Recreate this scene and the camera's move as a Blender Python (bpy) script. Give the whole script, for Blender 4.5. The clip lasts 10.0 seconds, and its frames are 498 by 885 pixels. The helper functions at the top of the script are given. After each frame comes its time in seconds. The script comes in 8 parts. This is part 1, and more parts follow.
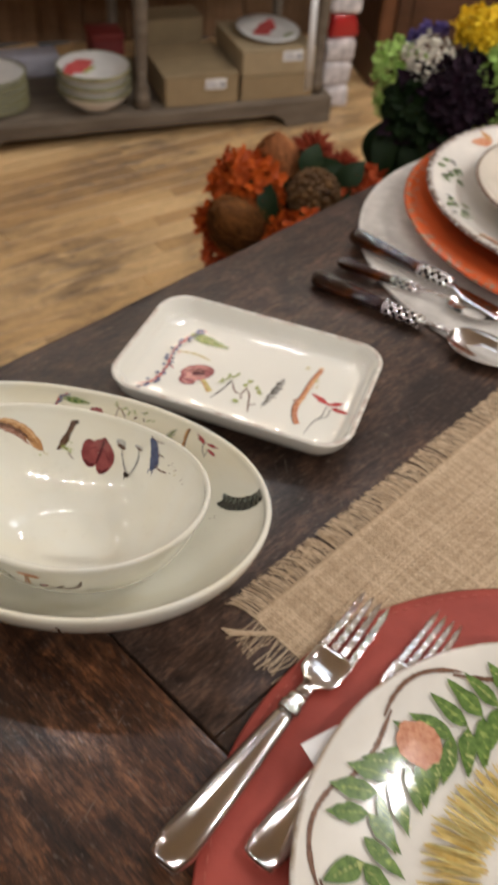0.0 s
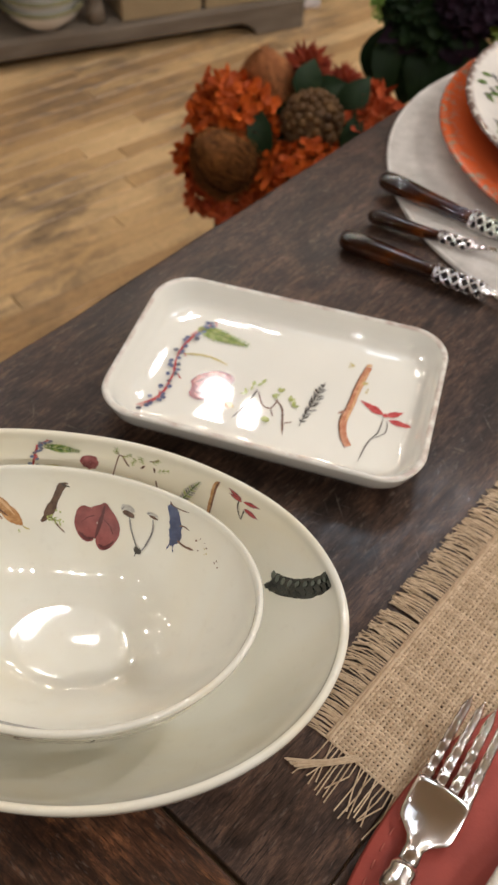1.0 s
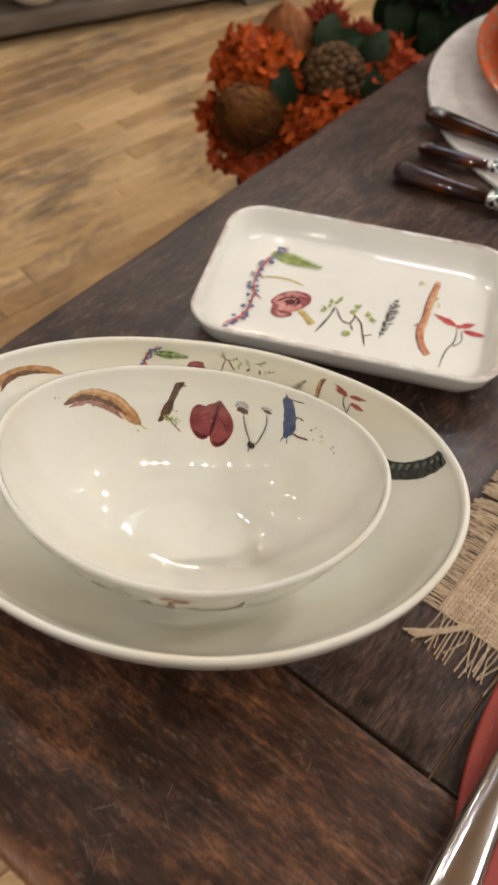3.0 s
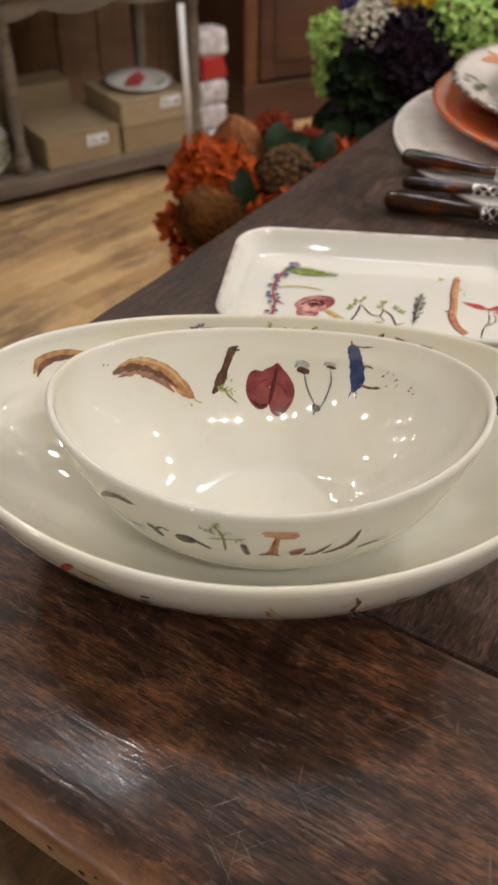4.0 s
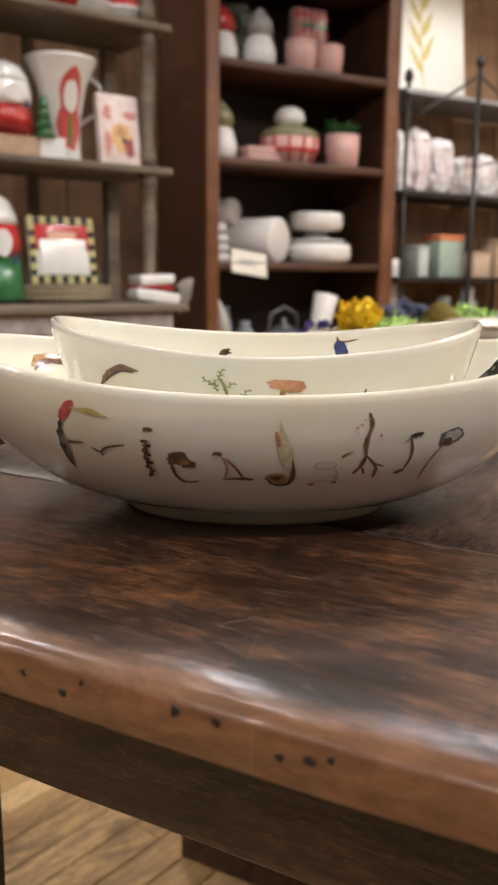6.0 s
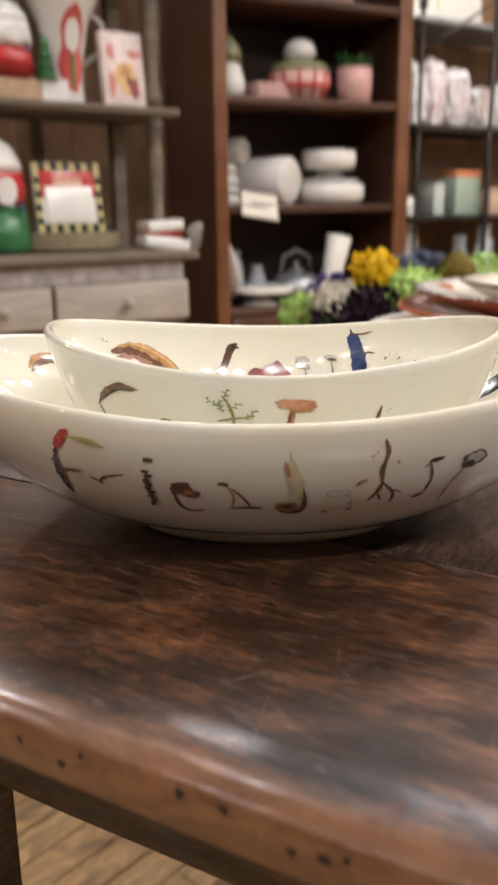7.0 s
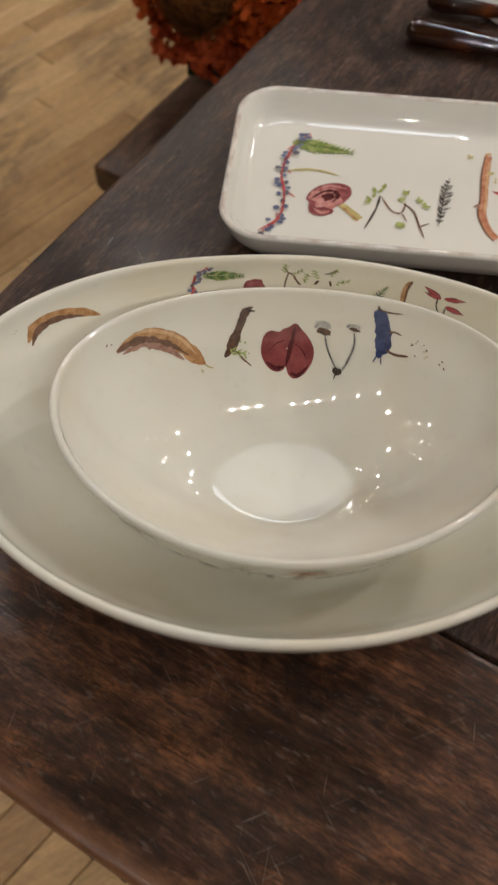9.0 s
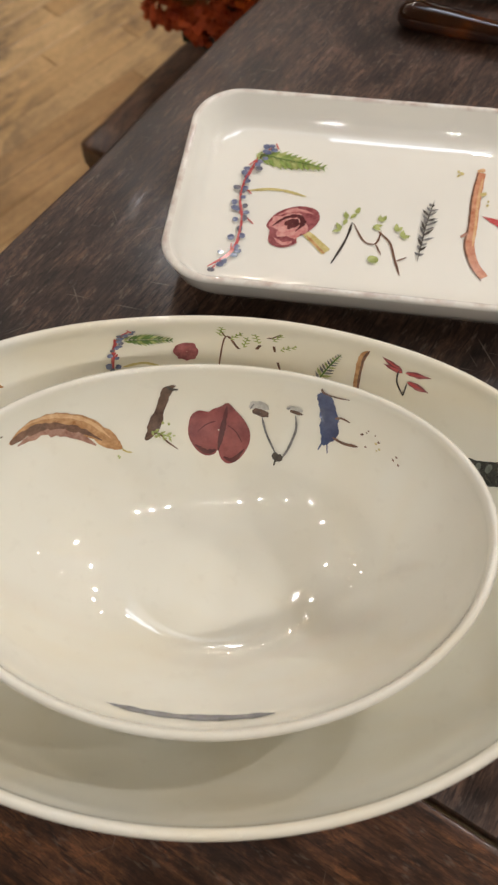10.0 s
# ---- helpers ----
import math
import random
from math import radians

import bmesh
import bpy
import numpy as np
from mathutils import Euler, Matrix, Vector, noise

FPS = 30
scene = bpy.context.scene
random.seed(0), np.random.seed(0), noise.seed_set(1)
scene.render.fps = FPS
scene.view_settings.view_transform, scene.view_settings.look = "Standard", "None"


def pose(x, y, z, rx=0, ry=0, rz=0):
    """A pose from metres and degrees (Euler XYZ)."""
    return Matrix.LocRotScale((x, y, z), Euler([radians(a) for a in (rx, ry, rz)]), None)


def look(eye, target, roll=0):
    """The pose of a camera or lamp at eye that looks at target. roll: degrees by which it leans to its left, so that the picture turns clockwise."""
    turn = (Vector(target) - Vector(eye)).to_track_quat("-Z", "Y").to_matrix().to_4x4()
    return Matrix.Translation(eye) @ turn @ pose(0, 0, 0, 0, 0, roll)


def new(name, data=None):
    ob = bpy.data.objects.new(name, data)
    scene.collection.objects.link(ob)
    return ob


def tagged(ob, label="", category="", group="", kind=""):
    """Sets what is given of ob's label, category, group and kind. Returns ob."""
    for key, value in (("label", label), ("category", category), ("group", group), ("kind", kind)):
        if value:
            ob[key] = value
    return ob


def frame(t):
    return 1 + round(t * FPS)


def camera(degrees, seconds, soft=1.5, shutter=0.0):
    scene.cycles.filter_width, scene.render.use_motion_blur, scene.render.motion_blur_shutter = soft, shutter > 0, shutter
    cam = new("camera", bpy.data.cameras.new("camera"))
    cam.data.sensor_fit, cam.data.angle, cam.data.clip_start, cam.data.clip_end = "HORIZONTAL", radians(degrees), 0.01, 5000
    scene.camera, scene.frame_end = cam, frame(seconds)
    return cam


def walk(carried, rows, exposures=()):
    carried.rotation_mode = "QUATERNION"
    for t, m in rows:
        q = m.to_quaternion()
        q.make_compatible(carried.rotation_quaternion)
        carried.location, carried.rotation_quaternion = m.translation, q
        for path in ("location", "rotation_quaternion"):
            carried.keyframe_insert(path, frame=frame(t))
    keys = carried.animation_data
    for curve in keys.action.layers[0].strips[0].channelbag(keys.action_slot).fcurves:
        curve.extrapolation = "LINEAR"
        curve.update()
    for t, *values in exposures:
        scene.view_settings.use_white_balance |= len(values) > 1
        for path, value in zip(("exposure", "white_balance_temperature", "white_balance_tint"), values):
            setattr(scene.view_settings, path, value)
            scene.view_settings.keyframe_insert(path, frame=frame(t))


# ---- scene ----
cam = camera(32.65, 10.0, soft=2.3, shutter=0.3)
cam.data.dof.use_dof, cam.data.dof.focus_distance, cam.data.dof.aperture_fstop = True, 0.34, 24.0
PATH = [
    (0.0, (0.0292, 0.0491, 1.2149), (0.0211, 0.7577, 0.5093), 5.44),
    (0.5, (-0.0010, 0.1589, 1.1745), (0.0036, 0.8321, 0.4350), 4.65),
    (1.0, (-0.0107, 0.2001, 1.1540), (0.0116, 0.8413, 0.3870), 3.71),
    (1.5, (-0.0132, 0.2105, 1.1524), (0.0399, 0.8314, 0.3704), 5.62),
    (2.0, (-0.0255, 0.2092, 1.1453), (0.0299, 0.8221, 0.3571), 6.36),
    (2.5, (-0.0613, 0.1961, 1.1263), (-0.0187, 0.7965, 0.3277), 5.93),
    (3.0, (-0.0742, 0.1495, 1.1418), (-0.0311, 0.7781, 0.3652), 3.31),
    (3.2, (-0.0835, 0.1200, 1.1547), (-0.0273, 0.7650, 0.3927), 3.00),
    (4.3, (-0.1417, 0.1100, 0.9831), (0.0037, 0.9290, 0.4281), -0.76),
    (4.5, (-0.1412, 0.1146, 0.9564), (0.0262, 0.9665, 0.4602), -0.94),
    (4.7, (-0.1443, 0.1077, 0.9418), (0.0440, 0.9896, 0.5097), -0.36),
    (5.0, (-0.1556, 0.0935, 0.9074), (0.0343, 1.0114, 0.5589), -0.21),
    (5.3, (-0.1587, 0.0681, 0.8838), (0.0344, 1.0064, 0.5967), 0.10),
    (5.5, (-0.1582, 0.0532, 0.8691), (0.0371, 1.0048, 0.6317), 0.30),
    (5.7, (-0.1633, 0.0397, 0.8588), (0.0356, 0.9967, 0.6475), 0.60),
    (6.8, (-0.1605, 0.0244, 0.8621), (0.0144, 0.9912, 0.6760), -0.18),
    (7.0, (-0.1560, 0.0547, 0.8827), (0.0194, 1.0031, 0.6186), -0.57),
    (7.2, (-0.1522, 0.0895, 0.9182), (0.0279, 0.9967, 0.5379), -0.34),
    (7.5, (-0.1435, 0.1260, 0.9628), (0.0343, 0.9876, 0.4873), -0.13),
    (7.7, (-0.1465, 0.1412, 0.9892), (0.0320, 0.9584, 0.4411), 0.90),
    (8.0, (-0.1424, 0.1646, 1.0116), (0.0334, 0.8762, 0.3313), 1.01),
    (8.2, (-0.1399, 0.1774, 1.0401), (0.0274, 0.8207, 0.2930), 1.23),
    (8.5, (-0.1415, 0.1813, 1.0914), (0.0074, 0.7738, 0.2997), 1.25),
    (9.0, (-0.1349, 0.2057, 1.0951), (-0.0329, 0.7406, 0.2564), 1.36),
    (9.2, (-0.1198, 0.2324, 1.0900), (-0.0341, 0.7482, 0.2376), 1.13),
    (9.5, (-0.0919, 0.2617, 1.0884), (-0.0250, 0.7533, 0.2201), 0.14),
    (10.0, (-0.0825, 0.2758, 1.0793), (-0.0245, 0.7647, 0.2089), -1.45),
]

EXPOSURES = [(0.0, -0.13), (0.5, -0.07), (2.0, -0.06), (3.2, -0.03), (4.5, -0.08), (5.5, 0.58), (6.8, 0.60), (7.5, 0.27), (8.0, -0.10), (8.5, -0.42), (9.0, -0.50), (9.5, -0.22), (10.0, -0.14)]
walk(cam, [(t, look(eye, at, roll)) for t, eye, at, roll in PATH], EXPOSURES)

# ---------------------------------------------------------------- light
world = bpy.data.worlds.new("shop_air")
scene.world = world
world.use_nodes = True
world.node_tree.nodes["Background"].inputs["Color"].default_value = (1.0, 0.94, 0.86, 1)
world.node_tree.nodes["Background"].inputs["Strength"].default_value = 0.05

CEIL = 2.9
TABLE = 0.76


def lamp(name, kind, m, power, colour, size=0.1, size_y=None, spot=None):
    data = bpy.data.lights.new(name, kind)
    data.energy, data.color = power, colour
    if kind == "AREA":
        data.shape, data.size, data.size_y = "RECTANGLE", size, size_y or size
    else:
        data.shadow_soft_size = size
    if spot:
        data.spot_size, data.spot_blend = radians(spot), 0.6
    ob = new(name, data)
    ob.matrix_world = m
    return ob


WARM = (1.0, 0.966, 0.95)
COOL = (0.80, 0.88, 1.0)
# the 45 W lamp is an added fill, set clear of the table's reflections
SPOTS = [(1.75, 1.45, 45), (-0.50, 1.32, 3.5), (-0.36, 1.30, 3), (-1.10, 1.80, 15), (2.00, 2.00, 50), (-0.070, 2.37, 12), (0.060, 2.29, 4), (-0.040, 2.15, 4), (0.82, 1.95, 5), (-1.05, 2.45, 9), (1.95, 2.60, 24), (2.45, -0.25, 50), (-2.70, -0.55, 15), (1.80, 0.60, 50), (-1.90, 0.95, 15)]
for x, y, power in SPOTS:
    lamp("spot_lamp", "SPOT", look((x, y, CEIL - 0.2), (0.75 * x, y + 0.12 - 0.1 * (y > 1), 0)), power, WARM, 0.055 if power == 12 else 0.03 if power < 7 else 0.045, spot=112 if y > 1.5 else 130)
BACK_SPOTS = [(2.35, -1.20), (1.40, -1.45), (0.77, -1.28), (0.48, -1.30), (0.20, -1.32), (-0.38, -1.35), (-0.66, -1.37), (-0.90, -1.40), (-1.36, -1.55), (-2.10, -1.55), (-3.00, -1.60)]
for x, y in BACK_SPOTS:
    # two fill lamps added to brighten the bouquets and plates, kept off the bowls
    if x > 1.0:
        lamp("track_lamp", "SPOT", look((x, y, CEIL - 0.2), (0.85, 1.15, 0.8)), 48, WARM, 0.026, spot=30)
    else:
        lamp("track_lamp", "SPOT", look((x, y, CEIL - 0.2), (0.25 * x, 0.7, 0.8)), 24 if x > 0 else 11, WARM, 0.026, spot=100)
# unseen fill lamp, added to brighten the upper part of the rack
RACK_FILL = (1.60, 2.70)
lamp("spot_lamp", "SPOT", look((*RACK_FILL, CEIL - 0.2), (1.65, 3.6, 1.62)), 85, WARM, 0.035, spot=56)
PANELS = [(0.24, 1.547, 0.60, 0.45, 4.5), (0.58, 1.95, 0.50, 0.40, 19.0)]
PANEL_TURN = Matrix.Rotation(radians(-15), 4, "Z")
for x, y, sx, sy, bright in PANELS:
    lamp("panel_lamp", "AREA", Matrix.Translation((x, y, CEIL - 0.045)) @ PANEL_TURN, bright * sx * sy, COOL, sx, sy)

# ---------------------------------------------------------------- materials


class Mat:
    """Short-hand for a node material."""

    def __init__(self, name, rough=0.5, metal=0.0, **extra):
        self.m = bpy.data.materials.new(name)
        self.m.use_nodes = True
        self.t = self.m.node_tree
        self.b = self.t.nodes["Principled BSDF"]
        self.b.inputs["Roughness"].default_value = rough
        self.b.inputs["Metallic"].default_value = metal
        for key, value in extra.items():
            self.b.inputs[key.replace("_", " ")].default_value = value
        self.coord = self.node("ShaderNodeTexCoord").outputs["Object"]

    def node(self, kind, **props):
        n = self.t.nodes.new(kind)
        for key, value in props.items():
            setattr(n, key, value)
        return n

    def link(self, a, b):
        self.t.links.new(a, b)

    def scaled(self, s, rot=(0, 0, 0), coord=None):
        n = self.node("ShaderNodeMapping")
        n.inputs["Scale"].default_value = s
        n.inputs["Rotation"].default_value = rot
        self.link(coord or self.coord, n.inputs["Vector"])
        return n.outputs["Vector"]

    def noise(self, scale, detail=4, rough=0.55, vec=None, distort=0.0):
        n = self.node("ShaderNodeTexNoise")
        n.inputs["Scale"].default_value = scale
        n.inputs["Detail"].default_value = detail
        n.inputs["Roughness"].default_value = rough
        n.inputs["Distortion"].default_value = distort
        self.link(vec or self.coord, n.inputs["Vector"])
        return n.outputs["Fac"]

    def ramp(self, fac, stops):
        n = self.node("ShaderNodeValToRGB")
        els = n.color_ramp.elements
        while len(els) < len(stops):
            els.new(0.5)
        for e, (p, c) in zip(els, stops):
            e.position = p
            e.color = (*c, 1) if len(c) == 3 else c
        self.link(fac, n.inputs["Fac"])
        return n.outputs["Color"]

    def grey(self, fac, lo, hi, a=0.3, b=0.7):
        return self.ramp(fac, [(a, (lo,) * 3), (b, (hi,) * 3)])

    def mix(self, fac, a, b, mode="MIX"):
        n = self.node("ShaderNodeMix", data_type="RGBA", blend_type=mode)
        for sock, value in ((n.inputs[0], fac), (n.inputs[6], a), (n.inputs[7], b)):
            if isinstance(value, (int, float)):
                sock.default_value = value
            elif isinstance(value, tuple):
                sock.default_value = (*value, 1)
            else:
                self.link(value, sock)
        return n.outputs[2]

    def colour(self, c):
        if isinstance(c, tuple):
            self.b.inputs["Base Color"].default_value = (*c, 1)
        else:
            self.link(c, self.b.inputs["Base Color"])
        return self

    def roughness(self, c):
        self.link(c, self.b.inputs["Roughness"])
        return self

    def bump(self, height, strength=0.3, distance=0.002):
        n = self.node("ShaderNodeBump")
        n.inputs["Strength"].default_value = strength
        n.inputs["Distance"].default_value = distance
        self.link(height, n.inputs["Height"])
        self.link(n.outputs["Normal"], self.b.inputs["Normal"])
        return self

    def random(self):
        return self.node("ShaderNodeObjectInfo").outputs["Random"]

    def island(self):
        return self.node("ShaderNodeNewGeometry").outputs["Random Per Island"]


def wood(name, dark, mid, light, rough=(0.3, 0.5), scale=1.0, grain=(3, 60, 60), bump=0.35, per_piece=True, blotch=0.5):
    """Grain along the object's local x."""
    m = Mat(name)
    shift = m.node("ShaderNodeVectorMath", operation="ADD")
    m.link(m.coord, shift.inputs[0])
    if per_piece:
        comb = m.node("ShaderNodeCombineXYZ")
        mul = m.node("ShaderNodeMath", operation="MULTIPLY")
        mul.inputs[1].default_value = 37.0
        m.link(m.random(), mul.inputs[0])
        for k in range(3):
            m.link(mul.outputs[0], comb.inputs[k])
        m.link(comb.outputs[0], shift.inputs[1])
    base = shift.outputs[0]
    v = m.scaled(tuple(g * scale for g in grain), coord=base)
    fine = m.noise(1.0, 8, 0.7, v, 0.6)
    broad = m.noise(7.0 * scale, 5, 0.6, m.scaled((0.5, 1.6, 1.6), coord=base), 0.8)
    c = m.ramp(fine, [(0.28, dark), (0.52, mid), (0.75, light)])
    tone = m.ramp(broad, [(0.30, dark), (0.55, mid), (0.80, light)])
    c = m.mix(blotch, c, tone)
    m.colour(c)
    m.roughness(m.grey(broad, rough[0], rough[1]))
    return m.bump(fine, bump, 0.001)


def plain(name, c, rough=0.5, metal=0.0, vary=0.12, scale=30, bump=0.0, **extra):
    m = Mat(name, rough, metal, **extra)
    n = m.noise(scale, 5, 0.6)
    lo = tuple(max(0, v * (1 - vary)) for v in c)
    hi = tuple(min(1, v * (1 + vary)) for v in c)
    m.colour(m.ramp(n, [(0.3, lo), (0.7, hi)]))
    if bump:
        m.bump(n, bump, 0.001)
    return m




def old_wood(name, dark, mid, light, warm, worn_lit_edge=None, pore=0.60, coat=0.5, rough=0.34, spec=0.28):
    """Dark, hand-worn wood: long pores, streaks, blotches, orange rubs, pale flecks and scratches; the optional edge
    colour paints a rubbed near edge and its lit side face.
    """
    m = Mat(name, Specular_IOR_Level=spec, Coat_Weight=coat, Coat_IOR=1.65)
    shift = m.node("ShaderNodeVectorMath", operation="ADD")
    m.link(m.coord, shift.inputs[0])
    comb = m.node("ShaderNodeCombineXYZ")
    mul = m.node("ShaderNodeMath", operation="MULTIPLY")
    mul.inputs[1].default_value = 23.0
    m.link(m.random(), mul.inputs[0])
    for k in range(3):
        m.link(mul.outputs[0], comb.inputs[k])
    m.link(comb.outputs[0], shift.inputs[1])
    base = shift.outputs[0]
    pores = m.noise(1.0, 3, 0.65, m.scaled((85, 900, 900), coord=base), 0.2)
    streak = m.noise(1.0, 10, 0.78, m.scaled((14, 105, 105), coord=base), 1.1)
    fine = m.noise(1.0, 7, 0.78, m.scaled((85, 420, 420), coord=base), 0.5)
    blotch = m.noise(30.0, 10, 0.78, m.scaled((0.65, 1.2, 1.2), coord=base), 0.5)
    patch = m.noise(10.0, 8, 0.72, m.scaled((0.8, 1.2, 1.2), coord=base), 0.8)
    rub = m.noise(55.0, 10, 0.84, m.scaled((0.45, 1.2, 1.2), coord=base), 0.4)
    fleck = m.noise(420.0, 3, 0.6, m.scaled((0.30, 1.0, 1.0), coord=base))
    c = m.ramp(streak, [(0.37, dark), (0.50, mid), (0.64, light)])
    c = m.mix(0.45, c, m.ramp(blotch, [(0.40, dark), (0.52, mid), (0.63, light)]))
    c = m.mix(m.grey(rub, 0.0, 0.75, 0.51, 0.64), c, warm)
    c = m.mix(m.grey(patch, 0.75, 0.0, 0.41, 0.55), c, tuple(0.75 * v for v in dark))
    c = m.mix(0.9, c, m.ramp(fine, [(0.36, (0.40, 0.39, 0.38)), (0.50, (1.0, 1.0, 1.0)), (0.64, (1.80, 1.74, 1.68))]), "MULTIPLY")
    c = m.mix(m.grey(pores, pore, 0.0, 0.36, 0.45), c, tuple(0.35 * v for v in dark))
    c = m.mix(m.grey(fleck, 0.0, 0.28, 0.60, 0.71), c, (0.22, 0.17, 0.14))
    where = m.grey(m.noise(24.0, 3, 0.6, base), 0.0, 1.0, 0.50, 0.58)
    for ang, seed in ((0.9, 3.0), (-0.55, 8.0), (1.9, 14.0)):
        n = m.node("ShaderNodeMapping", vector_type="TEXTURE")
        n.inputs["Rotation"].default_value = (0, 0, ang)
        n.inputs["Location"].default_value = (seed, seed, 0)
        n.inputs["Scale"].default_value = (1 / 40.0, 1 / 800.0, 1 / 40.0)
        m.link(base, n.inputs["Vector"])
        scr = m.noise(1.0, 1, 0.4, n.outputs[0], 0.15)
        both = m.node("ShaderNodeMath", operation="MULTIPLY")
        m.link(m.grey(scr, 0.0, 0.38, 0.73, 0.80), both.inputs[0])
        m.link(where, both.inputs[1])
        c = m.mix(both.outputs[0], c, (0.24, 0.19, 0.16))
    # rubbed wear, plus the light on the edge and side put into the colour
    if worn_lit_edge:
        sep = m.node("ShaderNodeSeparateXYZ")
        m.link(m.coord, sep.inputs[0])
        edge = m.node("ShaderNodeMapRange")
        edge.inputs["From Min"].default_value = 0.011
        edge.inputs["From Max"].default_value = 0.0005
        m.link(sep.outputs["Y"], edge.inputs["Value"])
        both = m.node("ShaderNodeMath", operation="MULTIPLY")
        m.link(edge.outputs[0], both.inputs[0])
        m.link(m.grey(rub, 0.35, 0.95, 0.40, 0.60), both.inputs[1])
        c = m.mix(both.outputs[0], c, worn_lit_edge)
    m.colour(c)
    m.roughness(m.grey(blotch, rough, rough + 0.20, 0.40, 0.62))
    height = m.node("ShaderNodeMath", operation="MULTIPLY_ADD")
    height.inputs[1].default_value = 2.0
    m.link(m.noise(1.0, 2, 0.5, m.scaled((16, 120, 120), coord=base), 0.3), height.inputs[0])
    m.link(m.noise(1.0, 1, 0.5, m.scaled((70, 760, 760), coord=base)), height.inputs[2])
    m.bump(height.outputs[0], 0.5, 0.00019)
    m.link(m.b.inputs["Normal"].links[0].from_socket, m.b.inputs["Coat Normal"])
    both = m.node("ShaderNodeMath", operation="MULTIPLY")
    m.link(m.grey(rub, 0.25, 1.0, 0.40, 0.58), both.inputs[0])
    m.link(m.grey(streak, 0.60 * coat, coat, 0.42, 0.56), both.inputs[1])
    m.link(both.outputs[0], m.b.inputs["Coat Weight"])
    m.link(m.grey(fine, 0.10, 0.27, 0.40, 0.62), m.b.inputs["Coat Roughness"])
    return m


table_wood = old_wood("table_wood", (0.013, 0.0074, 0.0052), (0.049, 0.0275, 0.0185), (0.118, 0.069, 0.047), (0.105, 0.055, 0.033), None, 0.75, 0.30, 0.36)
cap_wood = old_wood("cap_wood", (0.010, 0.0040, 0.0022), (0.066, 0.0255, 0.0105), (0.190, 0.083, 0.037), (0.230, 0.090, 0.033), (0.27, 0.122, 0.056), 0.7, 0.9, 0.34, 0.40)
bench_wood = old_wood("bench_wood", (0.024, 0.012, 0.007), (0.090, 0.046, 0.025), (0.19, 0.108, 0.062), (0.17, 0.085, 0.042), None, 0.5, 0.2)


def strip_floor(name, per_piece=True):
    """Old maple strips: each its own tone, with grey wear along the grain and fine flecks."""
    m = Mat(name)
    base = m.coord
    tone = m.random() if per_piece else m.island()
    shift = m.node("ShaderNodeVectorMath", operation="ADD")
    m.link(base, shift.inputs[0])
    comb = m.node("ShaderNodeCombineXYZ")
    mul = m.node("ShaderNodeMath", operation="MULTIPLY")
    mul.inputs[1].default_value = 31.0
    m.link(tone, mul.inputs[0])
    for k in range(3):
        m.link(mul.outputs[0], comb.inputs[k])
    m.link(comb.outputs[0], shift.inputs[1])
    v = shift.outputs[0]
    where = m.node("ShaderNodeNewGeometry").outputs["Position"]
    grain = m.noise(1.0, 8, 0.74, m.scaled((7, 190, 190), coord=v), 0.6)
    flecks = m.noise(1.0, 6, 0.75, m.scaled((75, 210, 210), coord=v), 0.3)
    wear = m.noise(1.0, 8, 0.76, m.scaled((9, 34, 34), coord=v), 0.7)
    stain = m.noise(1.7, 5, 0.6, where, 0.6)
    c = m.ramp(tone, [(0.0, (0.42, 0.238, 0.098)), (0.5, (0.64, 0.405, 0.180)), (1.0, (0.86, 0.60, 0.305))])
    c = m.mix(0.30, c, m.ramp(grain, [(0.36, (0.30, 0.165, 0.065)), (0.62, (0.82, 0.56, 0.28))]))
    c = m.mix(0.55, c, m.ramp(flecks, [(0.36, (0.62, 0.60, 0.58)), (0.50, (1.0, 1.0, 1.0)), (0.64, (1.22, 1.22, 1.24))]), "MULTIPLY")
    both = m.node("ShaderNodeMath", operation="MULTIPLY")
    m.link(m.grey(wear, 1.0, 0.0, 0.42, 0.60), both.inputs[0])
    m.link(m.grey(stain, 0.12, 0.92, 0.44, 0.60), both.inputs[1])
    c = m.mix(both.outputs[0], c, (0.175, 0.118, 0.072))
    m.colour(c)
    m.roughness(m.grey(stain, 0.50, 0.28))
    return m.bump(grain, 0.25, 0.0008)


oak_floor = strip_floor("maple_strip")
grey_wood = wood("weathered_wood", (0.052, 0.036, 0.024), (0.146, 0.112, 0.079), (0.30, 0.244, 0.184), rough=(0.6, 0.8), grain=(3, 40, 40), bump=0.5)
pale_wood = wood("pale_drawer_wood", (0.22, 0.180, 0.150), (0.36, 0.31, 0.265), (0.51, 0.455, 0.40), rough=(0.6, 0.8), grain=(3, 30, 30), bump=0.3)
red_wood = wood("mahogany", (0.034, 0.014, 0.008), (0.085, 0.037, 0.020), (0.16, 0.076, 0.043), rough=(0.35, 0.5), grain=(3, 40, 40))
# mahogany tones at under half brightness, only for the bookcase's back panel
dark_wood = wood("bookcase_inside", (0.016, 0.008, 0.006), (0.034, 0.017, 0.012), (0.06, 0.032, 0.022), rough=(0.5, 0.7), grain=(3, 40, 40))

glaze = Mat("cream_glaze", 0.05, IOR=1.55, Coat_Weight=0.8, Coat_Roughness=0.02)
n1 = glaze.noise(14, 3)
n2 = glaze.noise(160, 2)
tone = glaze.mix(0.25, glaze.ramp(n1, [(0.3, (0.765, 0.744, 0.638)), (0.7, (0.83, 0.812, 0.708))]), glaze.ramp(n2, [(0.25, (0.71, 0.68, 0.58)), (0.4, (0.83, 0.812, 0.708))]))
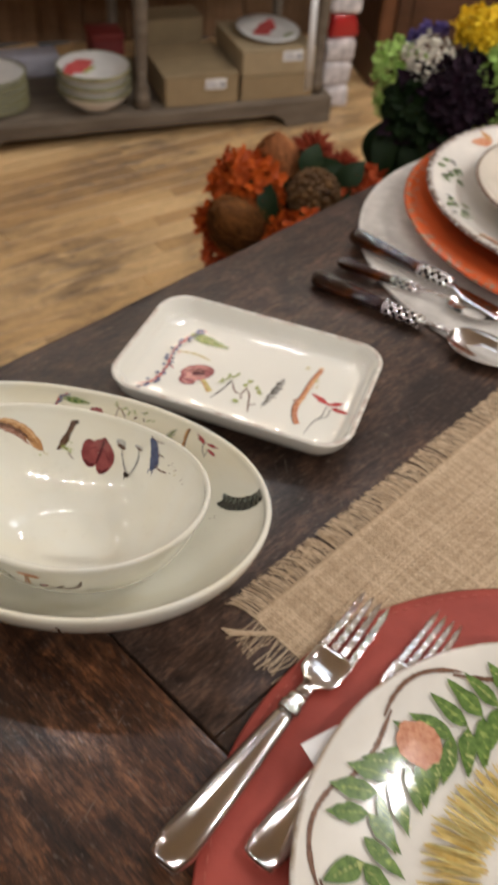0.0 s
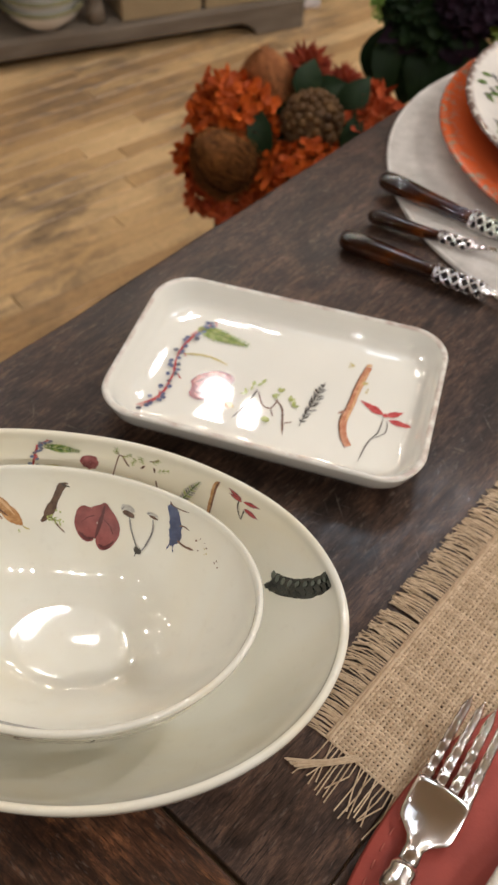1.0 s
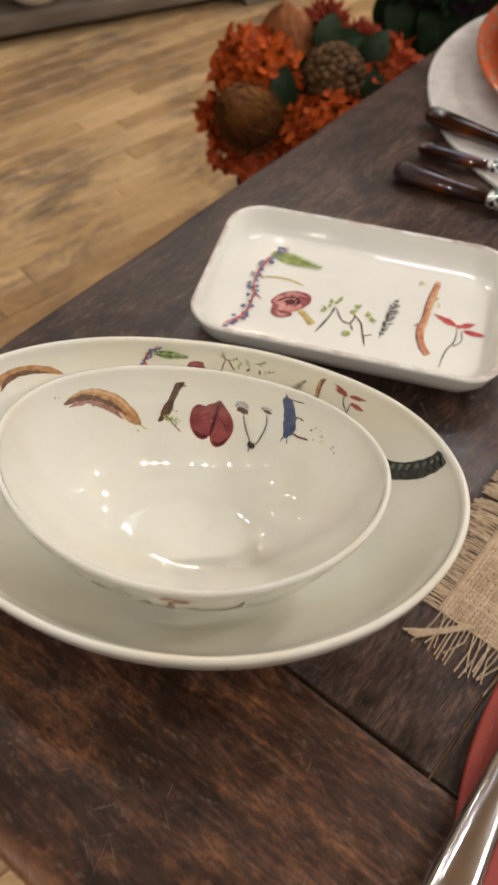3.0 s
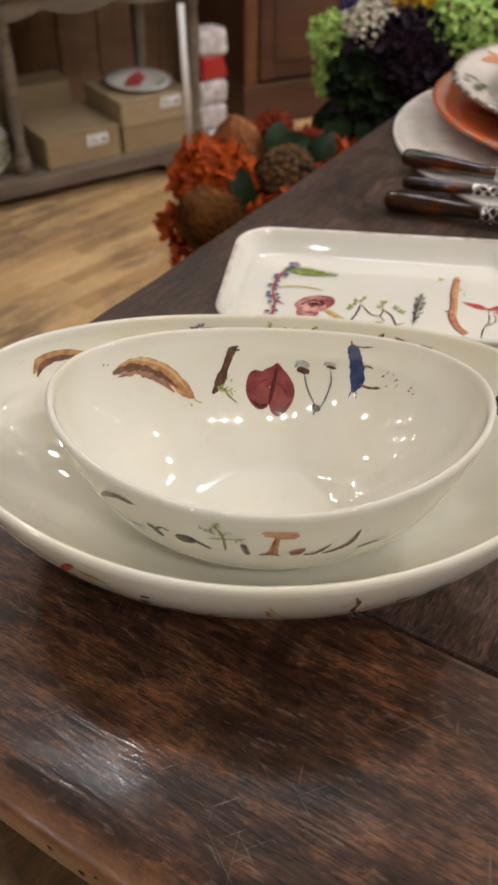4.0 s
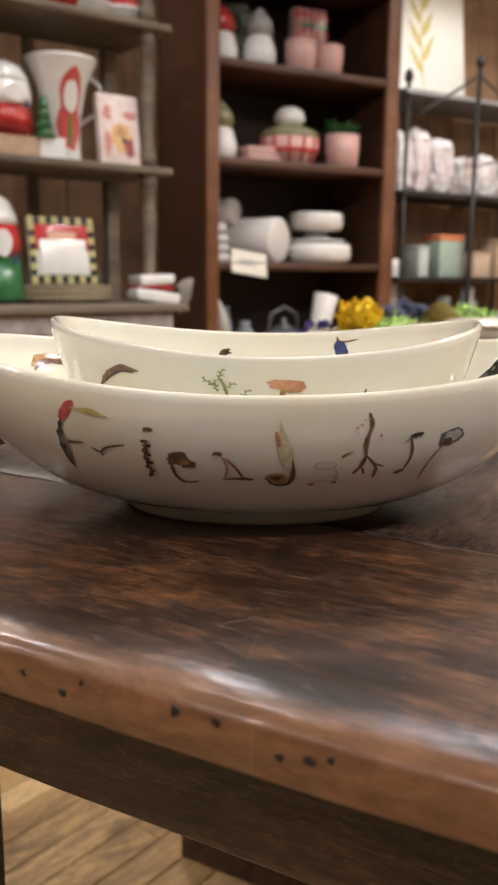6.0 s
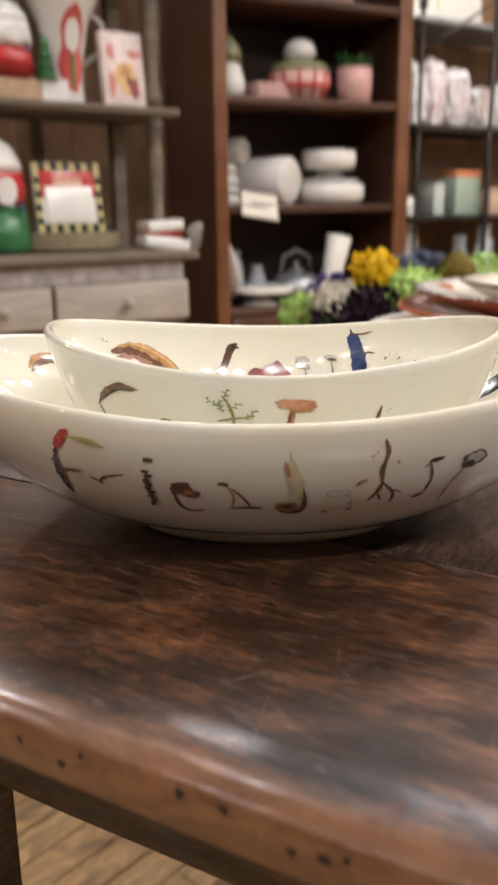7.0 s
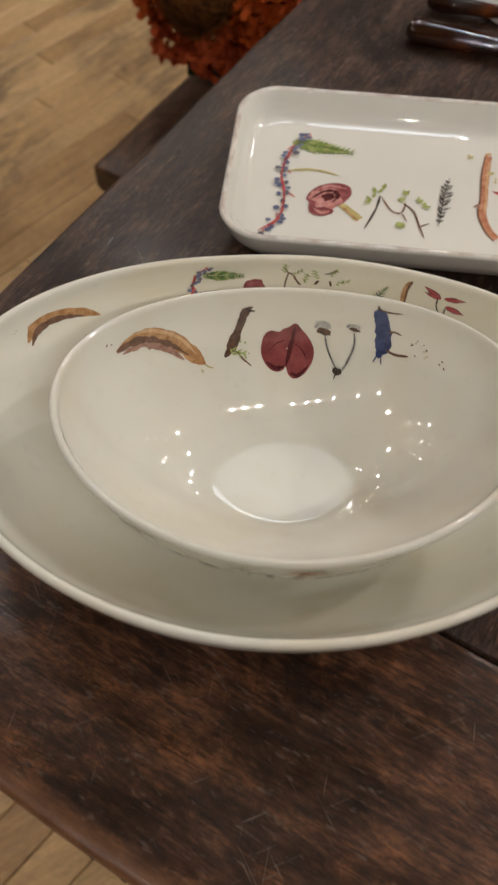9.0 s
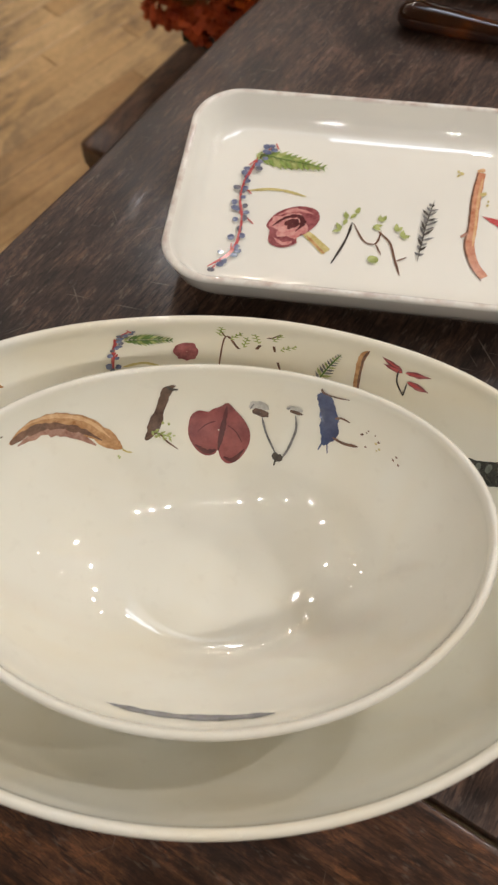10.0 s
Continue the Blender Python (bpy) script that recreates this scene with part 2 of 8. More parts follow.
pool = glaze.noise(1.0, 4, 0.6, glaze.scaled((7, 11, 11)), 0.6)
glaze.colour(glaze.mix(glaze.grey(pool, 0.0, 0.55, 0.44, 0.66), tone, (0.78, 0.695, 0.49)))
glaze.bump(glaze.noise(35, 2), 0.04, 0.002)


def worn_rim(name, base, rim_colour, top, rough=0.035):
    """A glaze whose rim, above the height top, shows the body colour in worn patches."""
    m = Mat(name, rough, IOR=1.55, Coat_Weight=0.8, Coat_Roughness=0.02)
    sep = m.node("ShaderNodeSeparateXYZ")
    m.link(m.coord, sep.inputs[0])
    edge = m.node("ShaderNodeMapRange")
    edge.inputs["From Min"].default_value = top - 0.0006
    edge.inputs["From Max"].default_value = top + 0.0006
    m.link(sep.outputs["Z"], edge.inputs["Value"])
    patch = m.grey(m.noise(120, 4), 0.10, 0.85, 0.40, 0.66)
    mul = m.node("ShaderNodeMath", operation="MULTIPLY")
    m.link(edge.outputs[0], mul.inputs[0])
    m.link(patch, mul.inputs[1])
    tone = m.ramp(m.noise(14, 3), [(0.3, tuple(0.94 * c for c in base)), (0.7, base)])
    m.colour(m.mix(mul.outputs[0], tone, rim_colour))
    m.bump(m.noise(35, 2), 0.04, 0.002)
    return m


tray_glaze = worn_rim("tray_glaze", (0.82, 0.80, 0.715), (0.46, 0.34, 0.28), 0.0253)

# ---------------------------------------------------------------- building helpers


def mesh_of(name, bm):
    me = bpy.data.meshes.new(name)
    bm.to_mesh(me)
    bm.free()
    return me


def part(name, bm, material, parent=None, label="", smooth=True, m=None):
    me = mesh_of(name, bm)
    mat = material.m if isinstance(material, Mat) else material
    me.materials.append(mat)
    if smooth:
        me.shade_smooth()
    ob = new(name, me)
    if parent:
        ob.parent = parent
    if m is not None:
        ob.matrix_basis = m
    if label:
        ob["label"] = label
    return ob


def piece(name, me, parent, m):
    ob = new(name, me)
    ob.parent = parent
    ob.matrix_basis = m
    return ob


def thing(name, m, label, category, group="", kind=""):
    ob = new(name)
    ob.matrix_world = m
    ob.empty_display_size = 0.05
    return tagged(ob, label, category, group, kind)


def box(x0, x1, y0, y1, z0, z1, bevel=0.0, seg=2, bm=None):
    own = bmesh.new()
    vs = [own.verts.new((x, y, z)) for x in (x0, x1) for y in (y0, y1) for z in (z0, z1)]
    for f in ((0, 1, 3, 2), (4, 6, 7, 5), (0, 4, 5, 1), (2, 3, 7, 6), (0, 2, 6, 4), (1, 5, 7, 3)):
        own.faces.new([vs[i] for i in f])
    if bevel:
        bmesh.ops.bevel(own, geom=own.edges[:], offset=bevel, segments=seg, affect="EDGES", profile=0.5)
    bmesh.ops.recalc_face_normals(own, faces=own.faces)
    return join(bm, own) if bm else own


def join(bm, other, m=None):
    """Adds the other bmesh to bm."""
    if m is not None:
        bmesh.ops.transform(other, matrix=m, verts=other.verts)
    me = bpy.data.meshes.new("tmp")
    other.to_mesh(me)
    other.free()
    bm.from_mesh(me)
    bpy.data.meshes.remove(me)
    return bm


def prism(outline, z0, z1, bevel=0.0, seg=2):
    """An upright prism over a plan outline (counter-clockwise)."""
    bm = bmesh.new()
    lo = [bm.verts.new((x, y, z0)) for x, y in outline]
    hi = [bm.verts.new((x, y, z1)) for x, y in outline]
    n = len(outline)
    bm.faces.new(lo[::-1])
    bm.faces.new(hi)
    for i in range(n):
        bm.faces.new((lo[i], lo[(i + 1) % n], hi[(i + 1) % n], hi[i]))
    if bevel:
        bmesh.ops.bevel(bm, geom=bm.edges[:], offset=bevel, segments=seg, affect="EDGES", profile=0.5)
    bmesh.ops.recalc_face_normals(bm, faces=bm.faces)
    return bm


def rings(rows, closed_ends=(True, True), loop=True):
    """A surface through rows of points, each a ring."""
    bm = bmesh.new()
    vs = [[bm.verts.new(p) for p in row] for row in rows]
    n = len(rows[0])
    for a, b in zip(vs, vs[1:]):
        for i in range(n if loop else n - 1):
            j = (i + 1) % n
            bm.faces.new((a[i], a[j], b[j], b[i]))
    if loop and closed_ends[0]:
        bm.faces.new(vs[0][::-1])
    if loop and closed_ends[1]:
        bm.faces.new(vs[-1])
    return bm


def lathe(profile, n=48, ends=(True, True), wobble=None):
    """Turns a profile of (radius, height) about z. wobble(angle) scales the radius."""
    w = wobble or (lambda a: 1.0)
    rows = []
    for r, z in profile:
        rows.append([(r * w(a) * math.cos(a), r * w(a) * math.sin(a), z) for a in (2 * math.pi * i / n for i in range(n))])
    return rings(rows, ends)


def tube(points, radius, n=8, taper=None):
    """A round rod along points; radius may be a list."""
    pts = [Vector(p) for p in points]
    rows = []
    up = Vector((0.13, 0.21, 0.97)).normalized()
    for i, p in enumerate(pts):
        d = (pts[min(i + 1, len(pts) - 1)] - pts[max(i - 1, 0)]).normalized()
        a = d.cross(up)
        if a.length < 1e-3:
            a = d.cross(Vector((1, 0, 0)))
        a.normalize()
        b = d.cross(a)
        r = radius[i] if isinstance(radius, (list, tuple)) else radius
        rows.append([p + r * (math.cos(k) * a + math.sin(k) * b) for k in (2 * math.pi * j / n for j in range(n))])
    bm = rings(rows)
    bmesh.ops.recalc_face_normals(bm, faces=bm.faces)
    return bm


def turned_leg(h, r, seed=0):
    prof = [(r, 0), (r, 0.10), (0.75 * r, 0.12), (0.95 * r, 0.14), (0.62 * r, 0.17), (0.80 * r, 0.45), (0.92 * r, 0.70), (0.66 * r, 0.84), (0.95 * r, 0.86), (0.70 * r, 0.885), (r, 0.90), (r, 1.0)]
    return lathe([(a, b * h) for a, b in prof], 20)


# ---------------------------------------------------------------- setting
TURN = 0.8641                                                                            # the table's long direction
CORNER = Matrix.Translation((-0.3332, 0.3876, 0)) @ Matrix.Rotation(TURN, 4, "Z")        # table: its near corner
HUTCH = Matrix.Translation((0.160, 2.795, 0)) @ Matrix.Rotation(radians(25), 4, "Z")     # hutch: right front foot
CASE = Matrix.Translation((0.306, 3.127, 0)) @ Matrix.Rotation(radians(17), 4, "Z")      # bookcase: left front corner
ROOM = Matrix.Rotation(radians(20), 4, "Z")
BOARDS = Matrix.Rotation(radians(39), 4, "Z")


def room():
    joint = plain("floor_joint", (0.030, 0.017, 0.009), 0.8)
    f = part("floor", box(-4, 4.5, -3.5, 3.34, -0.06, -0.009), joint, smooth=False, m=ROOM)
    tagged(f, "worn honey-coloured maple strip floor with dark joints", "floor", kind="structure")
    wall_mat = plain("brown_wall_boards", (0.23, 0.135, 0.075), 0.7, vary=0.35, scale=4, bump=0.2)
    for name, b in (("wall_south", (-4, 4.5, -3.6, -3.5, 0, CEIL)), ("wall_west", (-4.1, -4, -3.6, 3.44, 0, CEIL)), ("wall_east", (4.5, 4.6, -3.6, 3.44, 0, CEIL)), ("wall_north", (-4, 4.5, 3.34, 3.44, 0, CEIL))):
        w = part(name, box(*b), wall_mat, smooth=False, m=ROOM)
        tagged(w, "brown wooden panelled shop wall", "wall", kind="structure")
        if name == "wall_north":
            north = w
    c = part("ceiling", box(-4, 4.5, -3.5, 3.34, CEIL, CEIL + 0.1), plain("ceiling_paint", (0.66, 0.60, 0.52), 0.85), smooth=False, m=ROOM)
    tagged(c, "cream painted shop ceiling", "ceiling", kind="structure")
    return f, north


floor, wall_north = room()


def worn(bm, amp, scale, seed=0.0, z_amp=None):
    """Makes straight edges slightly uneven."""
    for v in bm.verts:
        n = noise.noise_vector(v.co * scale + Vector((seed, seed * 1.7, 3.1)))
        v.co += Vector((n.x * amp, n.y * amp, n.z * (amp * 0.3 if z_amp is None else z_amp)))
    return bm


def plank(x0, x1, y0, y1, z0, z1, bevel, cuts, seed, edge=None):
    """A board along x, cut along its length so that its edges can wander."""
    n = cuts
    rows = []
    b = bevel
    for i in range(n + 1):
        x = x0 + (x1 - x0) * i / n
        e = b if i in (0, n) else 0
        ring = [(y0, z0 + b), (y0 + b, z0), (y1 - b, z0), (y1, z0 + b), (y1, z1 - b), (y1 - 0.3 * b, z1 - 0.3 * b), (y1 - b, z1), (y1 - b - 0.002, z1), ((y0 + y1) / 2, z1)]
        if edge:
            w, drop = edge
            ring += [(y0 + w * u, z1 - drop * (1 - u) ** 2) for u in (1.0, 0.8, 0.6, 0.42, 0.28, 0.17)]
            ring += [(y0 + 0.0018, z1 - drop - 0.0002), (y0 + 0.0006, z1 - drop - 0.0012), (y0, z1 - drop - 0.0030)]
        else:
            ring += [(y0 + b + 0.002, z1), (y0 + b, z1), (y0 + 0.62 * b, z1 - 0.08 * b), (y0 + 0.30 * b, z1 - 0.30 * b), (y0 + 0.08 * b, z1 - 0.62 * b), (y0, z1 - b)]
        cy, cz = (y0 + y1) / 2, (z0 + z1) / 2
        if i in (0, n):
            s = 0.6 * b
            ring = [(y + (s if y < cy else -s), z + (s if z < cz else -s)) for y, z in ring]
        rows.append([(x, y, z) for y, z in ring])
        if i in (0, n):
            inner = [(x + (b * 0.6 if i == 0 else -b * 0.6), y + (-0.6 * b if y < cy else 0.6 * b), z + (-0.6 * b if z < cz else 0.6 * b)) for y, z in ring]
            rows.insert(len(rows) - (1 if i == n else 0), inner) if i == n else rows.append(inner)
    bm = rings(rows)
    bmesh.ops.recalc_face_normals(bm, faces=bm.faces)
    return worn(bm, 0.0016, 14.0, seed, 0.0005)


NAILS = ((-0.2159, -0.0121, 1.0), (-0.2019, -0.0099, 0.8), (-0.2224, -0.0075, 0.7), (-0.2521, -0.0075, 1.2), (-0.2640, -0.0070, 0.9), (-0.2812, -0.0113, 0.9), (-0.2890, -0.0100, 1.25), (-0.2942, -0.0080, 0.8), (-0.3450, -0.0130, 1.0), (-0.1500, -0.0130, 0.9))


def table():
    t = thing("dining_table", CORNER, "dark worn wooden farmhouse dining table with a breadboard end", "table")
    z0, z1 = TABLE - 0.019, TABLE
    turn = Matrix.Rotation(radians(-90), 4, "Z")
    part("breadboard_end", plank(0.0, 0.98, 0.0, 0.1400, z0, z1, 0.0012, 120, 2.0, (0.022, 0.0034)), cap_wood, t, "reddish brown end board with worn edges painted pale as if lit", m=turn)
    ys = [0.0, -0.348, -0.52, -0.70, -0.86, -0.98]
    for i, (a, b) in enumerate(zip(ys, ys[1:])):
        part("plank", plank(0.1415, 2.25, b + 0.0004, a - 0.0004, z0, z1 - (0.0, 0.0006, 0.0003, 0.0006, 0.0)[i], 0.0009, 90, 5.0 + i), table_wood, t)
    part("apron", plank(0.03, 0.95, 0.066, 0.090, z0 - 0.084, z0 + 0.001, 0.003, 30, 4.4), table_wood, t, m=turn)
    for y in (-0.045, -0.935):
        part("apron", box(0.05, 2.2, y - 0.012, y + 0.012, z0 - 0.07, z0 + 0.001), table_wood, t, smooth=False)
    for x in (0.088, 2.05):
        for y in (-0.034, -0.93):
            part("leg", box(x - 0.032, x + 0.032, y - 0.032, y + 0.032, 0, z0 + 0.001, 0.006), bench_wood, t)
    iron = plain("black_iron", (0.02, 0.018, 0.016), 0.45, 0.8)
    hole = plain("nail_hole", (0.022, 0.014, 0.010), 0.8, vary=0.5, scale=900)
    for k, (y, z, s) in enumerate(NAILS):
        part("nail_hole", lathe([(0.0012 * s, 0), (0.0011 * s, 0.0002), (0.0007 * s, 0.0003)], 12, wobble=lambda a: 1 + 0.8 * noise.noise(Vector((1.3 * math.cos(a), 1.3 * math.sin(a), 3.7 * k)))), hole, t, m=Matrix.Translation((-0.0009, y, TABLE + z)) @ Matrix.Rotation(radians(-90), 4, "Y"))
    rod = part("stretcher_rod", tube([(0.42, -0.30, 0.02), (0.42, -0.30, z0 - 0.002)], 0.0065, 12), iron, t, "thin black iron rod under the top")
    part("knob", lathe([(0.004, -0.02), (0.012, -0.012), (0.014, 0.0), (0.012, 0.012), (0.004, 0.02)], 14), iron, rod, m=Matrix.Translation((0.42, -0.30, 0.33)))
    return t


table()


def bench():
    b = thing("bench", CORNER @ Matrix.Translation((0.60, 0.30, 0)), "low dark wooden bench tucked along the table", "bench")
    part("seat", plank(0, 1.6, -0.30, 0, 0.397, 0.435, 0.006, 40, 9.0), bench_wood, b)
    for x in (0.18, 1.35):
        part("trestle", box(x, x + 0.04, -0.27, -0.03, 0, 0.397, 0.004), bench_wood, b)
    part("stretcher", box(0.18, 1.39, -0.17, -0.13, 0.16, 0.20, 0.004), bench_wood, b)
    return b


bench()

# ---------------------------------------------------------------- crockery


class Boat:
    """An oval dish whose rim rises towards its ends. Local frame: x along it, z = 0 under its foot."""

    def __init__(self, a, b, rim, rise, foot, base_r, floor_z, wall, length, arc):
        self.arc = arc
        self.a, self.b, self.rim, self.rise, self.foot, self.base_r, self.floor_z, self.wall, self.length = a, b, rim, rise, foot, base_r, floor_z, wall, length

    def top(self, k):
        return self.rim + self.rise * math.cos(k) ** 2

    def radius(self, h, outside):
        if outside:
            return self.base_r + (1 - self.base_r) * (1 - (1 - max(0.0, min(1.0, h))) ** self.arc[0]) ** self.arc[1]
        r0 = 0.30
        return r0 + (1 - r0) * math.sin(max(0.0, min(1.0, h)) * math.pi / 2) ** 0.95

    def outer(self, k, h):
        """h from 0 (at the foot) to 1 (at the rim)."""
        r = self.radius(h, True)
        return Vector((self.a * r * math.cos(k), self.b * r * math.sin(k), self.foot + (self.top(k) - self.foot) * h))

    def inner(self, k, h):
        r = self.radius(h, False)
        return Vector(((self.a - self.wall) * r * math.cos(k), (self.b - self.wall) * r * math.sin(k), self.floor_z + (self.top(k) - self.floor_z) * (h - h * (1 - h) ** 3)))

    def wallmap(self, outside, back, x0, h0):
        """A map from metres on the wall, about (x0, h0), to a point just off it."""
        side = 1 if back else -1
        a = self.a if outside else self.a - self.wall

        def at(x, h):
            k = side * math.acos(max(-0.999, min(0.999, (x0 + x) / (a * self.radius(h, outside)))))
            return self.outer(k, h) if outside else self.inner(k, h)

        return self.lifted(at, outside, h0)

    def lifted(self, at, outside, h0):
        def place(x, y, up=0.0):
            h = min(0.985, h0 + y / self.length)
            p = at(x, h)
            n = (at(x + 1e-4, h) - p).cross(at(x, h + 1e-3) - p).normalized()
            if (n.dot(p - Vector((0, 0, 0.03))) > 0) != outside:
                n = -n
            return p + (0.00020 + up) * n

        return place

    def anglemap(self, outside, k0, h0):
        a, b = (self.a, self.b) if outside else (self.a - self.wall, self.b - self.wall)
        r = self.radius(h0, outside)
        pace = r * math.hypot(a * math.sin(k0), b * math.cos(k0))
        turn = -1 if math.sin(k0) > 0 else 1

        def at(x, h):
            k = k0 + turn * x / pace
            return self.outer(k, h) if outside else self.inner(k, h)

        return self.lifted(at, outside, h0)

    def build(self, n=144):
        ks = [2 * math.pi * i / n for i in range(n)]
        rows = []
        br = self.base_r
        for s, z in ((0.86, 0.003), (0.90, 0.0), (0.985, 0.0), (1.0, 0.0015)):
            rows.append([Vector((self.a * br * s * math.cos(k), self.b * br * s * math.sin(k), z)) for k in ks])
        rows.append([self.outer(k, 0.0) + Vector((0, 0, -0.0005)) for k in ks])
        for h in (0.003, 0.01, 0.025, 0.05, 0.09, 0.14, 0.2, 0.3, 0.4, 0.5, 0.6, 0.7, 0.8, 0.9, 0.96, 1.0):
            rows.append([self.outer(k, h) for k in ks])
        w = self.wall
        for s, z in ((0.14, 0.26), (0.34, 0.39), (0.5, 0.42), (0.66, 0.39), (0.86, 0.26)):
            rows.append([Vector(((self.a - s * w) * math.cos(k), (self.b - s * w) * math.sin(k), self.top(k) + z * w)) for k in ks])
        for h in (1.0, 0.96, 0.9, 0.8, 0.7, 0.6, 0.5, 0.4, 0.3, 0.2, 0.12, 0.06, 0.025, 0.008, 0.0):
            rows.append([self.inner(k, h) for k in ks])
        for s in (0.75, 0.45, 0.15):
            rows.append([Vector(((self.a - w) * 0.30 * s * math.cos(k), (self.b - w) * 0.30 * s * math.sin(k), self.floor_z - 0.0006 * (1 - s))) for k in ks])
        bm = rings(rows, (True, True))
        for v in bm.verts:
            d = noise.noise(v.co * 22.0 + Vector((self.a * 100, 0, 0)))
            v.co.z += 0.0005 * d * min(1.0, v.co.z / 0.02)
        return bm


BIG = Boat(0.1312, 0.0920, 0.0581, 0.0125, 0.0055, 0.44, 0.0105, 0.0036, 0.085, (1.7, 0.62))
SMALL = Boat(0.0909, 0.0646, 0.0581, 0.0102, 0.0045, 0.37, 0.0065, 0.0031, 0.070, (1.12, 0.33))
BIG_AT = Matrix.Translation((-0.0870, 0.3894, TABLE)) @ Matrix.Rotation(-0.1991, 4, "Z")
SMALL_AT = Matrix.Translation((-0.0840, 0.3865, TABLE + 0.0105)) @ Matrix.Rotation(-0.1878, 4, "Z")

big_bowl = thing("oval_serving_bowl", BIG_AT, "large cream glazed oval bowl printed with woodland letters", "bowl")
part("body", BIG.build(), glaze, big_bowl)
small_bowl = thing("oval_bowl", SMALL_AT, "small cream glazed oval bowl nested in a larger one", "bowl")
part("body", SMALL.build(), glaze, small_bowl)


def rounded(hx, hy, r, n=8):
    pts = []
    for cx, cy, a0 in ((hx - r, hy - r, 0), (-hx + r, hy - r, 90), (-hx + r, -hy + r, 180), (hx - r, -hy + r, 270)):
        for i in range(n + 1):
            a = radians(a0 + 90 * i / n)
            pts.append((cx + r * math.cos(a), cy + r * math.sin(a)))
    return pts


TRAY_AT = Matrix.Translation((0.0182, 0.5682, TABLE)) @ Matrix.Rotation(-0.2816, 4, "Z")
TRAY_FLOOR = 0.0104


def tray():
    t = thing("rectangular_tray", TRAY_AT, "cream glazed rectangular ceramic tray with rounded corners and woodland lettering", "tray")
    hx, hy = 0.0977, 0.0653
    f = TRAY_FLOOR
    prof = [(0.024, 0.003), (0.022, 0.0), (0.016, 0.0), (0.013, 0.0015), (0.0062, 0.008), (0.0022, 0.016), (0.0003, 0.0235), (0.0, 0.0248), (0.0006, 0.0256), (0.0018, 0.0260), (0.0030, 0.0256), (0.0038, 0.0246), (0.0056, 0.0203), (0.0080, 0.0152), (0.0108, 0.0122), (0.0145, 0.0111), (0.0190, 0.0106), (0.0253, f), (0.036, f), (0.052, f)]
    rows = [[Vector((x, y, z)) for x, y in rounded(hx - i, hy - i, max(0.005, 0.0253 - 0.45 * i), 12)] for i, z in prof]
    bm = rings(rows)
    for v in bm.verts:
        v.co.z += 0.0007 * noise.noise(v.co * 25.0) * min(1.0, v.co.z / 0.015) * (1 if v.co.z > 0.012 else 0)
        if v.co.z > 0.012:
            v.co.x += 0.0009 * noise.noise(v.co * 18.0 + Vector((5, 0, 0))) + 0.0006 * noise.noise(v.co * 60.0 + Vector((2, 0, 0)))
            v.co.y += 0.0009 * noise.noise(v.co * 18.0 + Vector((0, 9, 0))) + 0.0006 * noise.noise(v.co * 60.0 + Vector((0, 3, 0)))
    part("body", bm, tray_glaze, t)
    return t


tray_thing = tray()

# ---------------------------------------------------------------- place settings


def heading(p, d):
    return Matrix.Translation(p) @ Matrix.Rotation(math.atan2(d[1], d[0]), 4, "Z")


def disc_thing(name, centre, z, profile, material, label, category, n=112, part_name="body"):
    d = thing(name, Matrix.Translation((centre[0], centre[1], z)), label, category)
    part(part_name, lathe(profile, n), material, d)
    return d


def plate_profile(r, h, thick=0.004, well=0.60):
    return [(well * r - 0.008, 0.0), (well * r - 0.003, 0.0), (well * r, 0.002), (0.74 * r, 0.36 * h), (0.88 * r, 0.70 * h), (r - 0.002, h - 0.001), (r, h + 0.0008), (r - 0.0008, h + 0.0026), (r - 0.0035, h + 0.0032), (0.88 * r, 0.70 * h + thick), (0.76 * r, 0.40 * h + thick), (0.67 * r, 0.14 * h + thick), (0.60 * r, thick), (0.4 * r, thick - 0.0003), (0.02 * r, thick - 0.0005)]


def ring_wear(name, base, worn_c, radius, width, rough=0.15, patch=60.0, amount=(0.40, 0.56), speck=None):
    """A round dish's glaze, with chipped colour along its rim."""
    m = Mat(name, rough, Coat_Weight=0.5, Coat_Roughness=0.05)
    flat = m.scaled((1, 1, 0))
    ln = m.node("ShaderNodeVectorMath", operation="LENGTH")
    m.link(flat, ln.inputs[0])
    mr = m.node("ShaderNodeMapRange")
    mr.inputs["From Min"].default_value = radius - width
    mr.inputs["From Max"].default_value = radius
    m.link(ln.outputs["Value"], mr.inputs["Value"])
    add = m.node("ShaderNodeMath", operation="MULTIPLY")
    m.link(mr.outputs[0], add.inputs[0])
    nz = m.noise(patch, 5, 0.7)
    m.link(m.grey(nz, 0.0, 1.6, amount[0], amount[1]), add.inputs[1])
    add.use_clamp = True
    tone = m.ramp(m.noise(18, 4), [(0.3, tuple(0.82 * c for c in base)), (0.7, base)])
    col = m.mix(add.outputs[0], tone, worn_c)
    if speck:
        col = m.mix(m.grey(m.noise(150, 3), 0.0, 0.7, 0.60, 0.68), col, speck)
    m.colour(col)
    m.bump(nz, 0.10, 0.001)
    return m


leather = Mat("red_leatherette", 0.62)
lv = leather.noise(220, 4)
leather.colour(leather.ramp(leather.noise(25, 4), [(0.3, (0.27, 0.040, 0.026)), (0.7, (0.37, 0.060, 0.040))]))
leather.bump(lv, 0.35, 0.0008)
silver_mat = Mat("silver_grey_mat", 0.5)
silver_mat.colour(silver_mat.ramp(silver_mat.noise(40, 6, 0.7), [(0.3, (0.40, 0.37, 0.33)), (0.7, (0.62, 0.58, 0.53))]))
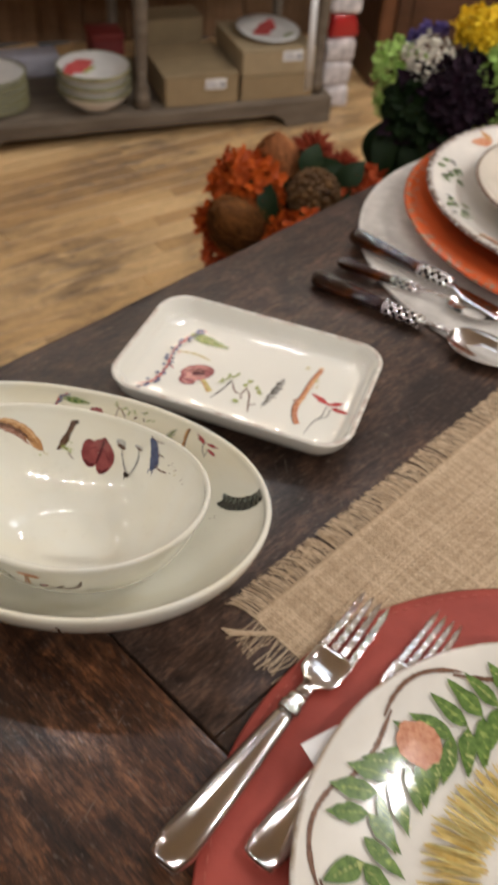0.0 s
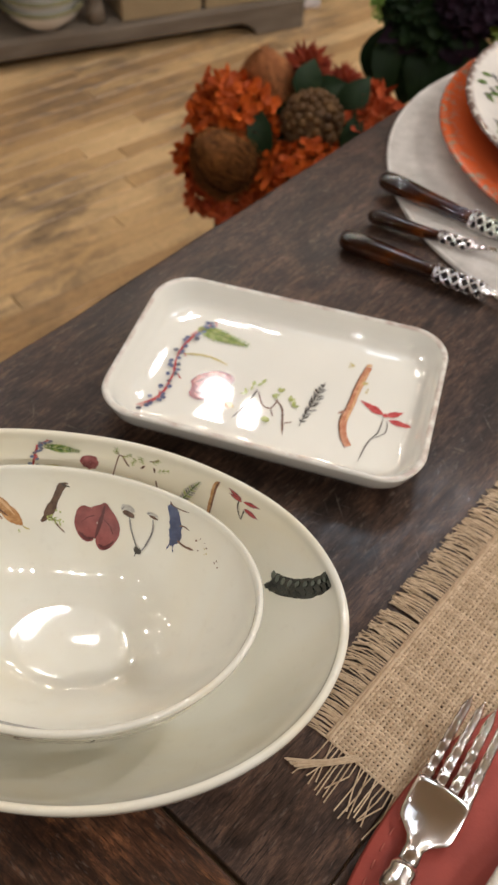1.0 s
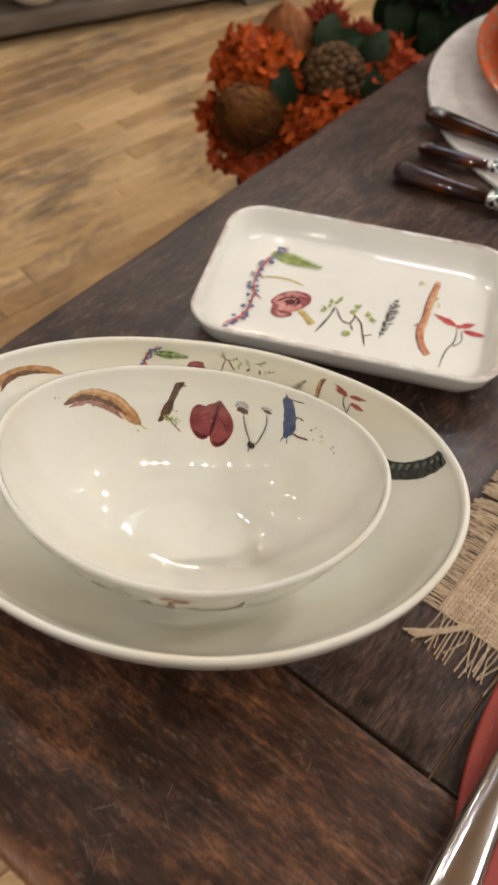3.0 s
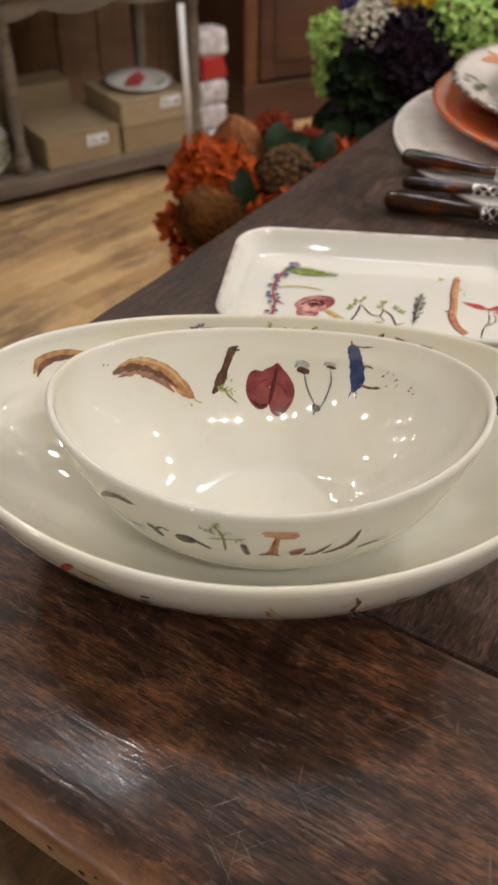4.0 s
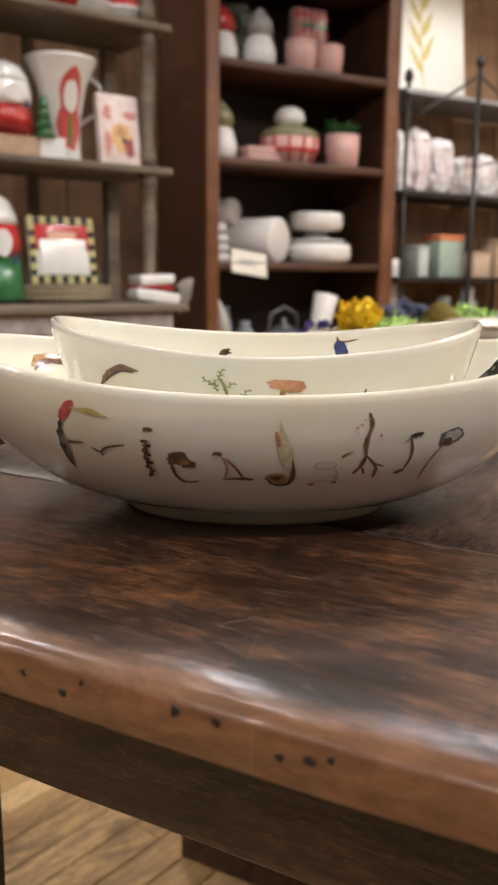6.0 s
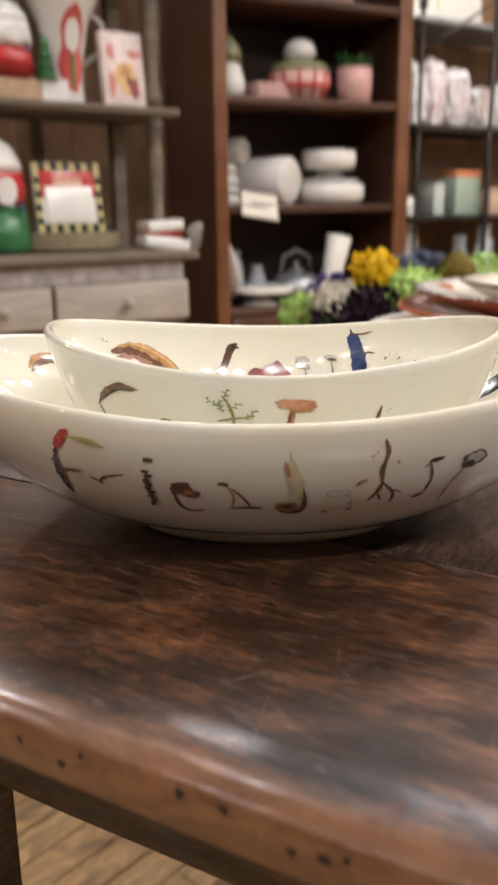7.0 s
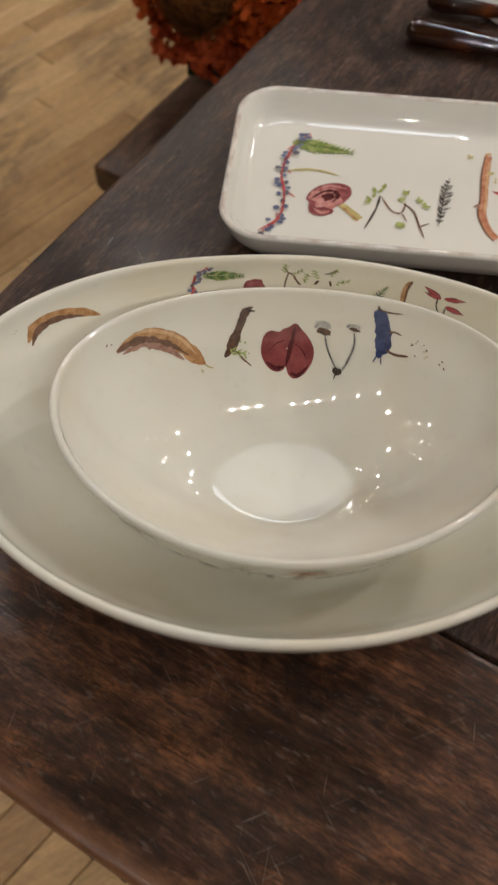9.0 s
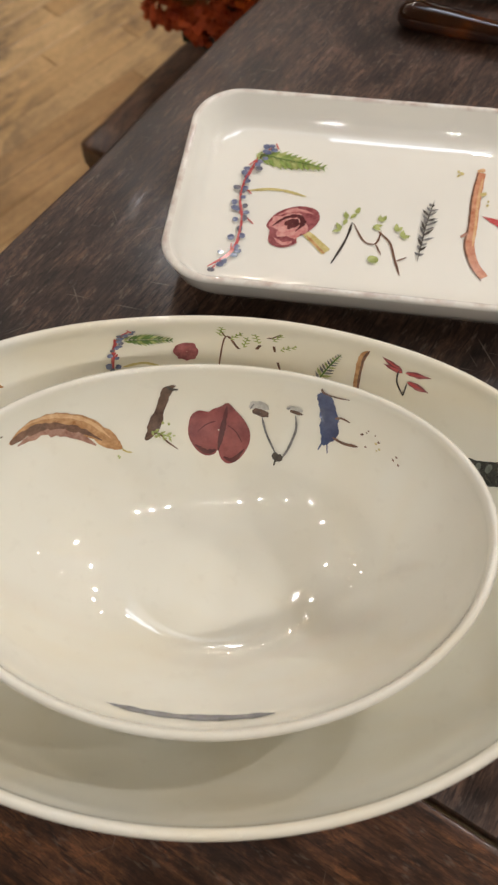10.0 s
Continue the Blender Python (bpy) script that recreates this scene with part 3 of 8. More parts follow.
silver_mat.bump(silver_mat.noise(300, 3), 0.3, 0.0006)
orange_glaze = ring_wear("orange_glaze", (0.60, 0.105, 0.028), (0.27, 0.185, 0.125), 0.195, 0.020, 0.10, 135.0, (0.50, 0.58))
white_worn = ring_wear("white_worn_glaze", (0.76, 0.71, 0.64), (0.17, 0.115, 0.095), 0.1715, 0.0075, 0.10, 150.0, (0.40, 0.52))
cream_worn = ring_wear("cream_worn_glaze", (0.66, 0.59, 0.49), (0.19, 0.13, 0.10), 0.118, 0.005, amount=(0.28, 0.42))
white_plate = ring_wear("white_plate_glaze", (0.78, 0.74, 0.66), (0.45, 0.36, 0.26), 0.145, 0.003)

steel = Mat("polished_steel", 0.13, 1.0)
steel.colour((0.86, 0.85, 0.83))
steel.bump(steel.noise(60, 3), 0.05, 0.001)
hammered = Mat("hammered_steel", 0.12, 1.0)
hammered.colour((0.86, 0.85, 0.83))
hv = hammered.node("ShaderNodeTexVoronoi")
hv.inputs["Scale"].default_value = 240.0
hammered.link(hammered.coord, hv.inputs["Vector"])
hammered.bump(hv.outputs["Distance"], 0.35, 0.0010)
amber = Mat("amber_resin", 0.05, Transmission_Weight=0.72, IOR=1.5, Coat_Weight=1.0, Coat_Roughness=0.02)
amber.colour(amber.ramp(amber.noise(38, 4), [(0.40, (0.010, 0.0020, 0.0006)), (0.60, (0.060, 0.012, 0.0024)), (0.78, (0.50, 0.12, 0.015))]))
# shade inside the ferrules' piercings, put into the core's colour
hole_dark = Mat("ferrule_hole_dark", 0.35, 0.8)
hole_dark.colour((0.03, 0.028, 0.027))

mat_red = disc_thing("round_placemat", (0.221, 0.190), TABLE + 0.0036, [(0.197, 0.0), (0.2005, 0.0007), (0.201, 0.0016), (0.1995, 0.0026), (0.19, 0.003), (0.01, 0.003)], leather, "round stitched brick-red placemat over the burlap runner", "placemat", part_name="face")
stitches = bmesh.new()
for i in range(150):
    a = 2 * math.pi * i / 150
    join(stitches, box(-0.0021, 0.0021, -0.0004, 0.0004, 0.0029, 0.0035, 0.0002, 1), Matrix.Rotation(a, 4, "Z") @ Matrix.Translation((0, 0.195, 0)))
part("stitching", stitches, plain("red_thread", (0.42, 0.10, 0.07), 0.7), mat_red)["kind"] = "stuff"

PLATE1 = (0.211, 0.193)
near_plate = disc_thing("dinner_plate", PLATE1, TABLE + 0.0068, plate_profile(0.145, 0.0170), white_plate, "white dinner plate with a wreath of green leaves and twigs", "plate")
far_mat = disc_thing("round_placemat", (0.335, 0.828), TABLE, [(0.219, 0.0), (0.2225, 0.001), (0.223, 0.002), (0.221, 0.0035), (0.01, 0.0038)], silver_mat, "round silvery grey placemat at the table edge", "placemat", part_name="face")
part("rolled_hem", lathe([(0.2205, 0.0030), (0.2212, 0.0042), (0.2228, 0.0044), (0.2238, 0.0030), (0.2236, 0.0014)], 112, (False, False)), silver_mat, far_mat)
charger = disc_thing("charger_plate", (0.350, 0.858), TABLE + 0.0038, plate_profile(0.195, 0.0190), orange_glaze, "glossy orange charger plate with a chipped brown rim", "plate")
far_plate = disc_thing("dinner_plate", (0.348, 0.873), TABLE + 0.0118, plate_profile(0.172, 0.0270), white_worn, "white dinner plate with a worn brown rim and green sprigs", "plate")
salad = disc_thing("salad_plate", (0.343, 0.873), TABLE + 0.0200, plate_profile(0.118, 0.0270), cream_worn, "small cream salad plate with a dark worn rim", "plate")


tag = thing("paper_tag", heading((0.0855, 0.2600, TABLE + 0.0200), (0.82, 0.57)), "small white paper tag tucked under the plate rim", "paper tag")
part("paper", worn(box(-0.012, 0.030, -0.009, 0.009, 0.0, 0.0006), 0.0015, 40), plain("tag_paper", (0.74, 0.72, 0.70), 0.6), tag, smooth=False)


def loft(sections, n=14):
    """A rod along x through sections (x, half width, half height, z of its middle)."""
    rows = []
    for x, w, h, z in sections:
        rows.append([(x, w * math.cos(k), z + h * math.sin(k)) for k in (2 * math.pi * i / n for i in range(n))])
    bm = rings(rows)
    bmesh.ops.recalc_face_normals(bm, faces=bm.faces)
    return bm


def strip(sections, thick, n=10):
    """A thin dished blade along x: sections of (x, half width, z, dish)."""
    rows = []
    for x, w, z, dish in sections:
        top, low = [], []
        for i in range(n + 1):
            s = -1 + 2 * i / n
            zz = z - dish * (1 - s * s)
            top.append((x, w * s, zz + thick / 2))
            low.append((x, w * s, zz - thick / 2))
        rows.append(top + low[::-1])
    bm = rings(rows)
    bmesh.ops.recalc_face_normals(bm, faces=bm.faces)
    return bm


def amber_handle(parent, length, r, z):
    part("handle", loft([(0.0, 0.2 * r, 0.15 * r, z), (0.0012, 0.62 * r, 0.55 * r, z), (0.004, 0.92 * r, 0.8 * r, z), (0.010, 1.08 * r, 0.9 * r, z), (0.03 * length / 0.08, 1.0 * r, 0.85 * r, z), (0.55 * length, 0.85 * r, 0.75 * r, z), (0.85 * length, 0.72 * r, 0.66 * r, z), (length, 0.68 * r, 0.64 * r, z)], 20), amber, parent, "translucent tortoiseshell amber handle")


def ferrule(parent, x0, x1, r, z):
    """An openwork silver sleeve: crossing wires over a core painted near-black as shaded holes, with a ring at each
    end.
    """
    f = part("ferrule", loft([(x0, 0.86 * r, 0.86 * r, z), (x0 + 0.002, 0.90 * r, 0.90 * r, z), (x1 - 0.002, 0.78 * r, 0.78 * r, z), (x1, 0.70 * r, 0.70 * r, z)], 18), hole_dark, parent, "pierced silver ferrule over a core painted dark for its holes")
    wires = bmesh.new()
    turns = (x1 - x0) / 0.030
    for s in (-1, 1):
        for j in range(4):
            path, width = [], []
            for i in range(19):
                u = i / 18
                k = 2 * math.pi * (j / 4 + s * turns * u)
                q = (0.95 - 0.12 * u) * r
                path.append((x0 + (x1 - x0) * u, q * math.cos(k), z + q * math.sin(k)))
                width.append(r * (0.17 + 0.08 * math.sin(2 * math.pi * 4 * turns * u + j)))
            join(wires, tube(path, width, 7))
    part("lattice", wires, steel, f, "bright silver lattice")
    for x, q in ((x0, 1.06 * r), (x1, 0.88 * r)):
        part("ring", loft([(x - 0.0016, 0.86 * q, 0.86 * q, z), (x - 0.0009, q, q, z), (x + 0.0009, q, q, z), (x + 0.0016, 0.86 * q, 0.86 * q, z)], 18), steel, f)
    return f


def spoon(at, d, handle, fer, stem, bowl, r, label):
    s = thing("spoon", heading((at[0], at[1], TABLE), d), label, "spoon", "cutlery beside the far setting")
    z = 0.0075
    amber_handle(s, handle, r, z)
    ferrule(s, handle, handle + fer, 0.78 * r, z)
    x0 = handle + fer
    beads = bmesh.new()
    n = max(3, int(stem / 0.0042))
    for i in range(n):
        own = bmesh.new()
        bmesh.ops.create_icosphere(own, subdivisions=2, radius=0.0027 - 0.0006 * i / n)
        join(beads, own, Matrix.Translation((x0 + 0.003 + i * stem / n, 0, z + 0.003 * math.sin(math.pi * i / n))))
    part("stem", beads, steel, s, "beaded silver stem")
    x1 = x0 + stem
    L, W = bowl
    secs = []
    for i in range(15):
        u = i / 14
        w = W * max(0.06, math.sin(math.pi * min(1, 0.06 + 0.90 * u ** 0.82)) ** 0.62)
        dish = 0.0075 * math.sin(math.pi * u) ** 0.8
        secs.append((x1 + L * u, w, 0.0095 - 0.001 * u, dish))
    part("bowl", strip(secs, 0.0011, 14), steel, s, "polished silver spoon bowl")
    return s


spoon((0.066, 0.727), (0.868, -0.496), 0.077, 0.036, 0.028, (0.068, 0.0215), 0.0088, "soup spoon with an amber handle and silver bowl")
spoon((0.089, 0.757), (0.905, -0.425), 0.058, 0.025, 0.030, (0.050, 0.0155), 0.0064, "teaspoon with a dark amber handle and silver bowl")


def knife(at, d):
    s = thing("knife", heading((at[0], at[1], TABLE + 0.0036), d), "table knife with an amber handle, on the grey placemat", "knife", "cutlery beside the far setting")
    z = 0.0078
    amber_handle(s, 0.084, 0.0084, z)
    ferrule(s, 0.084, 0.118, 0.0072, z)
    part("blade", loft([(0.117, 0.0035, 0.0022, z), (0.124, 0.0045, 0.0016, z - 0.001), (0.135, 0.0085, 0.0011, 0.005), (0.19, 0.0095, 0.0009, 0.003), (0.225, 0.0075, 0.0007, 0.002), (0.236, 0.002, 0.0004, 0.0018)], 14), steel, s, "polished silver blade")
    return s


knife((0.102, 0.802), (0.790, -0.613))


def fork(at, d, length, w, label, tilt=0.0):
    """at: the end of its handle."""
    f = thing("fork", heading((at[0], at[1], TABLE + 0.0062), d) @ Matrix.Rotation(radians(tilt), 4, "Y"), label, "fork", "forks beside the plate")
    s = length / 0.2
    part("handle", loft([(0.0, 0.004, 0.001, 0.005), (0.002, 0.0095, 0.003, 0.005), (0.012 * s, 0.0115, 0.0048, 0.005), (0.04 * s, 0.0102, 0.0046, 0.006), (0.075 * s, 0.0078, 0.0040, 0.007), (0.100 * s, 0.0060, 0.0034, 0.008), (0.104 * s, 0.0052, 0.0036, 0.008)], 16), steel, f, "plain polished steel fork handle")
    col = part("collar", loft([(0.104 * s, 0.0062, 0.0046, 0.008), (0.106 * s, 0.0070, 0.0052, 0.008), (0.110 * s, 0.0070, 0.0052, 0.008), (0.112 * s, 0.0058, 0.0044, 0.008), (0.115 * s, 0.0062, 0.0046, 0.008), (0.118 * s, 0.0052, 0.0036, 0.008)], 16), steel, f)
    part("neck", loft([(0.117 * s, 0.0046, 0.0030, 0.008), (0.126 * s, 0.0042, 0.0022, 0.0068), (0.1295 * s, 0.0056, 0.0018, 0.0060), (0.133 * s, w * 0.74, 0.0015, 0.0054), (0.1355 * s, w * 0.93, 0.0014, 0.0050), (0.139 * s, w, 0.0013, 0.0046), (0.152 * s, w * 1.02, 0.0013, 0.0042), (0.1535 * s, w * 1.02, 0.0024, 0.0044), (0.1560 * s, w * 1.02, 0.0024, 0.0044), (0.1575 * s, w * 1.0, 0.0012, 0.0044)], 20), steel, f, "flat shoulder with a raised ridge")
    for j in range(4):
        y = w * (-0.78 + 0.52 * j)
        secs = []
        for i in range(33):
            u = i / 32
            x = 0.155 * s + (length - 0.155 * s) * u
            band = math.sin(2 * math.pi * (6.5 * u + 0.17 * j))
            tip = 1.0 if u < 0.86 else max(0.12, (1 - u) / 0.14)
            secs.append((x, 0.215 * w * (1 - 0.30 * u) * tip * (1 + 0.07 * band), 0.0014 * (1 - 0.3 * u) * (1 + 0.32 * band), 0.0043 + 0.010 * u * u))
        bm = loft(secs, 10)
        for v in bm.verts:
            v.co.y += y * (1 - 0.10 * (v.co.x - 0.155 * s) / (length - 0.155 * s))
        part("tine", bm, hammered, f)
    return f


fork((0.004, 0.196), (0.557, 0.830), 0.198, 0.0128, "large hammered steel fork lying across the red placemat")
fork((0.050, 0.201), (0.585, 0.811), 0.186, 0.0115, "smaller steel fork tucked under the plate rim")

# ---------------------------------------------------------------- burlap runner
jute = Mat("jute_thread", 0.85)
isl = jute.island()
jute.colour(jute.mix(0.45, jute.ramp(isl, [(0.0, (0.36, 0.245, 0.140)), (1.0, (0.66, 0.50, 0.330))]), jute.ramp(jute.noise(300, 4), [(0.3, (0.34, 0.24, 0.145)), (0.7, (0.66, 0.52, 0.365))])))
jute.bump(jute.noise(900, 3), 0.5, 0.0004)


def ribbons(paths, width, name, material, parent, lift=0.0006):
    """Many thin roof-shaped threads in one mesh; each path is a list of points."""
    verts, faces = [], []
    for path in paths:
        base = len(verts)
        n = len(path)
        for i, p in enumerate(path):
            a, b = path[max(0, i - 1)], path[min(n - 1, i + 1)]
            dx, dy = b[0] - a[0], b[1] - a[1]
            l = math.hypot(dx, dy) or 1.0
            ox, oy = -dy / l * width / 2, dx / l * width / 2
            verts += [(p[0] + ox, p[1] + oy, p[2]), (p[0] + ox * 0.5, p[1] + oy * 0.5, p[2] + lift), (p[0] - ox * 0.5, p[1] - oy * 0.5, p[2] + lift), (p[0] - ox, p[1] - oy, p[2])]
        for i in range(n - 1):
            o = base + 4 * i
            for k in range(3):
                faces.append((o + k, o + k + 1, o + k + 5, o + k + 4))
    me = bpy.data.meshes.new(name)
    me.from_pydata(verts, [], faces)
    me.materials.append(material.m)
    me.shade_smooth()
    ob = new(name, me)
    ob.parent = parent
    ob["kind"] = "stuff"
    return ob


def runner():
    r = thing("table_runner", CORNER, "natural burlap table runner with a frayed fringe", "runner")
    rnd = random.Random(4)
    pitch = 0.0021
    x0, x1, y0, y1 = 0.214, 0.66, -0.66, -0.309
    z = TABLE + 0.0005
    nx, ny = int((x1 - x0) / pitch), int((y1 - y0) / pitch)
    drift_x = [rnd.gauss(0, 0.00022) for _ in range(nx + 1)]
    drift_y = [rnd.gauss(0, 0.00022) for _ in range(ny + 1)]
    warp, weft, fringe = [], [], []

    def sway(x, y):
        return 0.0018 * noise.noise(Vector((x * 9, y * 9, 0.5)))

    for j in range(ny + 1):
        y = y0 + j * pitch + drift_y[j]
        warp.append([(x0 + i * pitch, y + sway(x0 + i * pitch, y), z + (0.0007 if (i + j) % 2 else 0.0001)) for i in range(nx + 1)])
        if y > -0.52:
            end = 0.019 + rnd.random() * 0.007
            a, b = rnd.gauss(0, 0.0025), rnd.gauss(0, 0.003)
            fringe.append([(x0, y + sway(x0, y), z + 0.0004), (x0 - 0.4 * end, y + a * 0.4, z + 0.0012 * rnd.random()), (x0 - end, y + a + b, z + 0.0016 * rnd.random())])
    for i in range(nx + 1):
        x = x0 + i * pitch + drift_x[i]
        weft.append([(x + 0.5 * sway(x, y0 + j * pitch), y0 + j * pitch + sway(x, y0 + j * pitch), z + (0.0001 if (i + j) % 2 else 0.0007)) for j in range(ny + 1)])
        for _ in range(3):
            end = 0.0185 + rnd.random() * 0.0035
            clump = 0.0022 * noise.noise(Vector((x * 130, 4.0, 1.0)))
            a, b = clump + rnd.gauss(-0.002, 0.0010), 0.5 * clump + rnd.gauss(-0.002, 0.0014)
            s = rnd.gauss(0, 0.0006)
            fringe.append([(x + s, y1, z + 0.0003), (x + s + 0.35 * a, y1 + 0.35 * end, z + 0.0004 + 0.0012 * rnd.random()), (x + s + a, y1 + 0.7 * end, z + 0.0004 + 0.0016 * rnd.random()), (x + s + a + b, y1 + end, z + 0.0003 + 0.0012 * rnd.random())])
    for k in range(16):
        o = rnd.gauss(0, 0.0011)
        fringe.append([(x0 + 0.002, y1 - 0.016 + o, z + 0.001), (x0 - 0.008, y1 - 0.008 + o, z + 0.0016), (x0 - 0.015, y1 - 0.001 + 1.3 * o, z + 0.0018), (x0 - 0.021, y1 + 0.006 + 2.2 * o, z + 0.001)])
    ribbons(warp, 0.00150, "warp", jute, r)
    ribbons(weft, 0.00164, "weft", jute, r)
    ribbons(fringe, 0.00072, "fringe", jute, r, 0.0004)
    part("far_cloth", box(x1 - 0.004, 2.2, y0, y1, TABLE + 0.0003, TABLE + 0.0016), jute, r, smooth=False)
    hem = [[(x0 + i * 0.004, y1 + o, z + 0.0010) for i in range(int((x1 - x0) / 0.004))] for o in (-0.0004, 0.0012)]
    ribbons(hem, 0.0016, "selvedge", jute, r)
    return r


runner()

# ---------------------------------------------------------------- printed motifs


def ink(name, a, b, scale=260):
    m = Mat("ink_" + name, 0.14, Coat_Weight=0.5, Coat_Roughness=0.05)
    n = m.noise(scale, 5, 0.7)
    m.colour(m.ramp(n, [(0.32, a), (0.66, b)]))
    return m.m


INKS = {
    "white": ink("white", (0.66, 0.63, 0.60), (0.76, 0.74, 0.70)),
    "tan": ink("tan", (0.30, 0.13, 0.045), (0.62, 0.36, 0.17)),
    "bark": ink("bark", (0.050, 0.026, 0.016), (0.16, 0.09, 0.06)),
    "pale": ink("pale", (0.52, 0.44, 0.22), (0.72, 0.66, 0.46)),
    "peach": ink("peach", (0.56, 0.30, 0.13), (0.74, 0.50, 0.28)),
    "brown": ink("brown", (0.09, 0.045, 0.028), (0.24, 0.13, 0.085)),
    "dark": ink("dark", (0.022, 0.018, 0.015), (0.095, 0.08, 0.066)),
    "grey": ink("grey", (0.07, 0.068, 0.068), (0.32, 0.31, 0.29)),
    "lips": ink("lips", (0.150, 0.030, 0.032), (0.315, 0.085, 0.080), 90),
    "wine": ink("wine", (0.15, 0.028, 0.035), (0.40, 0.13, 0.13), 200),
    "pink": ink("pink", (0.45, 0.12, 0.12), (0.66, 0.35, 0.30)),
    "red": ink("red", (0.38, 0.035, 0.040), (0.62, 0.13, 0.12)),
    "blue": ink("blue", (0.016, 0.026, 0.085), (0.065, 0.095, 0.21), 140),
    "berry": ink("berry", (0.050, 0.062, 0.13), (0.24, 0.27, 0.38)),
    "ash": ink("ash", (0.36, 0.34, 0.30), (0.62, 0.60, 0.54)),
    "fold": ink("fold", (0.055, 0.012, 0.014), (0.13, 0.032, 0.034), 120),
    "dusk": ink("dusk", (0.24, 0.11, 0.075), (0.46, 0.27, 0.20)),
    "coal": ink("coal", (0.008, 0.009, 0.008), (0.035, 0.038, 0.033)),
    "fir": ink("fir", (0.055, 0.065, 0.055), (0.17, 0.19, 0.165)),
    "olive": ink("olive", (0.17, 0.18, 0.055), (0.36, 0.36, 0.15)),
    "green": ink("green", (0.13, 0.20, 0.045), (0.36, 0.46, 0.13)),
    "moss": ink("moss", (0.22, 0.26, 0.06), (0.50, 0.54, 0.22)),
    "straw": ink("straw", (0.42, 0.33, 0.10), (0.64, 0.56, 0.26)),
    "cap": ink("cap", (0.42, 0.14, 0.07), (0.66, 0.34, 0.20)),
    "deepgreen": ink("deepgreen", (0.045, 0.095, 0.022), (0.17, 0.27, 0.07)),
    "gold": ink("gold", (0.46, 0.30, 0.07), (0.74, 0.58, 0.24), 90),
    "slate": ink("slate", (0.06, 0.065, 0.085), (0.20, 0.20, 0.235)),
}


class Motif:
    """Draws flat shapes, in units of a letter's box from -0.5 to 0.5, on a surface."""

    def __init__(self, place, w, h, seed=1):
        self.place, self.w, self.h = place, w, h
        self.bm = bmesh.new()
        self.mats = []
        self.layer = 0
        self.rnd = random.Random(seed)

    def slot(self, c):
        if c not in self.mats:
            self.mats.append(c)
        return self.mats.index(c)

    def grid(self, rows, c):
        self.layer += 1
        vs = [[self.bm.verts.new(self.place(x, y, 0.00004 * self.layer)) for x, y in row] for row in rows]
        k = self.slot(c)
        for a, b in zip(vs, vs[1:]):
            for i in range(len(a) - 1):
                f = self.bm.faces.new((a[i], a[i + 1], b[i + 1], b[i]))
                f.material_index = k

    def stroke(self, pts, width, c, rough=0.18, taper=True):
        """A brush line through pts (in the box's units); width in metres, or a list."""
        P = [Vector((x * self.w, y * self.h)) for x, y in pts]
        line = []
        for i in range(len(P) - 1):
            p0, p1, p2, p3 = P[max(0, i - 1)], P[i], P[i + 1], P[min(len(P) - 1, i + 2)]
            for s in range(6):
                t = s / 6
                line.append(0.5 * ((2 * p1) + (p2 - p0) * t + (2 * p0 - 5 * p1 + 4 * p2 - p3) * t * t + (3 * p1 - p0 - 3 * p2 + p3) * t ** 3))
        line.append(P[-1])
        n = len(line)
        rows = []
        for i, p in enumerate(line):
            d = (line[min(n - 1, i + 1)] - line[max(0, i - 1)])
            d = d.normalized() if d.length > 1e-9 else Vector((1, 0))
            u = i / (n - 1)
            w = width if not isinstance(width, (list, tuple)) else width[min(len(width) - 1, int(u * (len(width) - 1)))] * (1 - (u * (len(width) - 1)) % 1) + width[min(len(width) - 1, int(u * (len(width) - 1)) + 1)] * ((u * (len(width) - 1)) % 1)
            if taper:
                w *= 0.35 + 0.65 * min(1.0, 5 * min(u, 1 - u))
            w *= 1 + rough * self.rnd.uniform(-1, 1)
            o = Vector((-d.y, d.x)) * w / 2
            rows.append([(p.x + o.x * s, p.y + o.y * s) for s in (-1, -0.33, 0.33, 1)])
        self.grid(rows, c)
        return self

    def leaf(self, x, y, length, width, angle, c, blunt=0.75):
        """length and width in metres; angle in degrees."""
        ca, sa = math.cos(radians(angle)), math.sin(radians(angle))
        rows = []
        for i in range(8):
            u = i / 7
            w = width / 2 * max(0.03, math.sin(math.pi * u ** blunt)) * (1 + 0.15 * self.rnd.uniform(-1, 1))
            rows.append([(x * self.w + ca * length * u - sa * w * s, y * self.h + sa * length * u + ca * w * s) for s in (-1, 0, 1)])
        self.grid(rows, c)
        return self

    def blob(self, x, y, rx, ry, c, angle=0, jag=0.08, shape=None):
        """An uneven round patch; radii in metres."""
        ca, sa = math.cos(radians(angle)), math.sin(radians(angle))
        n = 28
        k0 = self.rnd.random() * 9
        ring = []
        for i in range(n + 1):
            a = 2 * math.pi * (i % n) / n
            r = 1 + jag * (noise.noise(Vector((2.2 * math.cos(a), 2.2 * math.sin(a), k0))) * 2)
            if shape:
                r *= shape(a)
            px, py = rx * r * math.cos(a), ry * r * math.sin(a)
            ring.append((px * ca - py * sa, px * sa + py * ca))
        rows = [[(x * self.w + s * px, y * self.h + s * py) for px, py in ring] for s in (0.02, 0.35, 0.7, 1.0)]
        self.grid(rows, c)
        return self

    def poly(self, pts, c):
        """A filled outline, in the box's units, seen whole from its middle."""
        n = len(pts)
        cx, cy = sum(p[0] for p in pts) / n, sum(p[1] for p in pts) / n
        line = []
        for i in range(n):
            p0, p1, p2, p3 = (pts[(i + k) % n] for k in (-1, 0, 1, 2))
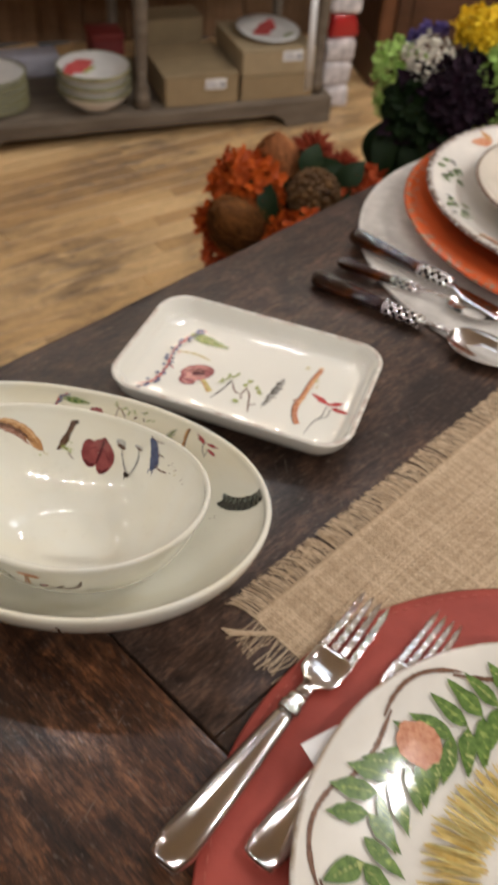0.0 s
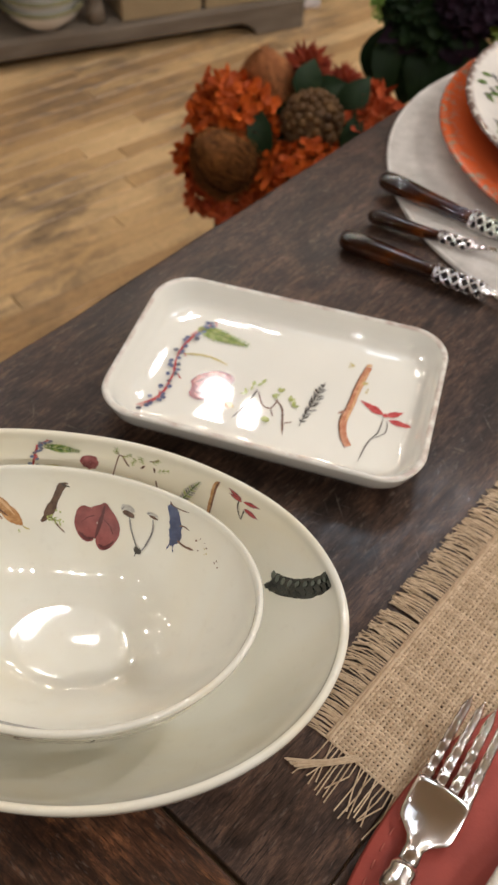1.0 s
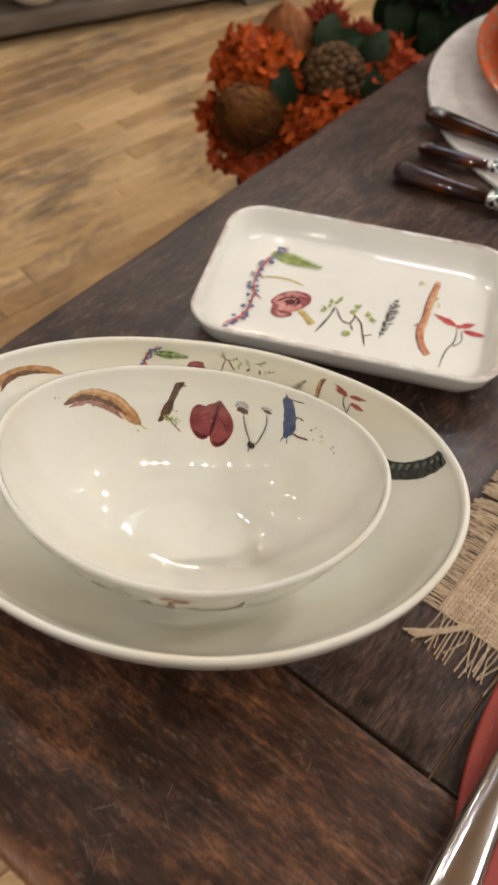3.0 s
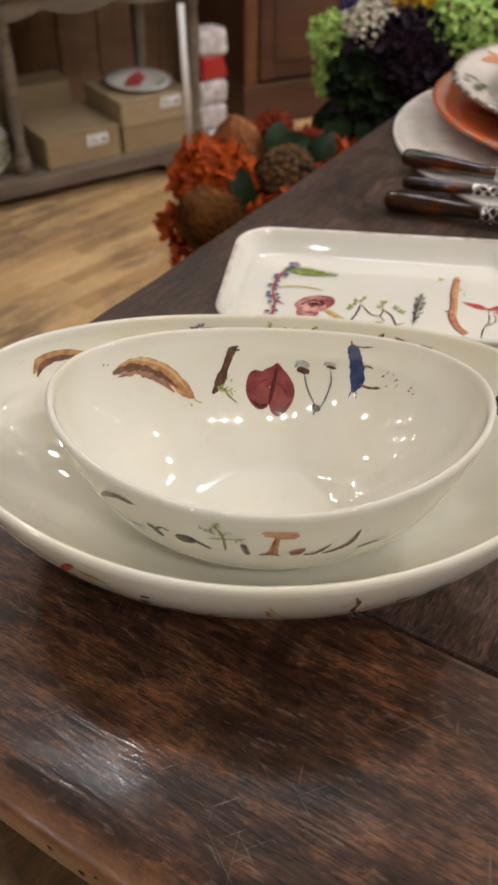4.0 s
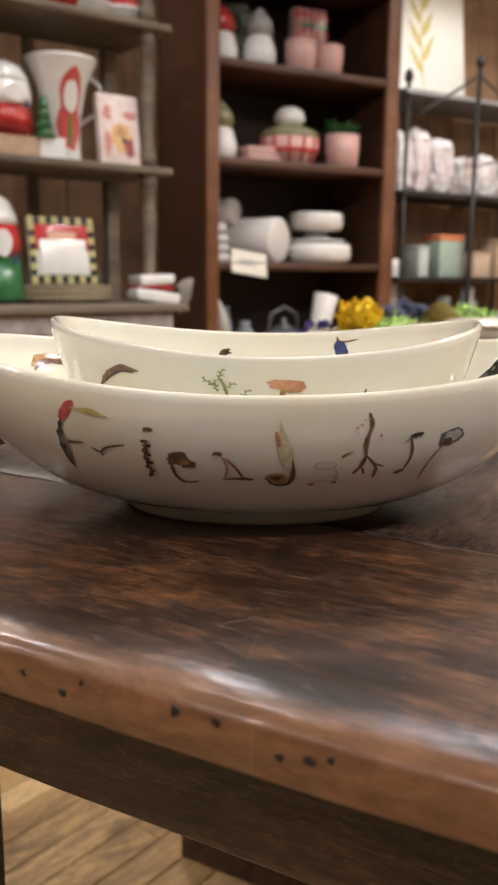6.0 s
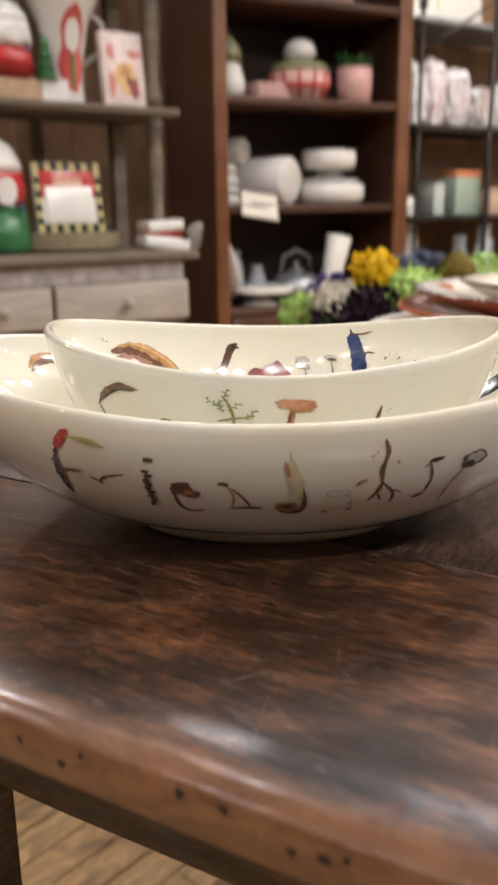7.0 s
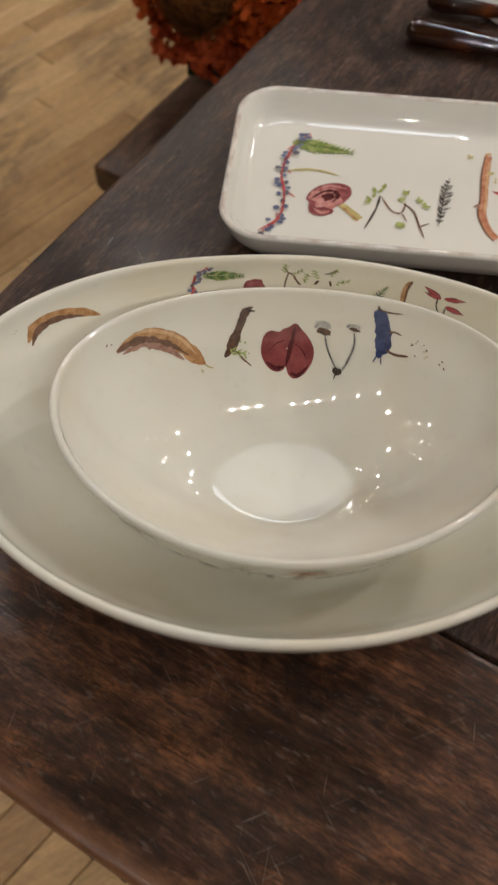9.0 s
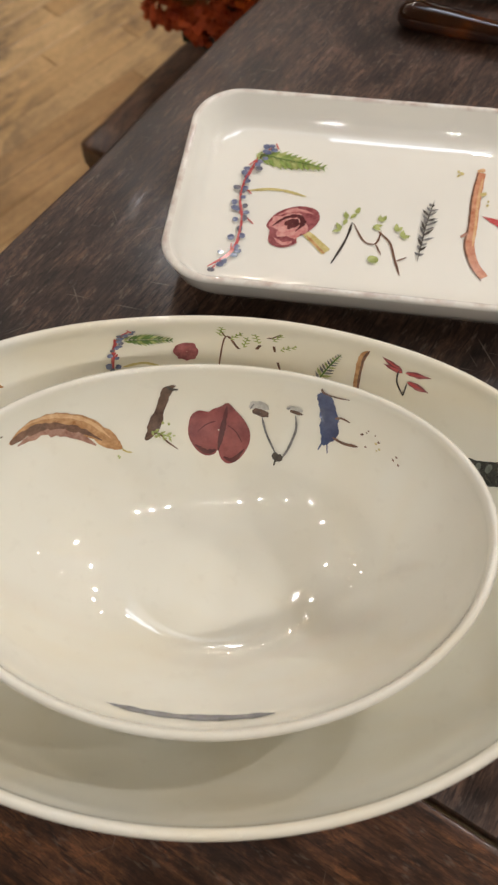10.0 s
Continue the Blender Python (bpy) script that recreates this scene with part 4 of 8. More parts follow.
            for t in (0.0, 0.33, 0.67):
                line.append(tuple(0.5 * (2 * p1[k] + (p2[k] - p0[k]) * t + (2 * p0[k] - 5 * p1[k] + 4 * p2[k] - p3[k]) * t * t + (3 * p1[k] - p0[k] - 3 * p2[k] + p3[k]) * t ** 3) for k in (0, 1)))
        line.append(line[0])
        self.grid([[((cx + s * (x - cx)) * self.w, (cy + s * (y - cy)) * self.h) for x, y in line] for s in (0.02, 0.4, 0.75, 1.0)], c)
        return self

    def specks(self, x, y, sx, sy, count, size, c):
        for _ in range(count):
            self.blob(x + self.rnd.uniform(-sx, sx), y + self.rnd.uniform(-sy, sy), size * self.rnd.uniform(0.5, 1.2), size * self.rnd.uniform(0.4, 0.9), c, self.rnd.uniform(0, 180), 0.25)
        return self

    def done(self, name, parent, label=""):
        me = mesh_of(name, self.bm)
        for c in self.mats:
            me.materials.append(INKS[c])
        me.shade_smooth()
        ob = new(name, me)
        ob.parent = parent
        if label:
            ob["label"] = label
        return ob


def feather(m, pts, w, c1, c2):
    m.stroke(pts, [0.3 * w, w, w, 0.9 * w, 0.3 * w], c1)
    low = [(x + 0.01, y - 0.16) for x, y in pts[:-1]]
    m.stroke(low, [0.2 * w, 0.45 * w, 0.5 * w, 0.3 * w], c2, 0.3)
    return m


def sprig(m, x, y, ang, size, c="moss", n=7):
    m.stroke([(x, y), (x + math.cos(radians(ang)) * size / m.w, y + math.sin(radians(ang)) * size / m.h)], 0.0004, "green")
    for i in range(n):
        t = i / n
        m.leaf(x + t * math.cos(radians(ang)) * size / m.w, y + t * math.sin(radians(ang)) * size / m.h, size * 0.28, size * 0.11, ang + (55 if i % 2 else -55) + m.rnd.uniform(-15, 15), c)
    return m


def berries(m, pts, r, c="berry", stem="red", n=26):
    m.stroke(pts, 0.0012, stem)
    for k in range(7):
        x, y = pts[min(len(pts) - 1, k * len(pts) // 7)]
        x, y = x + m.rnd.uniform(-0.1, 0.1), y + m.rnd.uniform(-0.06, 0.06)
        m.stroke([(x, y), (x + m.rnd.uniform(-2.5, 2.5) * r / m.w, y - 2.5 * r / m.h)], 0.0007, stem)
    for i in range(n):
        u = i / (n - 1) * (len(pts) - 1.001)
        a, b = pts[int(u)], pts[int(u) + 1]
        f = u - int(u)
        x, y = a[0] + (b[0] - a[0]) * f, a[1] + (b[1] - a[1]) * f
        m.blob(x + m.rnd.uniform(-1, 1) * 2.0 * r / m.w, y + m.rnd.uniform(-1, 1) * 1.2 * r / m.h, r * m.rnd.uniform(0.7, 1.1), r * m.rnd.uniform(0.7, 1.1), c if m.rnd.random() < 0.75 else "slate")
    return m


def fern(m, x, y, length, angle, c="green", spread=0.30):
    ca, sa = math.cos(radians(angle)), math.sin(radians(angle))
    n = 12
    for i in range(n):
        u = i / n
        px, py = x + ca * length * u / m.w, y + sa * length * u / m.h
        ln = length * spread * (1 - 0.75 * u) * min(1.0, 0.5 + 2 * u)
        for s in (-1, 1):
            m.leaf(px, py, ln, ln * 0.27, angle + s * 50, c if i % 3 else "moss")
    m.stroke([(x, y), (x + ca * length * 0.5 / m.w, y + sa * length * 0.5 / m.h), (x + ca * length / m.w, y + sa * length / m.h)], 0.0006, "deepgreen")
    return m


def twig(m, pts, w, c="brown"):
    return m.stroke(pts, w, c, 0.25)


def mushroom(m, x, y, cap_w, cap_h, stem, c="ash"):
    """stem: points in the box's units, from the cap down."""
    m.blob(x, y, cap_w, cap_h, c, 0, 0.12, lambda a: 1.0 if math.sin(a) > -0.1 else 0.55)
    m.blob(x + 0.18 * cap_w / m.w, y - 0.50 * cap_h / m.h, cap_w * 0.82, cap_h * 0.48, "bark", -8, 0.15)
    m.stroke([(x - 0.9 * cap_w / m.w, y - 0.2 * cap_h / m.h), (x - 0.5 * cap_w / m.w, y + 0.55 * cap_h / m.h)], 0.0006, "grey")
    m.stroke(stem, 0.0008, "grey")
    return m


def on_wall(boat, outer_side, x0, x1, h0, h1, back, seed):
    """A motif on a dish's wall between two lengths and two heights."""
    return Motif(boat.wallmap(outer_side, back, (x0 + x1) / 2, (h0 + h1) / 2), x1 - x0, (h1 - h0) * boat.length, seed)


def band(boat, outer_side, back, seed):
    """A motif whose units are a dish's length in metres and its wall's height from 0 to 1."""
    return Motif(boat.wallmap(outer_side, back, 0.0, 0.0), 1.0, boat.length, seed)


def inside(boat, x0, x1, h0, h1, back=True, seed=1):
    return on_wall(boat, False, x0, x1, h0, h1, back, seed)


def outside(boat, x0, x1, h0, h1, seed=1):
    return on_wall(boat, True, x0, x1, h0, h1, False, seed)


def love():
    b = small_bowl
    m = band(SMALL, False, True, 3)
    m.stroke([(-0.0712, 0.79), (-0.0655, 0.815), (-0.0580, 0.795), (-0.0490, 0.705), (-0.0395, 0.565), (-0.0360, 0.520)], [0.0028, 0.0056, 0.0060, 0.0060, 0.0050, 0.0014], "tan", 0.14)
    m.stroke([(-0.0690, 0.755), (-0.0620, 0.757), (-0.0540, 0.694), (-0.0450, 0.575)], [0.0014, 0.0034, 0.0034, 0.0010], "dusk", 0.4)
    m.stroke([(-0.0710, 0.79), (-0.0650, 0.795), (-0.0585, 0.765), (-0.0500, 0.680), (-0.0430, 0.590)], [0.0034, 0.0032, 0.0024, 0.0018, 0.0008], "brown", 0.35)
    m.stroke([(-0.0660, 0.845), (-0.0585, 0.828), (-0.0480, 0.728), (-0.0400, 0.590)], [0.0008, 0.0015, 0.0016, 0.0008], "peach", 0.3)
    m.stroke([(-0.0362, 0.520), (-0.0345, 0.500), (-0.0325, 0.490)], 0.0005, "straw")
    m.specks(-0.0735, 0.87, 0.0012, 0.02, 3, 0.0004, "brown").specks(-0.0375, 0.49, 0.0008, 0.008, 2, 0.0006, "moss")
    m.done("printed_feather", b)
    m = inside(SMALL, -0.0288, -0.0146, 0.45, 0.88, seed=4)
    twig(m, [(0.42, 0.46), (0.22, 0.40), (0.02, 0.12), (-0.22, -0.18), (-0.42, -0.30)], [0.0026, 0.0034, 0.0040, 0.0042, 0.0024], "bark")
    m.stroke([(0.20, 0.46), (0.30, 0.40), (0.48, 0.38)], 0.0012, "dark")
    m.stroke([(-0.42, -0.28), (-0.1, -0.24), (0.15, -0.36), (0.42, -0.46)], 0.0006, "brown")
    sprig(m, -0.25, -0.20, -25, 0.008).specks(0.1, -0.2, 0.3, 0.12, 6, 0.0006, "moss")
    m.done("printed_letter", b, "letter L of a twig and moss")
    m = inside(SMALL, -0.0116, 0.0117, 0.39, 0.73, seed=5)
    m.poly([(-0.35, 0.34), (-0.47, 0.23), (-0.51, -0.06), (-0.39, -0.29), (-0.22, -0.39), (-0.08, -0.36), (-0.03, -0.30), (0.02, -0.43), (0.15, -0.50), (0.33, -0.41), (0.47, -0.20), (0.49, 0.01), (0.39, 0.21), (0.25, 0.37), (0.13, 0.50), (0.01, 0.42), (-0.11, 0.37), (-0.17, 0.32), (-0.25, 0.33)], "lips")
    m.stroke([(0.12, 0.44), (0.08, 0.20), (0.03, -0.05), (-0.03, -0.31)], [0.0008, 0.0016, 0.0022, 0.0012], "fold", 0.2)
    m.stroke([(-0.40, -0.22), (-0.22, -0.33), (-0.06, -0.30)], [0.0006, 0.0020, 0.0010], "fold", 0.3).stroke([(0.06, -0.40), (0.22, -0.44), (0.40, -0.26)], [0.0006, 0.0016, 0.0006], "fold", 0.3)
    m.stroke([(0.12, 0.10), (0.26, 0.0), (0.36, -0.16)], 0.0004, "fold").stroke([(-0.06, 0.16), (-0.22, 0.10), (-0.36, -0.02)], 0.0004, "fold")
    m.done("printed_letter", b, "letter O of a deep red leaf")
    m = inside(SMALL, 0.0110, 0.0315, 0.43, 0.80, seed=6)
    mushroom(m, -0.32, 0.26, 0.0037, 0.0036, [(-0.26, 0.12), (-0.18, -0.12), (0.02, -0.40)])
    mushroom(m, 0.32, 0.34, 0.0030, 0.0018, [(0.34, 0.26), (0.36, 0.02), (0.24, -0.26), (0.12, -0.42)])
    m.blob(0.04, -0.42, 0.0020, 0.0015, "dark", 0, 0.3).stroke([(0.02, -0.42), (-0.02, -0.54)], 0.0006, "dark")
    m.done("printed_letter", b, "letter V of two mushrooms")
    m = inside(SMALL, 0.0360, 0.0517, 0.56, 0.97, seed=7)
    m.stroke([(-0.40, 0.42), (-0.36, 0.30), (-0.24, 0.0), (-0.22, -0.24), (-0.34, -0.44)], [0.0030, 0.0060, 0.0068, 0.0064, 0.0032], "blue", 0.12)
    m.stroke([(-0.44, 0.50), (-0.38, 0.40), (-0.1, 0.38), (0.18, 0.42)], 0.0010, "brown").stroke([(-0.10, -0.02), (0.05, 0.02), (0.24, 0.0)], 0.0009, "brown").stroke([(-0.12, -0.30), (0.14, -0.32), (0.46, -0.28)], 0.0010, "brown")
    m.stroke([(-0.34, -0.40), (-0.44, -0.52)], 0.0005, "blue").stroke([(-0.24, -0.40), (-0.22, -0.52)], 0.0005, "blue")
    m.done("printed_letter", b, "letter E of a blue seed pod")
    m = inside(SMALL, 0.0506, 0.0649, 0.64, 0.78, seed=8)
    m.specks(0, 0, 0.48, 0.40, 11, 0.00045, "brown").specks(0.1, 0.1, 0.3, 0.3, 4, 0.0004, "straw").done("printed_crumbs", b)
    m = inside(SMALL, -0.0232, 0.0245, 0.56, 0.66, False, 9)
    m.stroke([(-0.62, 0.20), (-0.45, 0.10), (0.0, -0.06), (0.35, -0.02), (0.5, 0.08)], [0.0006, 0.0040, 0.0050, 0.0042, 0.0008], "slate", 0.2).done("printed_feather", b, "dark blue-grey feather")


def family_bowl():
    b = big_bowl
    m = inside(BIG, -0.0431, -0.0207, 0.62, 0.95, seed=11)
    berries(m, [(-0.42, -0.5), (-0.40, 0.0), (-0.30, 0.28), (-0.10, 0.46)], 0.0011)
    fern(m, -0.20, 0.28, 0.019, -4, "deepgreen", 0.42)
    m.stroke([(-0.25, -0.28), (0.1, -0.24), (0.4, -0.32)], 0.0012, "straw").done("printed_letter", b, "letter F of berries and fern")
    m = inside(BIG, -0.0190, -0.0060, 0.60, 0.84, seed=12)
    m.blob(0, 0.15, 0.0050, 0.0048, "wine", 0, 0.15).done("printed_letter", b, "letter A of a mushroom")
    m = inside(BIG, -0.0020, 0.0275, 0.62, 0.95, seed=13)
    twig(m, [(-0.44, -0.5), (-0.34, 0.26), (-0.18, 0.02), (-0.02, -0.12), (0.14, 0.14), (0.26, 0.30), (0.34, -0.1), (0.44, -0.5)], 0.0011)
    twig(m, [(-0.34, 0.26), (-0.42, 0.46)], 0.0008)
    twig(m, [(0.26, 0.30), (0.40, 0.46)], 0.0008)
    for x, h, g in ((-0.42, 0.30, 80), (-0.28, 0.22, 45), (-0.10, 0.05, 75), (0.10, 0.18, 100), (0.30, 0.30, 60), (0.40, 0.10, 30)):
        sprig(m, x, h, g, 0.0075, "moss", 6)
    m.done("printed_letter", b, "letter M of leafy twigs")
    m = inside(BIG, 0.0362, 0.0463, 0.60, 0.90, seed=15)
    fern(m, -0.3, -0.4, 0.022, 64, "grey", 0.24).done("printed_letter", b, "letter I of a grey cone")
    m = inside(BIG, 0.0510, 0.0585, 0.60, 0.95, seed=16)
    m.stroke([(0.35, 0.48), (0.05, 0.2), (-0.15, -0.5)], 0.0026, "tan").stroke([(0.42, 0.5), (0.15, 0.2), (-0.05, -0.5)], 0.0009, "brown").done("printed_letter", b, "letter L of a stick")
    m = inside(BIG, 0.0605, 0.0825, 0.72, 0.99, seed=17)
    for x, y, l, g in ((-0.05, 0.0, 0.0100, 140), (0.0, 0.02, 0.0095, 18), (0.04, -0.18, 0.0080, -8), (-0.04, 0.0, 0.0075, 165)):
        m.leaf(x, y, l, 0.0034, g, "wine").leaf(x, y, 0.8 * l, 0.0014, g, "red")
    m.stroke([(-0.1, 0.05), (-0.12, -0.25), (0.0, -0.5)], 0.0006, "dark").stroke([(0.05, -0.2), (0.0, -0.5)], 0.0005, "dark").done("printed_letter", b, "letter Y of a red seed")
    m = Motif(BIG.anglemap(False, 0.455, 0.76), 0.016, 0.034, 18)
    m.stroke([(-0.62, -0.46), (-0.16, -0.36), (0.22, -0.14), (0.42, 0.14), (0.50, 0.48)], [0.0082, 0.0102, 0.0106, 0.0096, 0.0076], "coal", 0.07, False)
    for i in range(10):
        u = i / 9
        x, y = -0.60 + 1.08 * math.sin(u * 1.5), -0.46 + 0.92 * (1 - math.cos(u * 1.5)) / 0.93
        m.stroke([(x - 0.24 * (1 - u), y + 0.10 + 0.02 * u), (x - 0.02, y + 0.015)], [0.0016, 0.0022, 0.0010], "fir", 0.2)
        m.blob(x + 0.10 * (1 - u) + 0.16 * u, y - 0.075 * (1 - u), 0.0019, 0.0017, "coal", 0, 0.2)
    m.specks(-0.1, -0.75, 0.4, 0.06, 4, 0.0005, "brown").done("printed_caterpillar", b, "dark striped caterpillar")
    m = Motif(BIG.anglemap(False, 2.48, 0.785), 0.035, 0.014, 19)
    feather(m, [(-0.5, -0.10), (-0.28, 0.26), (0.0, 0.30), (0.30, 0.02), (0.5, -0.34)], 0.0066, "tan", "brown").specks(-0.56, 0.5, 0.05, 0.1, 3, 0.0004, "moss").done("printed_feather", b)


def gratitude():
    b = small_bowl

    def letter(seed):
        return band(SMALL, True, False, seed)

    m = letter(21)
    m.stroke([(-0.0482, 0.85), (-0.0547, 0.855), (-0.0600, 0.80), (-0.0641, 0.69)], [0.0010, 0.0030, 0.0030, 0.0014], "brown", 0.25).stroke([(-0.0500, 0.84), (-0.0560, 0.825), (-0.0620, 0.74)], 0.0010, "dark")
    m.stroke([(-0.0640, 0.70), (-0.0600, 0.59), (-0.0540, 0.55), (-0.0469, 0.54)], 0.0009, "grey").stroke([(-0.0518, 0.57), (-0.0464, 0.60)], 0.0012, "grey").done("printed_letter", b, "letter G of a curled frond")
    m = letter(22)
    m.stroke([(-0.0451, 0.66), (-0.0421, 0.62), (-0.0392, 0.55)], 0.0026, "blue").stroke([(-0.0421, 0.62), (-0.0396, 0.68), (-0.0362, 0.67)], 0.0014, "deepgreen").done("printed_letter", b, "letter R of a blue pod")
    m = letter(23)
    m.blob(-0.0300, 0.622, 0.0042, 0.0036, "dark", 0, 0.15).stroke([(-0.0272, 0.64), (-0.0240, 0.60), (-0.0205, 0.555)], 0.0016, "dark").done("printed_letter", b, "letter A of a dark seed")
    m = letter(24)
    m.stroke([(-0.0180, 0.87), (-0.0155, 0.76), (-0.0148, 0.57)], 0.0012, "olive").stroke([(-0.0209, 0.714), (-0.0153, 0.737), (-0.0082, 0.759)], 0.0009, "olive")
    for x, h, g in ((-0.0192, 0.78, 100), (-0.0186, 0.86, 75), (-0.0170, 0.80, 40), (-0.0200, 0.82, 140), (-0.0110, 0.75, 50)):
        sprig(m, x, h, g, 0.006, "olive", 5)
    m.done("printed_letter", b, "letter T of a green sprig")
    m = letter(25)
    m.stroke([(-0.0082, 0.70), (-0.0074, 0.62), (-0.0062, 0.54)], 0.0026, "grey").stroke([(-0.0078, 0.69), (-0.0066, 0.55)], 0.0008, "brown").done("printed_letter", b, "letter I of a grey twig")
    m = letter(26)
    m.stroke([(0.0046, 0.80), (0.0037, 0.69), (0.0028, 0.56)], [0.0022, 0.0030, 0.0040], "tan", 0.2, False).stroke([(0.0040, 0.78), (0.0026, 0.57)], 0.0010, "wine")
    m.blob(0.0062, 0.835, 0.0072, 0.0026, "cap", -6, 0.14).blob(0.0075, 0.80, 0.0040, 0.0012, "tan", -6, 0.2)
    m.stroke([(-0.0022, 0.555), (0.0021, 0.571), (0.0060, 0.545)], 0.0015, "brown").done("printed_letter", b, "letter T of an orange mushroom")
    m = letter(27)
    m.leaf(0.0098, 0.55, 0.0085, 0.0052, 50, "wine").stroke([(0.0145, 0.55), (0.0190, 0.55), (0.0250, 0.66)], [0.0012, 0.0020, 0.0010], "brown").done("printed_letter", b, "letter U of a nut and stem")
    m = letter(28)
    m.stroke([(0.0352, 0.78), (0.0322, 0.63), (0.0257, 0.55), (0.0215, 0.54)], [0.0014, 0.0024, 0.0026, 0.0014], "brown").specks(0.0365, 0.75, 0.002, 0.02, 2, 0.0004, "moss").done("printed_letter", b, "letter D of a stick")
    m = letter(29)
    m.stroke([(0.0350, 0.52), (0.0394, 0.53), (0.0440, 0.53)], 0.0018, "grey").stroke([(0.0440, 0.53), (0.0475, 0.535)], 0.0007, "moss").done("printed_letter", b, "letter E of a grey leaf")


def friendship():
    b = big_bowl

    def letter(seed):
        return band(BIG, True, False, seed)

    m = letter(31)
    m.stroke([(-0.0640, 0.905), (-0.0668, 0.835), (-0.0690, 0.755)], [0.0034, 0.0040, 0.0022], "red", 0.1).stroke([(-0.0690, 0.765), (-0.0701, 0.652), (-0.0693, 0.526), (-0.0667, 0.391)], [0.0020, 0.0022, 0.0022, 0.0008], "dark", 0.4)
    m.stroke([(-0.0698, 0.69), (-0.0680, 0.56), (-0.0672, 0.46)], 0.0010, "brown", 0.4).stroke([(-0.0649, 0.86), (-0.0574, 0.85), (-0.0515, 0.825)], [0.0010, 0.0026, 0.0012], "straw", 0.4).stroke([(-0.0640, 0.855), (-0.0530, 0.835)], 0.0006, "moss")
    m.stroke([(-0.0700, 0.612), (-0.0656, 0.615), (-0.0612, 0.624)], 0.0018, "brown").done("printed_letter", b, "letter F of a red-tipped twig")
    m = letter(32)
    m.stroke([(-0.0585, 0.595), (-0.0554, 0.570), (-0.0526, 0.612), (-0.0462, 0.645)], [0.0014, 0.0010, 0.0012, 0.0016], "brown").stroke([(-0.0554, 0.575), (-0.0545, 0.545)], 0.0009, "brown").done("printed_letter", b, "letter R of a tendril")
    m = letter(33)
    m.blob(-0.0375, 0.775, 0.0017, 0.0014, "brown", 0, 0.3)
    for k in range(9):
        u = k / 8
        m.blob(-0.0386 + 0.0016 * u * u + (0.0005 if k % 2 else -0.0005), 0.69 - 0.25 * u, 0.0014, 0.0011, "dark", 30 * k, 0.3)
    m.stroke([(-0.0384, 0.70), (-0.0388, 0.57), (-0.0366, 0.43)], 0.0010, "brown").done("printed_letter", b, "letter I of a dark catkin")
    m = letter(34)
    m.blob(-0.0272, 0.575, 0.0042, 0.0042, "brown", 0, 0.25).blob(-0.0240, 0.545, 0.0026, 0.0028, "brown", 0, 0.2).blob(-0.0252, 0.555, 0.0016, 0.0014, "tan").stroke([(-0.0302, 0.56), (-0.0288, 0.455), (-0.0255, 0.400), (-0.0206, 0.411)], 0.0014, "brown").done("printed_letter", b, "letter E of a brown fungus")
    m = letter(35)
    m.blob(-0.0138, 0.632, 0.0019, 0.0013, "brown", -20, 0.3).stroke([(-0.0126, 0.62), (-0.0107, 0.53), (-0.0116, 0.444)], 0.0008, "tan").stroke([(-0.0114, 0.605), (-0.0077, 0.53), (-0.0052, 0.449)], 0.0010, "wine")
    m.stroke([(-0.0125, 0.435), (-0.0069, 0.446), (-0.0015, 0.441)], [0.0010, 0.0016, 0.0018], "brown").done("printed_letter", b, "letter N of thin stems")
    m = letter(36)
    m.leaf(0.0108, 0.50, 0.0320, 0.0042, 97, "pale").stroke([(0.0057, 0.80), (0.0064, 0.74), (0.0070, 0.69)], 0.0013, "cap").blob(0.0066, 0.452, 0.0042, 0.0030, "tan", 0, 0.12).blob(0.0064, 0.455, 0.0022, 0.0015, "brown", 0, 0.2)
    m.stroke([(0.0026, 0.451), (0.0058, 0.400), (0.0106, 0.409), (0.0121, 0.494), (0.0116, 0.600)], [0.0009, 0.0014, 0.0018, 0.0016, 0.0006], "brown").done("printed_letter", b, "letter D of a snail and feather")
    m = letter(37)
    m.stroke([(0.0325, 0.640), (0.0298, 0.622), (0.0285, 0.600)], 0.0010, "dusk").stroke([(0.0270, 0.560), (0.0215, 0.568), (0.0192, 0.540), (0.0225, 0.515), (0.0262, 0.530), (0.0270, 0.560)], 0.0007, "ash").stroke([(0.0262, 0.520), (0.0277, 0.470), (0.0265, 0.430)], 0.0007, "ash")
    m.stroke([(0.0262, 0.425), (0.0220, 0.418), (0.0185, 0.408)], 0.0006, "ash").specks(0.024, 0.46, 0.004, 0.03, 5, 0.0005, "olive").blob(0.0186, 0.400, 0.0013, 0.0008, "dusk").blob(0.0266, 0.412, 0.0010, 0.0009, "dusk").done("printed_letter", b, "letter S of grey moss")
    m = letter(38)
    m.stroke([(0.0368, 0.905), (0.0380, 0.82), (0.0366, 0.704), (0.0371, 0.600)], 0.0016, "brown", 0.35).stroke([(0.0372, 0.61), (0.0357, 0.531), (0.0330, 0.465)], 0.0015, "brown", 0.35).stroke([(0.0372, 0.605), (0.0411, 0.506), (0.0405, 0.425)], 0.0014, "brown", 0.35).stroke([(0.0388, 0.551), (0.0440, 0.508)], 0.0009, "brown").stroke([(0.0357, 0.53), (0.0372, 0.46)], 0.0009, "brown")
    m.specks(0.0342, 0.80, 0.0016, 0.06, 6, 0.0007, "pink").specks(0.0416, 0.752, 0.0008, 0.01, 2, 0.0007, "pink").done("printed_letter", b, "letter H of a bare twig")
    m = letter(39)
